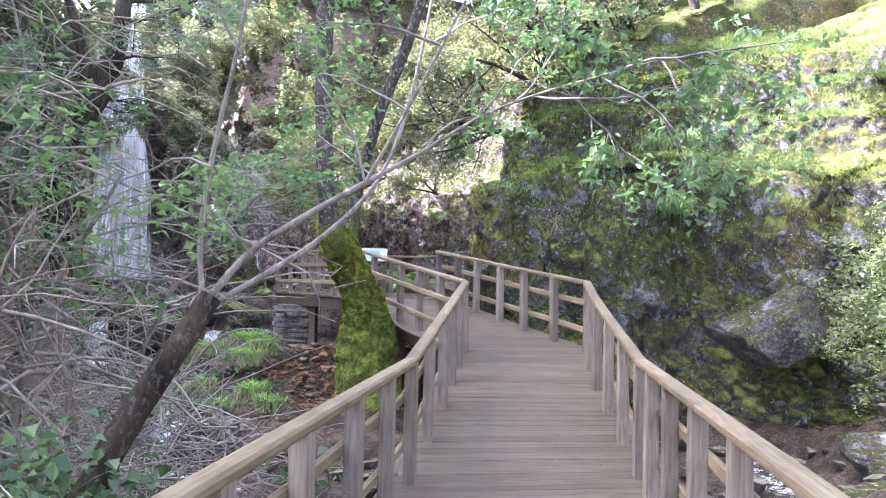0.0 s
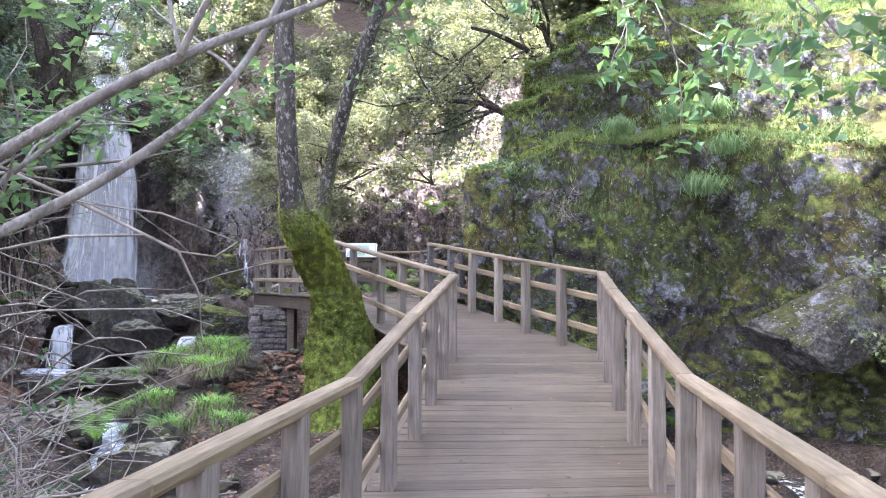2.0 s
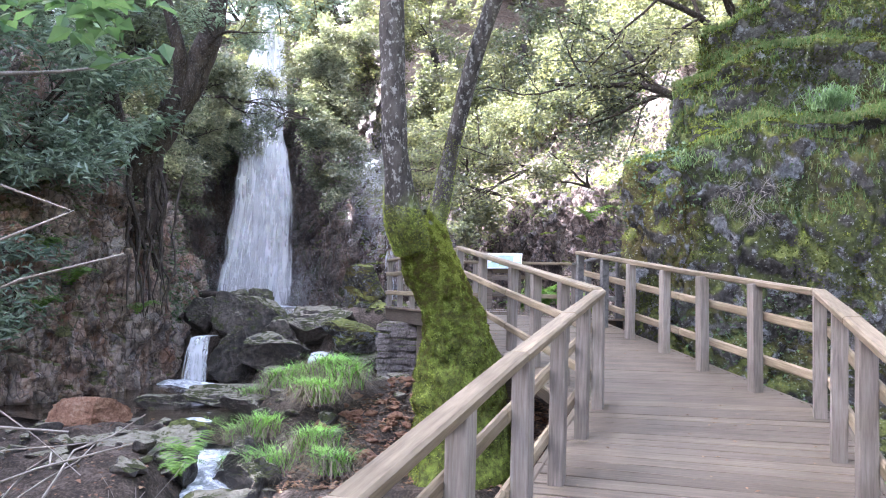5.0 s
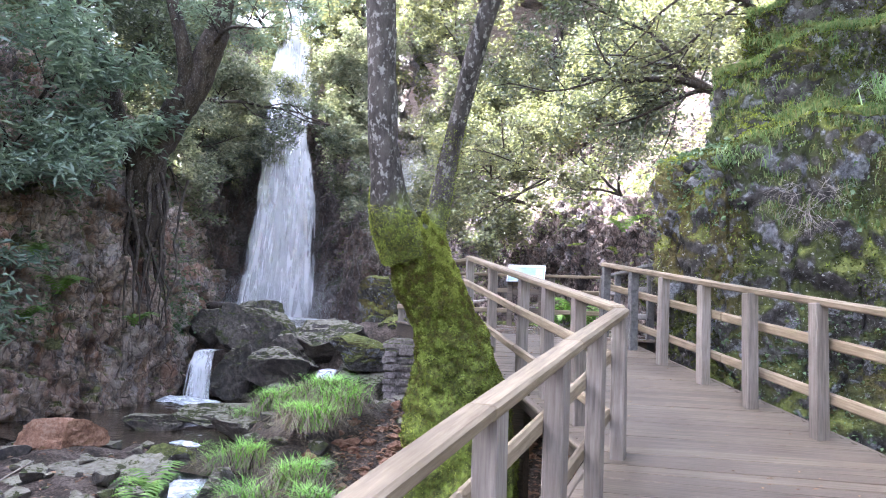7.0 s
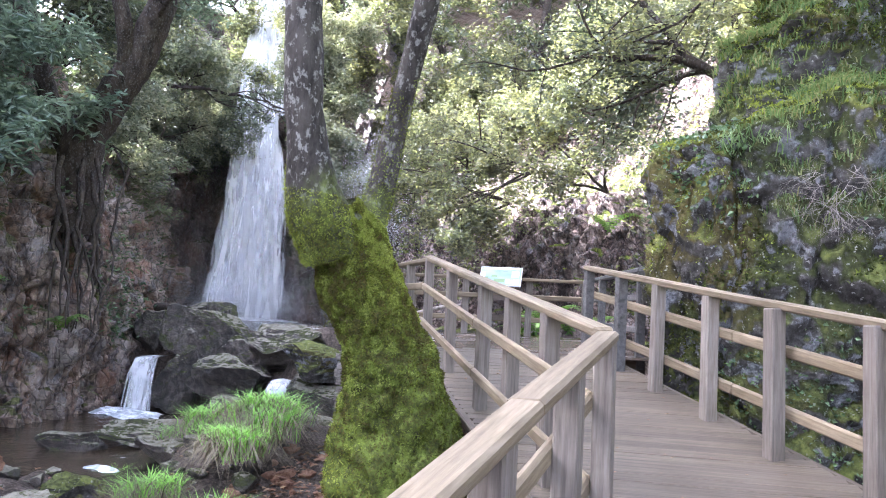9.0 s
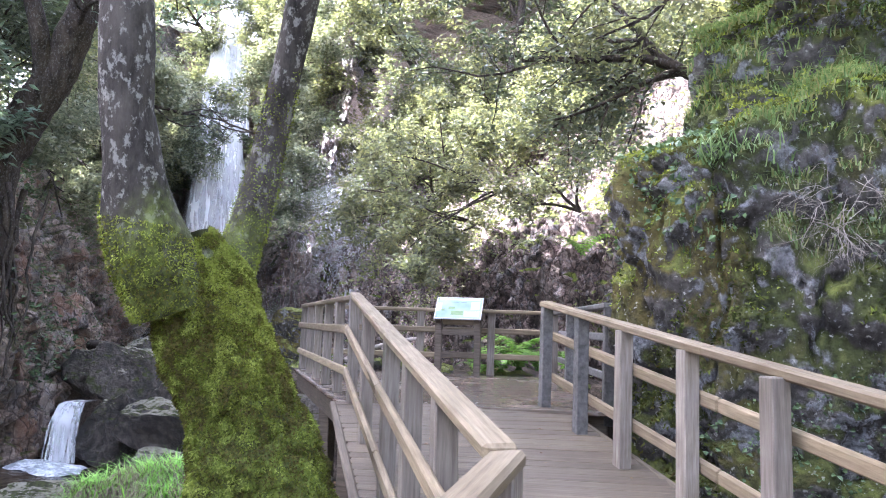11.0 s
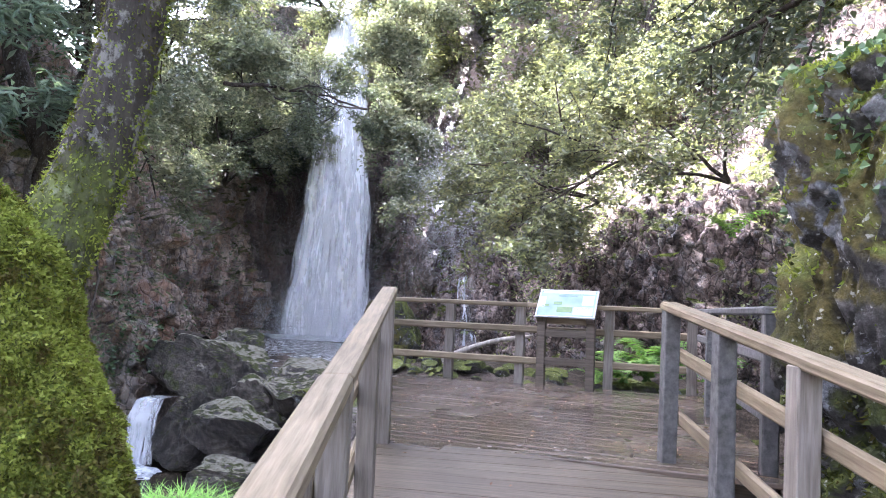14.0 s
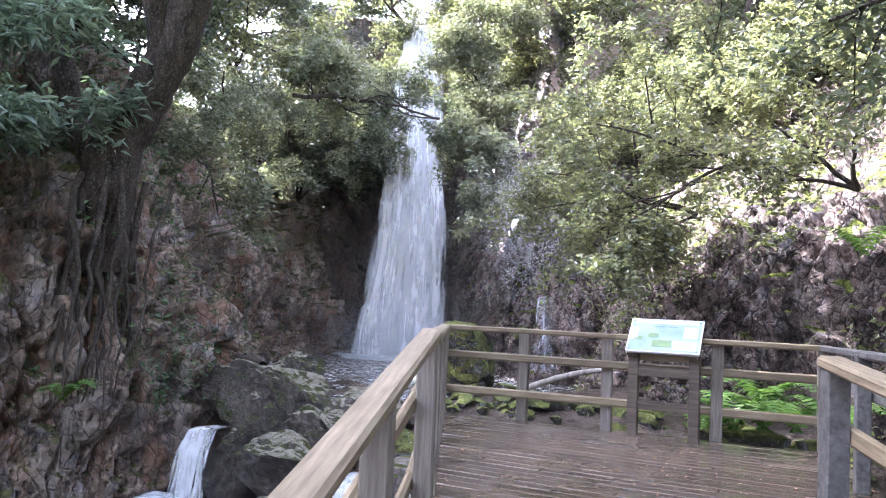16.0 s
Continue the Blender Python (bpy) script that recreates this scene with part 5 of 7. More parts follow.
trunk_pts = [(-1.78, 10.27, -2.3), (-1.8, 10.25, -1.2), (-1.84, 10.22, -0.5), (-1.94, 10.18, 0.1), (-2.07, 10.14, 0.4), (-2.2, 10.1, 0.7), (-2.3, 10.05, 0.95), (-2.33, 9.94, 1.15)]
trunk_rad = [0.64, 0.54, 0.44, 0.32, 0.3, 0.295, 0.275, 0.18]
me, tp, tr_ = limb_mesh("trunk", trunk_pts, trunk_rad, BARK_MOSS, 120, 260, 0.13, 2, 0.05)
trunk = part("trunk", me, alder, "trunk wrapped in bright green moss")
stem_a = [(-2.28, 9.88, 0.8), (-2.33, 9.7, 1.15), (-2.35, 9.61, 1.5), (-2.38, 9.56, 1.9), (-2.41, 9.54, 2.5), (-2.43, 9.5, 3.2), (-2.4, 9.4, 4.6), (-2.3, 9.3, 6.4), (-2.1, 9.3, 8.5)]
me, sa, ra = limb_mesh("stem", stem_a, [0.22, 0.21, 0.155, 0.14, 0.135, 0.136, 0.13, 0.11, 0.06], BARK_MOSS, 30, 120, 0.08, 3)
part("stem", me, alder, "straight stem with lichen-flecked bark")
stem_b = [(-2.25, 10.15, 0.75), (-2.25, 10.36, 1.15), (-2.21, 10.45, 1.55), (-2.17, 10.48, 1.85), (-2.02, 10.45, 2.4), (-1.8, 10.36, 3.1), (-1.2, 10.2, 4.4), (-0.7, 10.3, 6.2), (-0.4, 10.4, 8.0)]
me, sb, rb = limb_mesh("stem", stem_b, [0.15, 0.118, 0.104, 0.098, 0.094, 0.1, 0.095, 0.085, 0.05], BARK_MOSS, 28, 120, 0.08, 4)
part("stem", me, alder, "leaning stem with lichen-flecked bark")
# moss tufts over the lower trunk
def tufts(name, surf, ring, count, size, rng, mat, limit=99.0, ragged=0.5, band=(-9, 9)):
    n, s, _ = surf.shape
    i, j = rng.integers(0, n, count), rng.integers(0, s, count)
    i2, j2 = np.minimum(i + 1, n - 1), (j + 1) % s
    a, b = rng.random((count, 1)), rng.random((count, 1))
    low, high = surf[i, j] * (1 - b) + surf[i, j2] * b, surf[i2, j] * (1 - b) + surf[i2, j2] * b
    pos = low * (1 - a) + high * a + rng.normal(0, 0.007, (count, 3))
    out = ring[i, j]
    nz = fbm(pos * 2.2, 3, 70)
    tone = 0.4 * fbm(pos * 2.6, 3, 85) + 0.75 * fbm(pos * 15, 2, 87) + 0.35 * smooth(0.2, 1.0, pos[:, 2])
    keep = (pos[:, 2] < limit + ragged * nz) & (tone > band[0]) & (tone <= band[1])
    pos, out = pos[keep], out[keep]
    m = len(pos)
    d = unit(out * 0.5 + rng.normal(0, 0.55, (m, 3)) + np.array([0, 0, -0.3]))
    side = unit(np.cross(d, rng.normal(0, 1, (m, 3))))
    ln = size * rng.uniform(0.5, 1.5, (m, 1))
    wd = size * 0.75
    v = np.stack([pos - side * wd * 0.5, pos + side * wd * 0.5, pos + d * ln], 1).reshape(-1, 3)
    f = np.arange(3 * m).reshape(-1, 3)
    return raw_mesh(name, v, f, mat, False)
mrng = np.random.default_rng(77)
for mat, band in ((MOSS_LIME, (0.22, 9)), (MOSS_TUFT, (-0.2, 0.22)), (MOSS_BROWN, (-9, -0.2))):
    lab = {MOSS_LIME: "lime-green moss", MOSS_TUFT: "dense green moss", MOSS_BROWN: "brownish moss patches"}[mat]
    part("moss", tufts("moss", tp, tr_, 230000, 0.0145, mrng, mat, 1.5, 0.5, band), trunk, lab, kind="stuff")
    part("moss", tufts("moss", sa, ra, 40000, 0.014, mrng, mat, 1.3, 0.35, band), trunk, lab, kind="stuff")
    part("moss", tufts("moss", sb, rb, 40000, 0.0135, mrng, mat, 2.1, 0.6, band), trunk, lab, kind="stuff")
# high crown above the view, filled out to shade the path and gully
crng = np.random.default_rng(5)
lines, tips = [], []
for base, way, ln in (((-2.3, 9.1, 6.6), (-0.9, -0.5, 0.45), 4.6), ((-2.2, 9.15, 7.2), (-0.6, -1, 0.3), 5.0), ((-2.1, 9.2, 8.3), (-0.9, 0.8, 0.2), 6.0), ((-2.2, 9.1, 7.6), (-1, 0.3, 0.2), 5.6), ((-0.7, 10.3, 6.6), (0.6, -0.6, 0.6), 4.0),
                      ((-0.45, 10.4, 7.6), (-0.8, 0.9, 0.5), 4.6), ((-2.15, 9.15, 8.0), (-1, -0.1, 0.3), 5.0), ((-0.9, 10.25, 6.6), (-0.2, -1, 0.4), 4.6), ((-2.1, 9.2, 8.4), (-0.4, -0.8, 0.5), 5.0), ((-0.4, 10.4, 7.9), (0.7, 0.2, 0.8), 3.6), ((-0.45, 10.4, 7.7), (0.6, -0.4, 0.9), 3.6), ((-0.4, 10.4, 7.9), (0.2, 0.5, 1.0), 3.4)):
    grow(crng, base, way, ln, 0.07, 2, 4, 0.2, 0.03, 7, lines, tips)
part("branching", tubes("branching", lines, BARK_DARK, 5), alder, "high spreading limbs", kind="stuff")
part("crown", leaves("crown", crng, around(crng, tips, 13000, 0.5), 0.14, LEAF_NEAR, aspect=0.65), alder, "high light-green crown")
part("crown", leaves("crown", crng, around(crng, [q for q in tips if q[0] > -0.6], 8000, 0.65), 0.17, LEAF_NEAR, aspect=0.65), alder, "dense unseen crown added to shade the gully slope")

# ---- trees and shrubs on the slopes ----
def shrub(name, base, way, length, radius, seed, count, size, leaf, bark, label, category="shrub", group="", kids=4, levels=2, stems=3, spread=0.5, puff=0.3, aspect=0.5, lift=0.03, fan=0.7, reach=1.0, **kw):
    r = np.random.default_rng(seed)
    ob = thing(name, label, category, base, group)
    ln, tp_ = [], []
    for s in range(stems):
        d = unit(np.array(way) + r.normal(0, spread, 3) * (0 if stems == 1 else 1) * fan)
        grow(r, base, d, length * r.uniform(0.8, 1.15), radius * r.uniform(0.7, 1.0), levels, kids, 0.25, lift, 8, ln, tp_, 0.35, reach)
    part("branching", tubes("branching", ln, bark, 5), ob, "bare twisting branches", kind="stuff")
    part("crown", leaves("crown", r, around(r, tp_, count, puff), size, leaf, aspect=aspect, **kw), ob, "leafy crown")
    return ob

def back_at(x, z):
    """A place on the back slopes near the given x and height."""
    best, place = 1e9, None
    for sheet in (back_pts,):
        d = np.abs(sheet[..., 0] - x) + np.abs(sheet[..., 2] - z)
        k = np.unravel_index(np.argmin(d), d.shape)
        if d[k] < best:
            best, place = d[k], sheet[k]
    return tuple(place)

G1 = "broad-leaved shrubs on the sunny bank"
vr = np.random.default_rng(40)
spots = [(-4.6, 5.0, 0), (-6.2, 4.8, 1), (-7.8, 4.7, 0), (-9.6, 4.6, 0), (-11.4, 4.6, 0), (-13.2, 4.8, 0), (-14.6, 5.6, 0),
         (-4.4, 6.4, 1), (-6.6, 6.6, 1), (-8.8, 6.4, 0), (-11.0, 6.6, 0), (-13.4, 7.4, 0), (-3.4, 9.0, 1), (-6.0, 9.4, 1), (-8.8, 9.6, 1), (-11.6, 9.8, 0), (-14.2, 10.2, 0),
         (-4.5, 12.5, 1), (-8.0, 13.0, 1), (-11.5, 13.2, 1), (-14.8, 13.6, 1), (-1.5, 9.5, 1), (-1.0, 13.0, 1), (-0.4, 6.0, 1), (-1.2, 7.6, 1), (0.8, 7.0, 1), (-2.8, 7.6, 1), (-5.4, 7.9, 1), (0.6, 9.0, 1), (2.2, 8.4, 1), (-7.4, 8.0, 1), (-10, 11.6, 1), (-6.5, 11.3, 1), (-3, 11.2, 1), (0, 11.2, 1), (2.4, 11.0, 1), (-12.6, 11.8, 1)]
for k, (x, z, sunny) in enumerate(spots):
    z = z + (1.5 if x < -7 and z < 5 else 0.9 if z < 5.6 else 0.0)
    b = back_at(x, z)
    shrub("shrub", b, (0.12 + vr.normal(0, 0.15), -0.7, 0.62), 2.1, 0.06, 300 + k, 4600 if z < 8 else 5000, 0.135 if z < 8 else 0.16, LEAF_BRIGHT if sunny or z > 4.75 else LEAF_GREY, BARK_DARK,
          "broad-leaved shrub glowing in the sun on the bank" if sunny else "dark glossy-leaved shrub overhanging the rock wall", "shrub", G1, 4, 2, 3, 0.55, 0.34, 0.5, 0.0)

# taller trees on the rim behind
G2 = "tall trees on the valley rim"
# The tree at (-26, 22.5) is put there to shade the back wall.
for k, (x, y, z, h) in enumerate([(-26, 36, 14, 6), (-22.5, 38, 15, 6), (-13.5, 33, 12, 6), (-9, 32, 11, 7), (-4, 31, 11, 7), (1, 28, 10.5, 7), (5, 24, 9, 6), (-24, 19, 9.5, 7), (-26, 22.5, 10.5, 8), (-24, 16, 9, 7),
                                  (-19, 4, 8, 7), (9, 19, 7, 6), (13, 12, 7, 7), (15, 4, 6, 7), (4, 20.5, 7, 5)]):
    shrub("tree", (x, y, z - 1.5), (0, -0.1, 1), h, 0.22, 500 + k, 9000, 0.26, LEAF_BRIGHT if k % 2 else LEAF_LAUREL, BARK_DARK, "tall leafy tree on the valley rim", "tree", G2, 5, 2, 1, 0.2, 0.75, 0.6, 0.05)

# shrubs on the left cliff
def valley_head(p):
    """Sets a planting place near the head of the valley back on to its walls."""
    return tuple(c + 1.15 * (v - c) for v, c in zip(p, (1.2, 4.6, 0.4))) if p[0] < -12.4 and p[1] > 19.5 else p

G3 = "shrubs on the wet cliff"
for k, (b, way, ln, cnt, leaf, size, asp) in enumerate([((-12.6, 12.2, 2.4), (0.75, -0.2, 0.25), 2.3, 6500, LEAF_BLUE, 0.17, 0.28), ((-12.6, 12.6, 3.6), (0.7, -0.1, 0.45), 2.2, 6500, LEAF_BLUE, 0.17, 0.28),
        ((-12.3, 11.0, 1.2), (0.8, 0.0, 0.15), 2.0, 5000, LEAF_BLUE, 0.17, 0.28), ((-13.2, 10.8, 4.0), (0.8, -0.1, 0.3), 2.4, 5000, LEAF_BLUE, 0.16, 0.3), ((-13.0, 8.5, 2.0), (0.8, 0, 0.4), 2.6, 6000, LEAF_LAUREL, 0.14, 0.45),
        ((-16.0, 18.4, 4.4), (0.75, -0.35, 0.15), 2.6, 9000, LEAF_GREY, 0.11, 0.45), ((-17.6, 20.4, 5.0), (0.8, -0.3, 0.1), 2.8, 9500, LEAF_GREY, 0.11, 0.45), ((-18.8, 22.6, 5.2), (0.8, -0.2, 0.1), 2.8, 9500, LEAF_GREY, 0.11, 0.45),
        ((-19.6, 24.4, 6.5), (0.8, -0.1, 0.2), 2.6, 7500, LEAF_GREY, 0.11, 0.5), ((-17.6, 19.6, 7.0), (0.7, -0.2, 0.4), 3.0, 7500, LEAF_BRIGHT, 0.13, 0.5),
        ((-15.0, 16.6, 5.6), (0.6, -0.3, 0.5), 2.8, 7000, LEAF_LAUREL, 0.12, 0.45), ((-15.4, 15.2, 7.0), (0.7, -0.2, 0.5), 3.2, 7000, LEAF_LAUREL, 0.13, 0.45), ((-14.8, 12.0, 6.4), (0.7, -0.2, 0.5), 3.2, 7000, LEAF_BLUE, 0.15, 0.35),
        ((-18.5, 17.0, 7.0), (0.7, -0.2, 0.6), 3.6, 8000, LEAF_LAUREL, 0.15, 0.5), ((-20.5, 20.5, 8.5), (0.7, -0.2, 0.6), 3.6, 8000, LEAF_BRIGHT, 0.15, 0.5), ((-21.5, 24.5, 9.0), (0.6, -0.2, 0.5), 2.0, 5000, LEAF_BRIGHT, 0.15, 0.5), ((-14.4, 8.0, 5.5), (0.8, 0, 0.5), 3.2, 7000, LEAF_LAUREL, 0.14, 0.45), ((-14.0, 4.0, 4.0), (0.8, 0, 0.5), 3.4, 7000, LEAF_LAUREL, 0.14, 0.45)]):
    shrub("shrub", valley_head(b), way, ln, 0.05, 700 + k, int(0.7 * cnt), size * 1.25, leaf, BARK_DARK, "narrow-leaved blue-green shrub leaning from the cliff" if leaf is LEAF_BLUE else "dense small-leaved shrub hanging over wet rock", "shrub", G3, 4, 2, 3, 0.5, 0.3, asp, 0.0)

# old dark tree rooted on the cliff
for k, (b, way, ln) in enumerate([((-18.4, 15.6, 6.6), (0.3, -0.2, 0.7), 3.0), ((-18.0, 17.6, 7.2), (0.3, -0.3, 0.7), 3.0), ((-17.6, 19.4, 7.6), (0.3, -0.3, 0.7), 3.0), ((-19.0, 13.4, 7.2), (0.4, -0.1, 0.8), 3.2), ((-20.5, 18.6, 9.0), (0.3, -0.2, 0.8), 3.2)]):
    shrub("shrub", b, way, ln, 0.06, 760 + k, 6500, 0.16, LEAF_LAUREL, BARK_DARK, "dark dense shrub on the shoulder of the wet cliff", "shrub", G3, 4, 2, 3, 0.5, 0.4, 0.45, 0.0)
# shrubs added on the rim to keep sun off the wall by the fall
for k, b in enumerate([(-24.8, 25.9, 5.5), (-24.2, 27.2, 5.2), (-25.6, 24.8, 6.1), (-25.4, 26.6, 6.1)]):
    shrub("shrub", b, (0.05, 0.0, 1), 3.4, 0.07, 780 + k, 7000, 0.2, LEAF_LAUREL, BARK_DARK, "dense dark shrub added on the cliff rim to shade the wall", "shrub", G3, 4, 2, 4, 0.5, 0.5, 0.5, 0.0)
old = thing("cliff_tree", "old dark forked tree rooted on the wet cliff", "tree", (-12.1, 15.1, 2.6))
for nm, pts, rad in (("trunk", [(-12.3, 15.1, 1.6), (-12.05, 15.0, 2.6), (-11.95, 14.95, 3.2), (-11.7, 15.1, 3.8), (-11.3, 15.3, 4.5), (-10.9, 15.45, 5.4), (-10.55, 15.5, 6.2), (-10.3, 15.4, 7.6), (-10.3, 15.2, 9.5)], [0.5, 0.42, 0.4, 0.36, 0.33, 0.3, 0.26, 0.2, 0.1]),
                     ("limb", [(-12.0, 14.95, 2.9), (-12.25, 14.6, 3.6), (-12.35, 14.3, 4.4), (-12.3, 14.2, 5.2), (-12.8, 13.9, 6.0), (-13.4, 13.6, 7.2)], [0.26, 0.2, 0.17, 0.14, 0.11, 0.06]),
                     ("limb", [(-11.3, 15.3, 4.5), (-11.0, 15.0, 5.4), (-11.1, 14.6, 6.6), (-11.4, 14.2, 8.0)], [0.2, 0.16, 0.12, 0.06]),
                     ("limb", [(-12.35, 14.4, 4.9), (-11.9, 14.3, 5.3), (-11.2, 14.0, 5.4)], [0.1, 0.08, 0.04])):
    me, _, _ = limb_mesh(nm, pts, rad, BARK_DARK, 16, 60, 0.16, 9)
    part(nm, me, old, "gnarled dark trunk" if nm == "trunk" else "crooked dark limb")
orng = np.random.default_rng(81)
ln, tp_ = [], []
for b, way, l in (((-10.4, 15.45, 6.8), (0.9, -0.4, 0.25), 2.6), ((-10.35, 15.4, 7.4), (0.6, 0.6, 0.5), 2.6), ((-13.2, 13.7, 6.8), (0.2, -0.8, 0.6), 2.4), ((-11.3, 14.3, 7.5), (0.5, -0.8, 0.3), 2.6), ((-10.8, 15.45, 5.6), (0.8, -0.5, 0.35), 1.9), ((-10.3, 15.2, 9.0), (0.3, -0.3, 0.9), 3.0)):
    grow(orng, b, way, l, 0.06, 2, 4, 0.25, 0.0, 8, ln, tp_)
part("branching", tubes("branching", ln, BARK_DARK, 5), old, "fine crooked branches", kind="stuff")
part("crown", leaves("crown", orng, around(orng, tp_, 7500, 0.3), 0.13, LEAF_BLUE, aspect=0.32), old, "blue-green narrow leaves")
roots = []
for k in range(22):
    x, y = -12.1 + orng.normal(0, 0.45), 15.0 + orng.normal(0, 0.4)
    p = np.array([x, y, 2.9])
    pts = [p.copy()]
    for s in range(9):
        p = p + np.array([0.06 + orng.normal(0, 0.07), -0.03 + orng.normal(0, 0.07), -orng.uniform(0.25, 0.45)])
        pts.append(p.copy())
    roots.append((np.array(pts), np.linspace(orng.uniform(0.03, 0.09), 0.01, 10)))
part("root_mass", tubes("root_mass", roots, BARK_DARK, 6), old, "hanging roots over the cliff", kind="stuff")

# limb across the waterfall
fl, ft = [], []
frng = np.random.default_rng(6)
bough = thing("leaning_bough", "bare arching bough with sparse leaves before the waterfall", "branch", (-17.8, 22.0, 7.2))
grow(frng, (-17.8, 22.2, 7.0), (0.9, 0.3, 0.25), 3.4, 0.07, 2, 4, 0.3, 0.0, 9, fl, ft)
part("branching", tubes("branching", fl, BARK_DARK, 5), bough, "thin arching branches", kind="stuff")
part("foliage", leaves("foliage", frng, around(frng, ft, 2500, 0.25), 0.12, LEAF_LAUREL), bough, "sparse dark leaves", kind="stuff")

# trees standing on the ledges above the cliff corner
for k, (b, way, l, cnt) in enumerate([((-0.2, 17.2, 4.2), (-0.75, -0.1, 0.55), 3.4, 4500), ((0.6, 18.0, 5.0), (-0.45, -0.3, 0.9), 4.2, 5500), ((1.8, 17.6, 5.4), (0.1, -0.2, 1), 4.5, 5500), ((4.2, 18.4, 6.4), (0, -0.3, 1), 4.5, 6000)]):
    near_ = min(((np.linalg.norm(sh - np.array(b), axis=-1).min(), sh) for sh in (right_pts, back_pts)), key=lambda q: q[0])[1]
    gap = np.linalg.norm(near_ - np.array(b), axis=-1)
    b = tuple(float(q) for q in near_[np.unravel_index(np.argmin(gap), gap.shape)] - np.array((0, 0, 0.15)))
    shrub("small_tree", b, way, l, 0.11, 900 + k, cnt, 0.1, LEAF_LAUREL if k == 0 else LEAF_BRIGHT, BARK_DARK, "crooked dark-limbed tree on the rock ledge", "tree", "crooked trees above the ledge", 4, 2, 2, 0.35, 0.28, 0.5, 0.0)

# shrub tips hanging over the bank behind the platform
for k, (b, way, l, cnt) in enumerate([((-5.7, 21.6, 2.9), (-0.5, -0.8, -0.05), 2.0, 3600), ((-4.9, 21.4, 3.6), (-0.3, -0.8, 0.1), 2.2, 4200), ((-7.2, 22.6, 3.6), (-0.2, -0.9, 0.0), 2.0, 3600), ((-6.3, 22.2, 4.0), (-0.2, -0.9, 0.05), 2.2, 4200), ((-8.2, 23.2, 4.2), (-0.1, -0.9, 0.05), 2.0, 3600), ((-3.2, 20.9, 3.0), (-0.4, -0.7, 0.0), 1.6, 2600)]):
    shrub("shrub", b, way, l, 0.04, 960 + k, cnt, 0.11, LEAF_BRIGHT, BARK_DARK, "sunlit shrub drooping over the rocky bank", "shrub", G1, 4, 2, 3, 0.4, 0.2, 0.5, -0.03)

# tall trees added out of view on the wet cliff's rim to shade the boardwalk
G9 = "tall trees on the cliff rim"
for k, (x, y, h) in enumerate([(-20, -6.5, 10.5), (-20, -3.2, 10.5), (-20, 0.2, 10.5), (-20, 3.6, 10.5), (-20, 7.0, 10.5), (-20, 10.0, 10.5), (-20.4, 11.8, 9), (-24, -7.5, 14), (-24, -4, 14.5), (-24, -0.2, 14.5), (-24, 3.6, 14.5), (-24, 7.2, 14.5), (-24, 9.6, 14)]):
    d = np.hypot(left_pts[..., 0] - x, left_pts[..., 1] - y)
    b = left_pts[np.unravel_index(np.argmin(d), d.shape)]
    shrub("unseen_rim_tree", (float(b[0]), float(b[1]), float(b[2]) - 0.3), (0.05, 0.0, 1), h, 0.2, 1600 + k, 9000, 0.34, LEAF_BRIGHT, BARK_DARK, "tall dense tree added out of view to shade the boardwalk", "tree", G9, 6, 2, 1, 0.1, 0.8, 0.65, 0.06, reach=0.75)

# bright shrubs over the head of the waterfall
for k, (b, way, l, cnt, leaf) in enumerate([((-14.6, 28.0, 8.0), (-0.2, -0.8, 0.4), 2.6, 6500, LEAF_BRIGHT), ((-15.4, 28.6, 10.4), (-0.1, -0.8, 0.4), 2.8, 6500, LEAF_BRIGHT), ((-13.6, 27.6, 6.6), (-0.2, -0.8, 0.2), 2.6, 6500, LEAF_GREY), ((-17.6, 29.6, 12.4), (0, -0.8, 0.6), 2.6, 6000, LEAF_BRIGHT),
                                           ((-19.6, 27.6, 9.4), (0.5, -0.7, 0.3), 2.4, 6000, LEAF_BRIGHT), ((-19.9, 27.0, 11.8), (0.5, -0.7, 0.4), 2.8, 6000, LEAF_BRIGHT), ((-13.6, 28.6, 11.0), (-0.1, -0.8, 0.4), 3.0, 6500, LEAF_BRIGHT), ((-15.0, 27.6, 5.2), (0.3, -0.8, 0.0), 1.6, 3600, LEAF_GREY), ((-12.6, 28.4, 9.0), (0, -0.8, 0.4), 2.6, 6000, LEAF_BRIGHT), ((-11.0, 28.0, 9.4), (0, -0.8, 0.4), 2.6, 6000, LEAF_BRIGHT), ((-12.4, 29.6, 12.0), (0, -0.8, 0.5), 3.0, 6000, LEAF_BRIGHT), ((-16.6, 21.6, 6.6), (0.6, -0.4, 0.4), 2.2, 6000, LEAF_GREY), ((-15.2, 28.8, 12.6), (0, -0.8, 0.5), 2.6, 6000, LEAF_BRIGHT), ((-21.4, 25.4, 7.6), (0.3, -0.2, 0.8), 3.0, 7000, LEAF_GREY), ((-21.0, 24.6, 7.4), (0.4, -0.3, 0.8), 2.6, 6000, LEAF_GREY), ((-20.8, 25.6, 5.0), (0.1, -0.2, 1), 2.6, 10000, LEAF_GREY)]):
    shrub("shrub", valley_head(b), way, l * 1.1, 0.05, 1700 + k, cnt, 0.17, leaf, BARK_DARK, "bright leafy shrub on the wall beside the waterfall", "shrub", G1, 4, 2, 3, 0.5, 0.34, 0.5, 0.0)
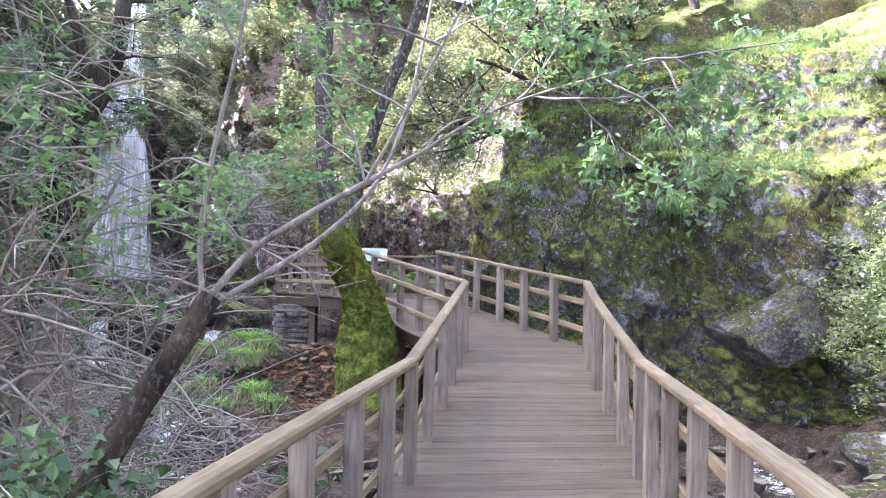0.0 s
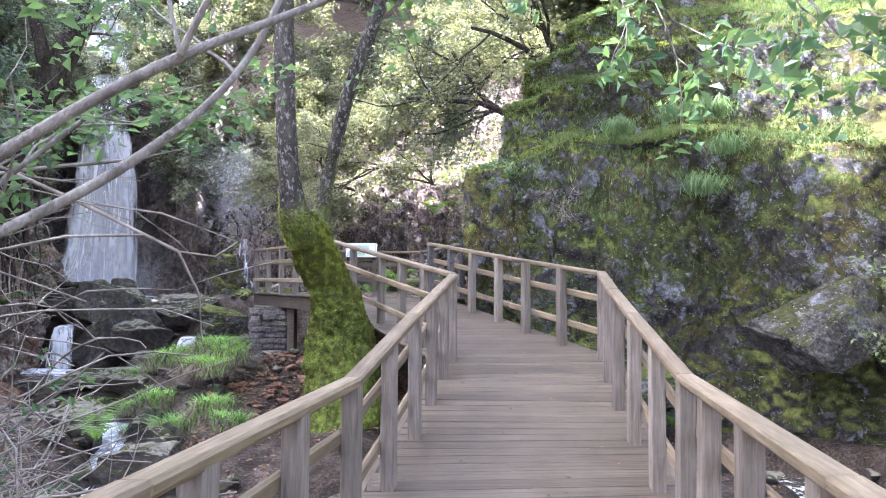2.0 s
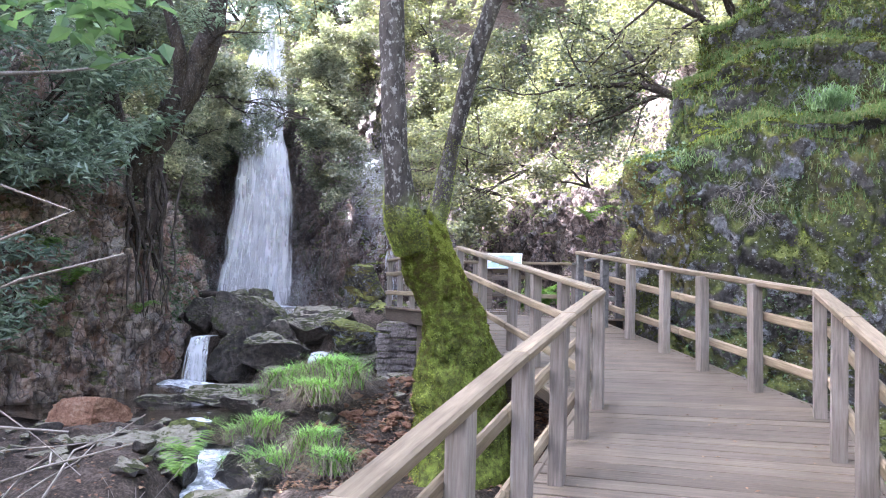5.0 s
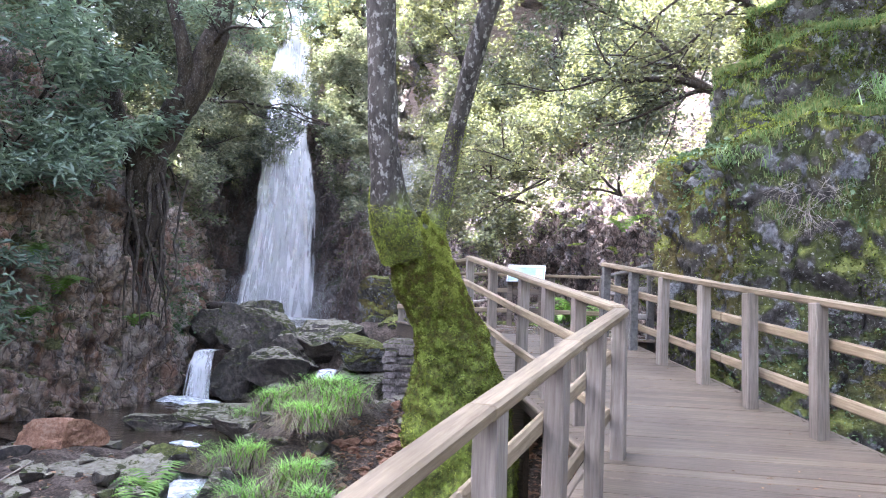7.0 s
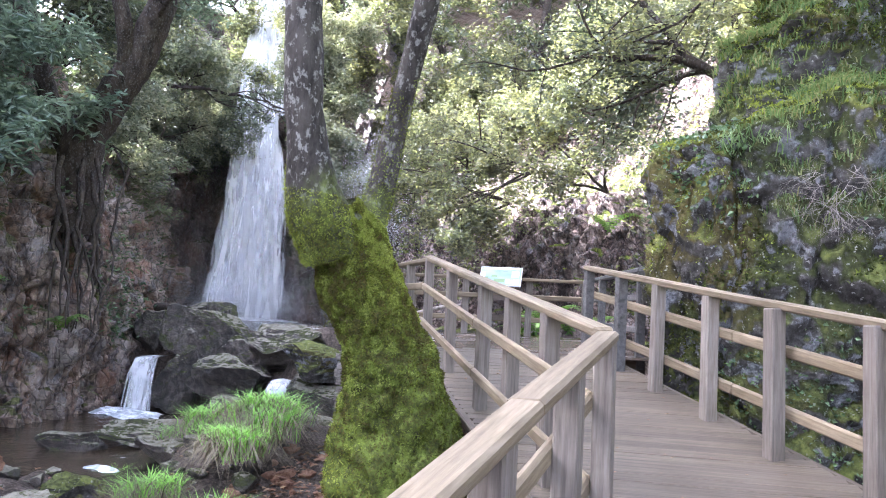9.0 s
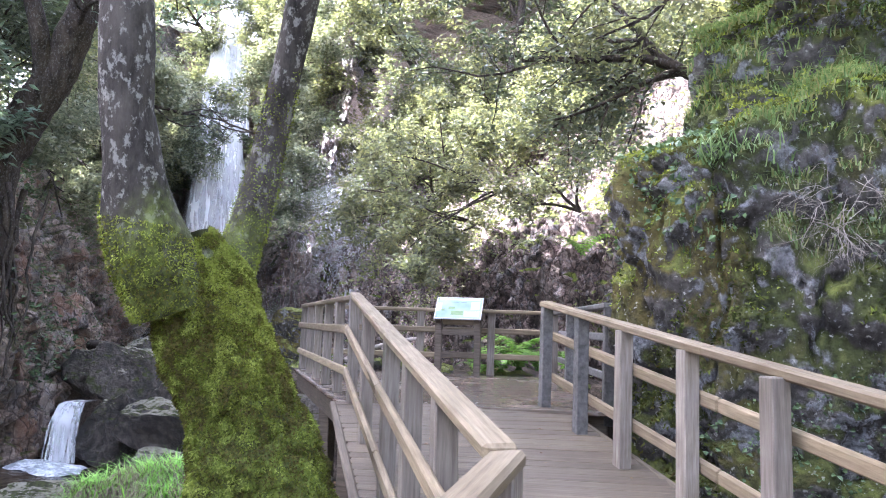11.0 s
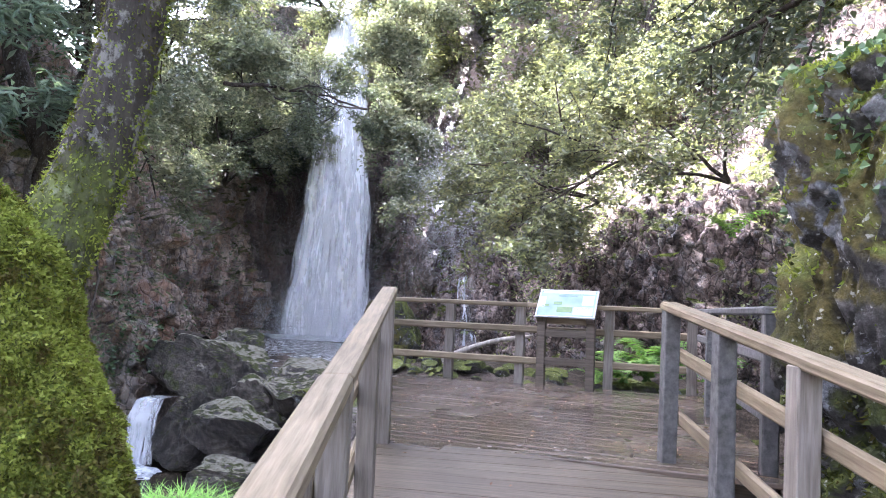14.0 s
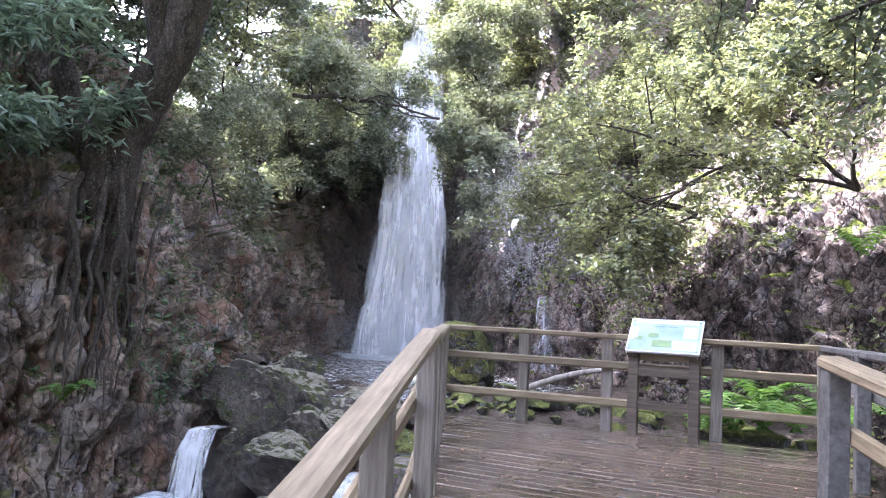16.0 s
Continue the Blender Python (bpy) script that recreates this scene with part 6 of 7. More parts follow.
for k, b in enumerate([(-14.6, 27.6, 5.6), (-14.9, 28.0, 7.6), (-15.3, 28.4, 9.6), (-13.6, 27.2, 4.4)]):
    shrub("shrub", b, (0.0, -0.8, 0.25), 2.0, 0.05, 1740 + k, 5000, 0.15, LEAF_GREY, BARK_DARK, "dark glossy-leaved shrub overhanging the rock wall", "shrub", G1, 4, 2, 3, 0.5, 0.34, 0.5, 0.0)
for k, (b, way, l) in enumerate([((-14.4, 24.6, 6.4), (-0.7, -0.3, 0.1), 1.7)]):
    shrub("leaning_bough", b, way, l, 0.04, 1750 + k, 500, 0.10, LEAF_GREY, BARK_DARK, "leafy bough hanging before the waterfall", "branch", "", 4, 2, 2, 0.3, 0.25, 0.4, -0.02)

# ---- ledges: grass, ivy, ferns ----
def blades(rng, pos, length, width, lean=0.5, droop=0.5):
    n = len(pos)
    a = rng.uniform(0, 2 * np.pi, n)
    out = np.stack([np.cos(a), np.sin(a), 0 * a], -1)
    side = np.stack([-np.sin(a), np.cos(a), 0 * a], -1)
    h = length * rng.uniform(0.5, 1.3, (n, 1))
    w = width * rng.uniform(0.7, 1.3, (n, 1))
    up = np.array([0, 0, 1.0])
    m = pos + (up * 0.75 + out * lean * 0.4 * rng.uniform(0.3, 1.4, (n, 1))) * h * 0.6
    t = m + (up * (0.6 - droop) + out * lean * rng.uniform(0.5, 1.5, (n, 1))) * h * 0.6
    v = np.stack([pos - side * w, pos + side * w, m + side * w * 0.7, m - side * w * 0.7, t], 1).reshape(-1, 3)
    i = np.arange(n)[:, None] * 5
    f = np.concatenate([i + [0, 1, 2], i + [0, 2, 3], i + [3, 2, 4]], 0)
    return v, f

def surface_points(pts, rng, count, want):
    """Random points on a sheet where want(normal z, positions) holds."""
    nu, nv, _ = pts.shape
    i, j = rng.integers(0, nu - 1, count), rng.integers(0, nv - 1, count)
    a, b, c = pts[i, j], pts[i + 1, j], pts[i, j + 1]
    n = unit(np.cross(c - a, b - a))
    p = a + (b - a) * rng.random((count, 1)) + (c - a) * rng.random((count, 1))
    keep = want(n[:, 2], p)
    return p[keep], n[keep]

gr = np.random.default_rng(19)
p, n = surface_points(right_pts, gr, 520000, lambda nz, q: (nz > 0.3) & (q[:, 2] > 1.3) & (q[:, 2] < 8) & (q[:, 1] < 18) & (q[:, 0] < 9) & (q[:, 1] > 8) & (fbm(q * 0.9, 3, 90) > -0.15))
p = p[gr.permutation(len(p))[:100000]]
v, f = blades(gr, p, 0.15, 0.007, 0.9, 0.6)
tagged(new("ledge_grass", raw_mesh("ledge_grass", v, f, GRASS, False)), "fresh green grass along the rock ledges", "grass", kind="stuff")
p, n = surface_points(right_pts, gr, 420000, lambda nz, q: (q[:, 2] > -0.8) & (q[:, 2] < 5.5) & (q[:, 1] < 18) & (q[:, 1] > 9) & (fbm(q * 1.1, 4, 95) + 0.55 * nz > 0.2))
m_ = len(p)
d = unit(n + gr.normal(0, 0.6, (m_, 3)) + np.array([0, 0, -0.3]))
side = unit(np.cross(d, gr.normal(0, 1, (m_, 3))))
l_ = 0.04 * gr.uniform(0.5, 1.5, (m_, 1))
tagged(new("ledge_moss", raw_mesh("ledge_moss", np.stack([p - side * 0.014, p + side * 0.014, p + d * l_], 1).reshape(-1, 3), np.arange(3 * m_).reshape(-1, 3), LEDGE_MOSS, False)), "olive-green moss clinging to the cliff", "moss", kind="stuff")
p, n = surface_points(right_pts, gr, 500000, lambda nz, q: (q[:, 2] > 0.9) & (q[:, 2] < 6.5) & (q[:, 1] < 18) & (q[:, 1] > 8) & (nz > 0.3) & (fbm(q * 1.7, 4, 97) + 0.4 * nz > 0.3))
p, n = p[:140000], n[:140000]
d = unit(n + gr.normal(0, 0.7, n.shape))
side = unit(np.cross(d, gr.normal(0, 1, n.shape)))
l_ = 0.03 * gr.uniform(0.5, 1.5, (len(p), 1))
tagged(new("cushion_moss", raw_mesh("cushion_moss", np.stack([p - side * 0.012, p + side * 0.012, p + d * l_], 1).reshape(-1, 3), np.arange(3 * len(p)).reshape(-1, 3), MOSS_LIME, False)), "bright yellow-green moss cushions on the ledges", "moss", kind="stuff")
p, n = surface_points(right_pts, gr, 60000, lambda nz, q: (q[:, 2] > 1.3) & (q[:, 2] < 2.4) & (q[:, 0] < 1.6) & (q[:, 0] > -0.9) & (q[:, 1] < 15) & (fbm(q * 1.4, 3, 99) > 0.12))
tagged(new("ivy", leaves("ivy", gr, p[:4500] + n[:4500] * gr.uniform(0.0, 0.07, (len(p[:4500]), 1)), 0.06, LEAF_IVY, aspect=0.9, up=0.2)), "ivy trailing from the mossy ledge", "ivy", kind="stuff")
p, n = surface_points(right_pts, gr, 60000, lambda nz, q: (q[:, 2] > -1.6) & (q[:, 2] < 1.2) & (q[:, 1] < 15) & (fbm(q * 1.0, 3, 103) > 0.35))
tagged(new("ivy", leaves("ivy", gr, p[:3500] + n[:3500] * 0.04, 0.045, LEAF_IVY, aspect=0.8, up=0.2)), "small-leaved creepers on the dark lower cliff", "ivy", kind="stuff")
for sheet, nm, lab, cnt, leaf, thr in ((left_pts, "cliff_plants", "small green plants rooted in wet cracks", 15000, LEAF_IVY, 0.25), (back_pts, "bank_plants", "leafy undergrowth on the rocky bank", 13000, LEAF_BRIGHT, 0.22), (fall_pts, "wall_plants", "small plants on the dark wall", 6000, LEAF_LAUREL, 0.2)):
    p, n = surface_points(sheet, gr, 200000, lambda nz, q, thr=thr: (q[:, 2] > -0.6) & (q[:, 2] < 16) & (q[:, 1] < 34) & (q[:, 1] > 4) & (fbm(q * 0.8, 4, 120) + 0.3 * nz > thr))
    k = gr.permutation(len(p))[:cnt]
    tagged(new(nm, leaves(nm, gr, p[k] + n[k] * gr.uniform(0.02, 0.25, (len(k), 1)), 0.11, leaf, aspect=0.5, up=0.4)), lab, "plants", kind="stuff")

def fern(at, size, seed, fronds=9, facing=None, mat=None, label="bright green fern growing from the bank", group=""):
    """An arching rosette of fronds with paired leaflets."""
    r = np.random.default_rng(seed)
    ob = thing("fern", label, "fern", at, group)
    for k in range(fronds):
        a = r.uniform(0, 2 * np.pi) if facing is None else facing + r.normal(0, 0.8)
        out, up = np.array([math.cos(a), math.sin(a), 0]), np.array([0, 0, 1.0])
        s = np.linspace(0, 1, 15)[:, None]
        L = size * r.uniform(0.7, 1.15)
        c = np.array(at) + out * s * L * 0.85 + up * (s * 1.35 - s ** 2 * 1.05) * L
        side = np.array([-out[1], out[0], 0])
        w = (np.sin(np.pi * np.clip(s * 0.9 + 0.1, 0, 1)) * 0.24 * L)
        vs, fs = [], []
        for sgn in (-1, 1):
            for q in range(14):
                b0, b1 = c[q], c[q] + (c[q + 1] - c[q]) * 0.75
                tip = c[q] + side * sgn * w[q] + out * 0.05 * L - up * 0.03 * L
                o = len(vs)
                vs += [b0, b1, tip]
                fs.append((o, o + 1, o + 2) if sgn > 0 else (o, o + 2, o + 1))
        part("frond", raw_mesh("frond", np.array(vs), np.array(fs), mat or FERN, False), ob)
    return ob

G4 = "ferns on banks and cliffs"
for k, (at, size, lab) in enumerate([((-3.1, 20.75, 2.15), 0.75, "dark fern on the shady rock"), ((-3.95, 18.85, 0.0), 0.75, ""), ((-3.6, 18.8, 0.05), 0.8, ""), ((-3.3, 18.95, 0.05), 0.8, ""), ((-3.75, 19.2, 0.25), 0.8, ""), ((-4.3, 18.8, -0.1), 0.6, ""), ((-2.9, 19.0, 0.1), 0.7, ""), ((-7.5, 18.9, -0.35), 0.55, ""),
                                     ((-11.25, 14.3, -0.3), 0.6, "drooping fern on the wet cliff"), ((-11.2, 12.6, 0.3), 0.7, "drooping fern on the wet cliff"), ((-11.1, 11.9, -0.2), 0.65, "drooping fern on the wet cliff"), ((-11.2, 12.0, 0.9), 0.6, "drooping fern on the wet cliff"),
                                     ((-5.2, 9.7, -1.8), 0.6, "fern beside the rapids"), ((-4.9, 9.2, -1.85), 0.5, "fern beside the rapids"), ((2.7, 12.5, -1.9), 0.45, "fern at the foot of the mossy cliff"), ((-0.3, 4.9, -1.9), 0.4, "fern below the railing")]):
    fern(at, size, 60 + k, 10, 0.0 if at[0] < -11 else None, None, lab or "sunlit fern behind the platform railing", G4)

# sedge tufts by the stream
G5 = "sedge tufts on the stream bank"
def sedge(x, y, size, seed):
    r = np.random.default_rng(seed)
    z = float(ground_height(np.array([x]), np.array([y]))[0])
    ob = thing("sedge_tuft", "bright green sedge tuft over a skirt of dead straw", "sedge", (x, y, z), G5)
    pos = np.array([x, y, z + 0.14]) + r.normal(0, 0.10 * size, (420, 3)) * (1, 1, 0.15)
    v, f = blades(r, pos, 0.36 * size, 0.008, 0.9, 0.3)
    part("blade_mass", raw_mesh("blade_mass", v, f, SEDGE, False), ob, "bright green blades")
    pos = np.array([x, y, z + 0.12]) + r.normal(0, 0.11 * size, (420, 3)) * (1, 1, 0.12)
    v, f = blades(r, pos, 0.42 * size, 0.006, 1.5, 1.5)
    part("straw", raw_mesh("straw", v, f, STRAW, False), ob, "drooping dead straw")
for k, (x, y, s) in enumerate([(-6.7, 13.5, 1.2), (-6.1, 13.3, 1.2), (-5.4, 13.0, 1.3), (-4.9, 12.6, 1.3), (-6.1, 11.7, 1.0), (-4.6, 10.5, 1.3), (-7.6, 12.7, 0.8), (-5.1, 12.0, 1.0), (-4.2, 10.9, 1.1), (-7.9, 14.0, 0.7), (-6.2, 12.8, 1.1), (-5.6, 13.4, 1.1), (-5.1, 12.95, 1.2), (-5.5, 11.45, 1.1), (-4.85, 11.96, 1.2), (-7.1, 13.3, 1.0), (-9.2, 11.2, 0.6), (-5.5, 10.9, 0.8), (-3.6, 10.4, 1.0)]):
    sedge(x, y, s, 200 + k)

# dry bush and hanging grass on the mossy face
dr = np.random.default_rng(91)
dry = thing("dry_bush", "grey dead twiggy bush clinging to the mossy cliff", "bush", (1.0, 12.95, 1.6))
dl_ = []
for k in range(26):
    grow(dr, (1.0 + dr.normal(0, 0.12), 13.0, 1.7 + dr.normal(0, 0.12)), (dr.normal(0, 0.6), -0.7, dr.uniform(-1.0, 0.3)), dr.uniform(0.25, 0.55), 0.0032, 2, 4, 0.35, -0.06, 6, dl_, [])
part("branching", tubes("branching", dl_, TWIG, 3), dry, "fine grey dead twigs", kind="stuff")
for k, (x, y, z, s) in enumerate([(3.2, 13.0, 1.75, 1.3), (2.8, 12.95, 2.95, 1.0), (3.4, 13.0, 3.0, 1.1), (3.6, 12.95, 2.4, 1.0), (0.3, 13.0, 2.1, 0.7), (1.9, 12.9, 2.75, 0.9)]):
    r = np.random.default_rng(940 + k)
    ob = thing("hanging_grass", "pale green tuft of grass drooping from the cliff", "grass", (x, y, z), "grass tufts on the cliff")
    v, f = blades(r, np.array([x, y, z]) + r.normal(0, 0.09, (260, 3)) * (1.4, 0.5, 0.5), 0.42 * s, 0.006, 1.1, 1.3)
    part("blade_mass", raw_mesh("blade_mass", v, f, HANG_GRASS, False), ob, "long drooping blades")

# leaf litter
lr = np.random.default_rng(31)
x, y = lr.uniform(-4.6, -1.0, 4500), lr.uniform(9.8, 16.0, 4500)
tagged(new("leaf_litter", leaves("leaf_litter", lr, np.stack([x, y, ground_height(x, y) + 0.03], -1), 0.09, LITTER, aspect=0.6, up=0.85, droop=0.0, spread=0.1)), "reddish fallen leaves under the platform", "leaves", kind="stuff")
x, y = lr.uniform(-9, 7, 5000), lr.uniform(1, 16, 5000)
tagged(new("leaf_litter", leaves("leaf_litter", lr, np.stack([x, y, ground_height(x, y) + 0.03], -1), 0.08, LITTER, aspect=0.6, up=0.85, droop=0.0, spread=0.1)), "scattered brown fallen leaves on the bank", "leaves", kind="stuff")

# specks of fallen leaves on the planks
vs = []
for _ in range(150):
    k = int(lr.integers(2, len(LEFT) - 1))
    a = Vector(LEFT[k]).lerp(Vector(LEFT[k + 1]), lr.random())
    f_ = lr.random()
    b = Vector(RIGHT[k]).lerp(Vector(RIGHT[k + 1]), f_)
    a = Vector(LEFT[k]).lerp(Vector(LEFT[k + 1]), f_)
    vs.append(a.lerp(b, lr.uniform(0.03, 0.97)))
for _ in range(190):
    q = Vector(P0).lerp(Vector(QC), lr.random()).lerp(Vector(S0).lerp(Vector(Q5), lr.random()), lr.random())
    vs.append(q)
pos = np.array([v[:] for v in vs]) + (0, 0, 0.008)
tagged(new("fallen_leaves", leaves("fallen_leaves", lr, pos, 0.035, LITTER, aspect=0.5, up=0.95, droop=0.0, spread=0.04)), "small brown leaves fallen on the deck planks", "leaves", kind="stuff")

# ---- tangle beside the start of the boardwalk ----
nr = np.random.default_rng(15)
NEAR = np.array((2.01, -1.6, 0.42))
near_tree = thing("leaning_tree", "leaning grey tree with long limbs arching over the boardwalk", "tree", (-0.9, 1.65, -1.9))
for nm, pts, rad in (("trunk", [(-1.35, 1.45, -2.6), (-0.8, 1.72, -1.3), (-0.55, 1.85, -0.6), (-0.36, 1.95, -0.22), (-0.22, 2.08, 0.08), (-0.13, 2.18, 0.3)], [0.11, 0.095, 0.08, 0.07, 0.064, 0.058]),
                     ("limb", [(-0.15, 2.17, 0.27), (0.05, 2.24, 0.55), (0.35, 2.33, 0.76), (0.66, 2.43, 0.95), (0.92, 2.75, 1.18), (1.19, 3.1, 1.46), (1.5, 3.2, 1.6), (1.95, 3.2, 1.72), (2.4, 3.1, 1.8)], [0.042, 0.036, 0.032, 0.028, 0.024, 0.02, 0.016, 0.011, 0.005]),
                     ("limb", [(-0.14, 2.17, 0.24), (0.1, 2.35, 0.42), (0.35, 2.6, 0.64), (0.6, 2.9, 1.0), (0.72, 3.1, 1.5), (0.8, 3.3, 2.2), (0.85, 3.5, 3.0)], [0.036, 0.03, 0.028, 0.025, 0.022, 0.017, 0.008]),
                     ("limb", [(-0.16, 2.15, 0.22), (-0.2, 2.15, 0.6), (-0.1, 2.1, 1.1), (0.08, 2.05, 1.7), (0.2, 2.0, 2.4)], [0.036, 0.03, 0.026, 0.02, 0.01]),
                     ("limb", [(0.66, 2.43, 0.95), (0.85, 2.4, 1.25), (1.1, 2.4, 1.7), (1.4, 2.4, 2.3)], [0.022, 0.018, 0.014, 0.007])):
    pts = [tuple(NEAR + (np.array(q) - NEAR) * 0.92) for q in pts]
    rad = [0.5 * q for q in rad] if nm == "limb" else rad
    me, _, _ = limb_mesh(nm, pts, rad, BARK_DARK if nm == "trunk" else BARK_GREY, 12, 50, 0.1, 11)
    part(nm, me, near_tree, "dark mossy leaning trunk" if nm == "trunk" else "long pale grey limb")
ln, tp_ = [], []
for b, way, l in (((1.19, 3.1, 1.46), (0.7, -0.3, 0.35), 0.8), ((1.5, 3.2, 1.6), (0.8, -0.5, -0.05), 0.9), ((1.95, 3.2, 1.7), (0.6, -0.5, -0.6), 0.9), ((2.3, 3.1, 1.78), (0.3, -0.5, -0.8), 0.8), ((2.1, 3.15, 1.75), (0.8, -0.2, 0.15), 0.9), ((2.35, 3.1, 1.8), (0.6, 0.3, -0.3), 0.8), ((1.7, 3.2, 1.65), (0.5, 0.3, -0.4), 0.8),
                  ((0.66, 2.43, 0.95), (-0.1, -0.2, 0.8), 0.7), ((0.72, 3.1, 1.5), (-0.6, -0.2, 0.5), 0.8), ((0.8, 3.3, 2.0), (0.6, -0.2, 0.3), 0.9), ((0.08, 2.05, 1.6), (-0.5, 0.1, 0.5), 0.8), ((-0.1, 2.1, 1.0), (-0.6, 0.2, 0.3), 0.8),
                  ((1.1, 2.4, 1.7), (-0.4, 0.2, 0.4), 0.7), ((1.35, 2.4, 2.1), (0.8, 0.2, 0.1), 0.9), ((0.05, 2.24, 0.55), (-0.2, -0.3, 0.5), 0.5), ((0.92, 2.75, 1.18), (0.1, 0.6, 0.5), 0.7), ((1.4, 3.15, 1.55), (0.2, 0.6, 0.5), 0.8), ((0.6, 2.9, 1.0), (-0.5, 0.5, 0.6), 0.8)):
    grow(nr, NEAR + (np.array(b) - NEAR) * 0.92, way, l, 0.009, 2, 3, 0.25, -0.01, 6, ln, tp_)
part("branching", tubes("branching", ln, BARK_GREY, 4), near_tree, "thin grey twigs", kind="stuff")
part("foliage", leaves("foliage", nr, around(nr, [q for q in tp_ if q[0] > 1.25], 1500, 0.08), 0.062, LEAF_NEAR, aspect=0.6, droop=0.5), near_tree, "fresh hanging light-green leaves", kind="stuff")
part("foliage", leaves("foliage", nr, around(nr, [q for q in tp_ if q[0] <= 1.25], 750, 0.08), 0.06, LEAF_NEAR, aspect=0.7, droop=0.2), near_tree, "scattered green leaves", kind="stuff")
# more slim saplings behind
G6 = "slim saplings in the thicket"
for k, (b, way, l, cnt) in enumerate([((-1.5, 2.2, -1.9), (0.0, 0.0, 1), 3.8, 330), ((-2.1, 2.9, -1.9), (0.08, -0.05, 1), 4.2, 420), ((-1.25, 2.7, -2.0), (0.03, -0.08, 1), 3.6, 280), ((-2.5, 2.4, -1.8), (0.05, 0.1, 1), 4.2, 420), ((-3.0, 3.5, -1.8), (0.05, 0.0, 1), 4.6, 500), ((-3.6, 2.4, -1.8), (0.0, 0.0, 1), 4.6, 500)]):
    shrub("sapling", b, way, l, 0.036, 1100 + k, cnt, 0.065, LEAF_NEAR, BARK_GREY, "slim grey sapling with sparse fresh leaves", "sapling", G6, 5, 2, 1, 0.1, 0.12, 0.62, 0.02, reach=0.55)

def thicket(name, xs, ys, zs, count, seed, label, length=(0.5, 1.6), rad=0.006, up=0.4):
    r = np.random.default_rng(seed)
    ls = []
    for _ in range(count):
        p = np.array([r.uniform(*xs), r.uniform(*ys), r.uniform(*zs)])
        d = unit(r.normal(0, 1, 3) * (1, 1, 0.6) + (0, 0, up))
        n = r.uniform(*length)
        pts = [p.copy()]
        for s in range(6):
            d = unit(d + r.normal(0, 0.2, 3) + np.array([0, 0, -0.10]))
            p = p + d * n / 6
            pts.append(p.copy())
        ls.append((np.array(pts), np.linspace(1, 0.4, 7) * rad * r.uniform(0.5, 1.8)))
    return tagged(new(name, tubes(name, ls, TWIG, 4)), label, "brushwood", kind="stuff")
thicket("brushwood", (-2.0, -0.2), (1.0, 2.9), (-2.0, -0.5), 1000, 3, "tangle of dry grey twigs beside the boardwalk", (0.4, 1.2), 0.0045)
thicket("brushwood", (-3.6, -1.0), (1.8, 4.2), (-1.9, 0.2), 800, 4, "tangle of dry grey twigs in the thicket", (0.5, 1.5), 0.005)
thicket("brushwood", (-3.4, -0.9), (1.6, 2.9), (0.0, 2.2), 320, 5, "thin dry twigs hanging in the thicket", (0.5, 1.6), 0.005, 0.0)
thicket("brushwood", (-3.6, -2.6), (4.6, 6.0), (-2.0, -1.3), 110, 7, "dry sticks over the stream", (0.8, 1.8), 0.008, 0.3)
thicket("brushwood", (-2.4, -0.7), (0.6, 2.2), (-1.6, 0.4), 330, 9, "long pale arching canes beside the boardwalk", (0.8, 1.6), 0.0075, 0.2)
# leafy bough and dry branch reaching over the stream beside the railing
over = thing("overhanging_bough", "grey bough with pale fresh leaves over the stream", "branch", (-2.2, 3.2, 0.5))
for pts, rad in (([(-3.0, 2.9, 0.2), (-2.2, 3.2, 0.55), (-1.3, 3.6, 0.86), (-0.68, 3.97, 0.96), (-0.73, 4.34, 1.07), (-0.5, 4.5, 1.15)], [0.03, 0.026, 0.02, 0.014, 0.009, 0.004]),
                 ([(-2.2, 3.2, 0.55), (-1.5, 3.45, 1.05), (-0.86, 3.75, 1.12), (-0.28, 3.7, 1.09), (0.1, 3.8, 1.2)], [0.018, 0.014, 0.01, 0.007, 0.003]),
                 ([(-1.3, 3.6, 0.86), (-0.9, 4.0, 1.25), (-0.5, 4.3, 1.45), (-0.1, 4.5, 1.6)], [0.013, 0.01, 0.007, 0.003])):
    me, _, _ = limb_mesh("limb", pts, [0.55 * q for q in rad], BARK_GREY, 8, 40, 0.12, 31)
    part("limb", me, over, "thin pale grey limb")
part("foliage", leaves("foliage", nr, around(nr, [(-0.44, 4.25, 1.2), (-0.28, 3.7, 1.1), (-0.86, 3.8, 1.16), (-0.6, 4.2, 1.3), (-0.15, 4.4, 1.5), (-0.9, 4.1, 1.32), (-1.2, 3.7, 1.1), (0.0, 3.8, 1.18)], 260, 0.2), 0.085, LEAF_NEAR, aspect=0.62, up=0.5, droop=0.25), over, "pale fresh leaves", kind="stuff")
snag = thing("dry_branch", "bare pale branch hanging beside the railing", "branch", (-1.4, 3.0, 1.1))
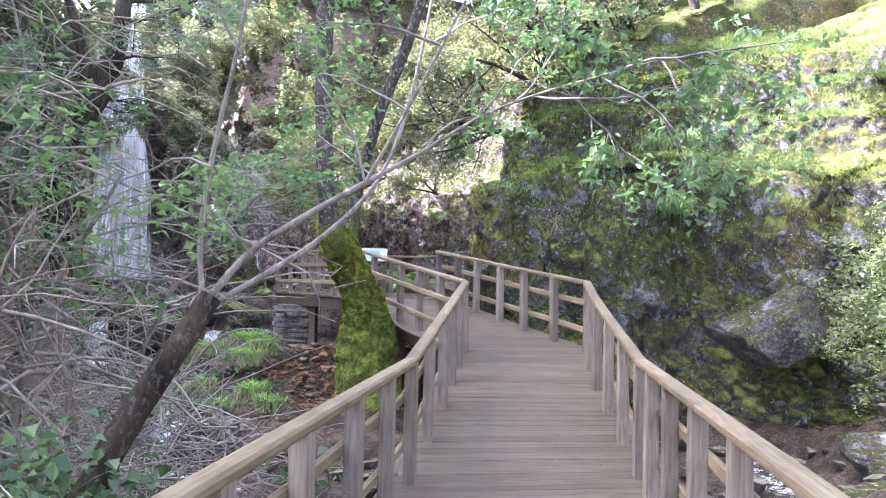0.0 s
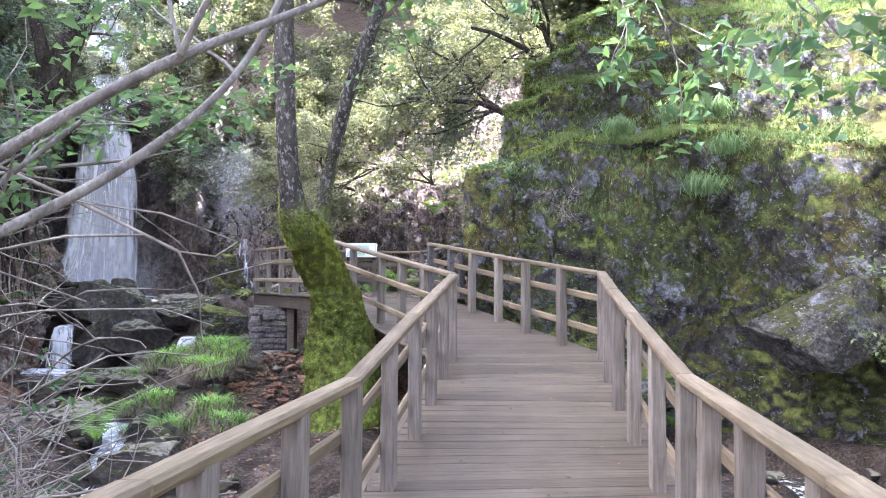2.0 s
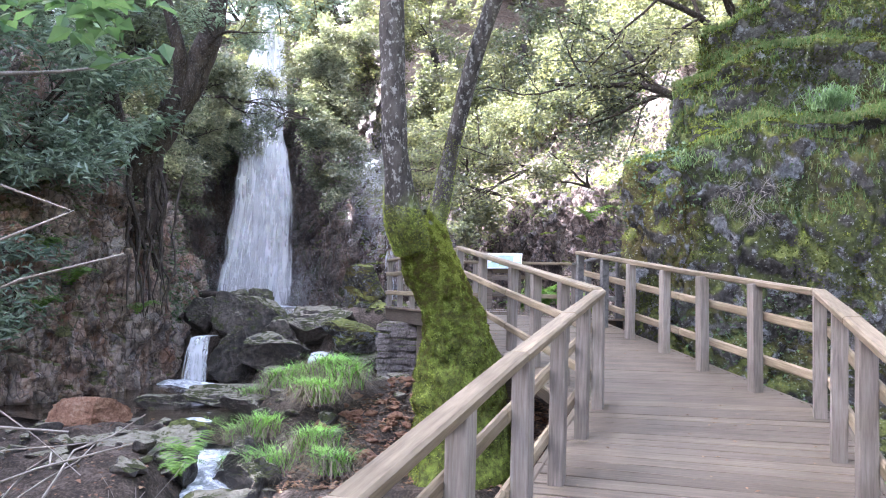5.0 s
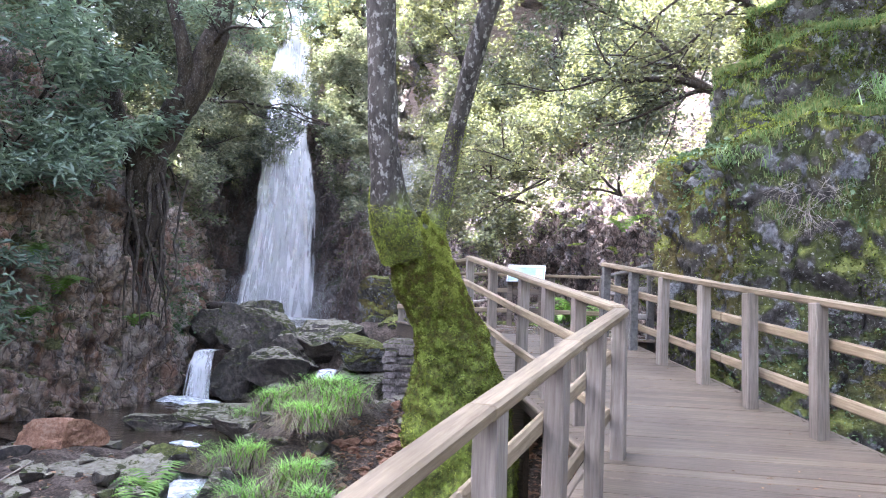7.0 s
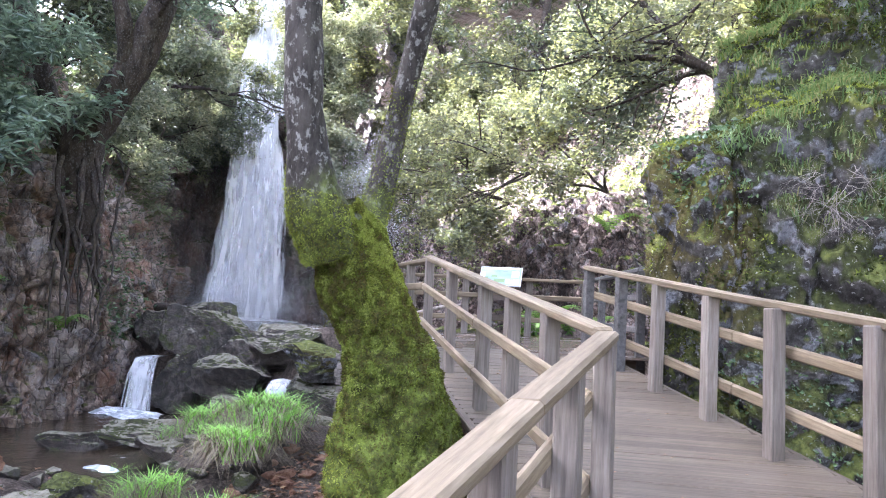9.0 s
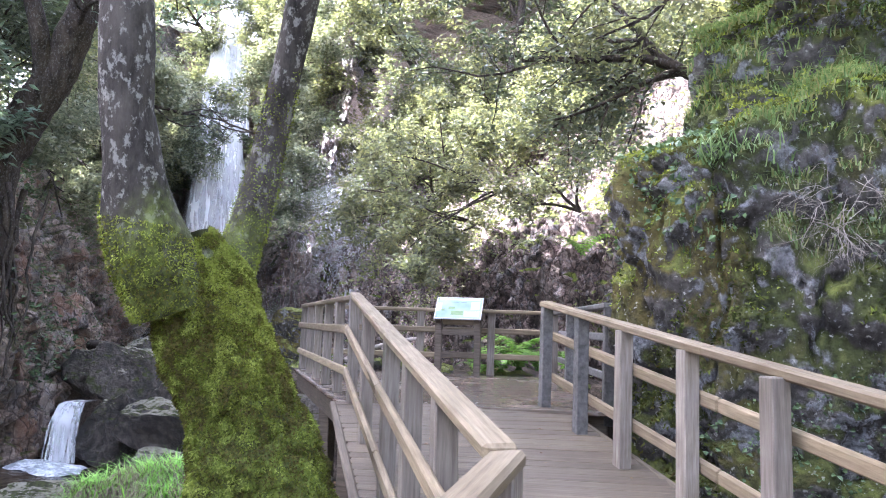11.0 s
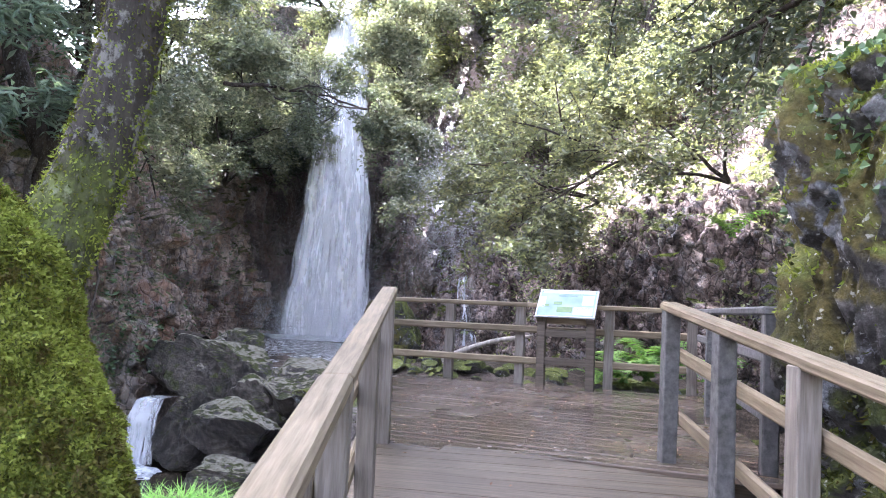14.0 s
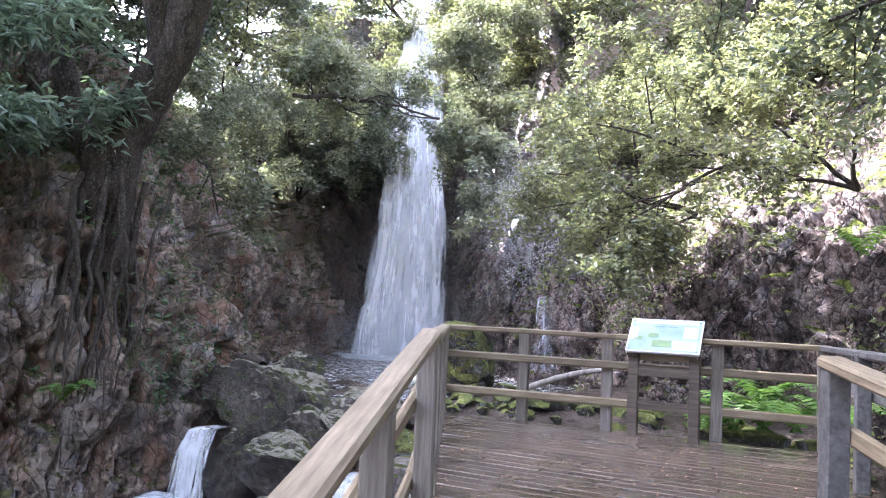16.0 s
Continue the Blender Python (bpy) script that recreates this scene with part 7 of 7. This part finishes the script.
sl = [(np.array(p_), np.array(q_)) for p_, q_ in (([(-2.0, 2.7, 1.35), (-1.2, 3.0, 1.0), (-0.5, 3.3, 0.66), (-0.1, 3.48, 0.44), (-0.06, 3.6, 0.24), (-0.1, 3.7, 0.0)], [0.014, 0.012, 0.01, 0.008, 0.006, 0.003]),
      ([(-0.5, 3.3, 0.66), (-0.2, 3.5, 0.62), (0.05, 3.75, 0.5)], [0.006, 0.005, 0.002]), ([(-0.1, 3.48, 0.44), (0.02, 3.6, 0.42), (0.06, 3.75, 0.5)], [0.005, 0.004, 0.002]),
      ([(-2.2, 3.0, 0.6), (-1.2, 3.3, 0.42), (-0.6, 3.5, 0.2)], [0.01, 0.008, 0.004]), ([(-2.4, 3.1, 0.1), (-1.5, 3.5, 0.05), (-0.9, 3.8, -0.15)], [0.011, 0.009, 0.004]))]
for b_, w_, l_ in (((-1.2, 3.0, 1.0), (0.6, 0.5, 0.2), 0.8), ((-0.9, 3.15, 0.85), (0.7, 0.5, -0.4), 0.7), ((-1.5, 3.4, 0.4), (0.7, 0.4, 0.3), 0.9), ((-1.6, 3.4, 0.05), (0.8, 0.4, 0.15), 0.9)):
    grow(nr, b_, w_, l_, 0.006, 1, 3, 0.25, 0.0, 6, sl, [])
part("branching", tubes("branching", sl, TWIG, 6), snag, "bare pale twigs", kind="stuff")
dead = thing("dead_branch", "pale dead branch lying over the stream bank", "branch", (-2.2, 4.6, -1.6))
dl = []
for b, way, l in (((-2.9, 5.2, -1.75), (0.8, 0.75, 0.2), 2.0), ((-2.5, 3.9, -0.6), (0.8, 0.2, 0.2), 1.1), ((-2.3, 3.3, 0.0), (0.8, 0.2, -0.05), 0.9)):
    grow(nr, b, way, l, 0.02, 2, 3, 0.2, 0.0, 7, dl, [])
part("branching", tubes("branching", dl, TWIG, 6), dead, "pale bare forked branches", kind="stuff")

G7 = "bramble clumps in the thicket"
for k, (x, y, z, c, s) in enumerate([(-0.16, 0.94, -0.25, 110, 0.22), (-0.06, 1.0, -0.42, 110, 0.22), (0.05, 1.15, -0.4, 90, 0.2), (-0.2, 0.85, -0.5, 110, 0.24), (-0.45, 1.25, -0.4, 120, 0.26), (-0.8, 1.3, -1.0, 200, 0.35), (-1.5, 1.7, -1.0, 200, 0.4), (0.42, 2.25, -0.35, 40, 0.16), (-0.5, 2.4, -1.2, 90, 0.26), (-2.2, 2.6, -1.0, 200, 0.45), (-2.6, 5.6, -1.7, 160, 0.35), (-0.1, 5.0, -1.8, 90, 0.28), (-3.4, 5.6, -1.6, 160, 0.4)]):
    r = np.random.default_rng(1300 + k)
    ob = thing("bramble", "bramble clump with fresh lobed leaves", "bramble", (x, y, z - 0.4), G7)
    ls, ts = [], []
    for _ in range(5):
        grow(r, (x, y, z - 0.5), unit(r.normal(0, 0.6, 3) + (0, 0, 1)), 0.9 * s / 0.45, 0.006, 1, 3, 0.3, 0.0, 6, ls, ts)
    part("branching", tubes("branching", ls, TWIG, 4), ob, "thin arching stems", kind="stuff")
    part("foliage", leaves("foliage", r, around(r, ts, int(1.7 * c), 0.12), 0.075, LEAF_IVY if k % 3 else LEAF_NEAR, aspect=0.85, up=0.6), ob, "broad green leaves", kind="stuff")

# pale shrub on the gully side
shrub("pale_shrub", (7.4, 10.7, -0.9), (-0.55, 0.05, 0.6), 2.0, 0.05, 1401, 2600, 0.085, LEAF_PALE, BARK_GREY, "pale-leaved shrub with a grey trunk beside the gully", "shrub", "", 5, 2, 2, 0.3, 0.2, 0.5, 0.0)
shrub("pale_shrub", (7.5, 10.9, 0.0), (-0.6, 0.05, 0.5), 2.0, 0.05, 1402, 2600, 0.085, LEAF_PALE, BARK_GREY, "pale-leaved shrub leaning over mossy boulders", "shrub", "", 5, 2, 2, 0.3, 0.2, 0.5, 0.0)
# tall trees added beside the path, out of view, so their crowns shade the boardwalk
G8 = "shade trees along the path"
for k, (x, y, z, h) in enumerate([(-3.4, 0.0, -1.8, 9.0), (-2.8, -4.2, -2, 9.5)]):
    shrub("unseen_shade_tree", (x, y, z), (0.12, 0.0, 1), h, 0.16, 1500 + k, 17000, 0.18, LEAF_NEAR, BARK_DARK, "tall leafy tree added out of view to shade the path", "tree", G8, 6, 2, 1, 0.1, 0.6, 0.65, 0.05)
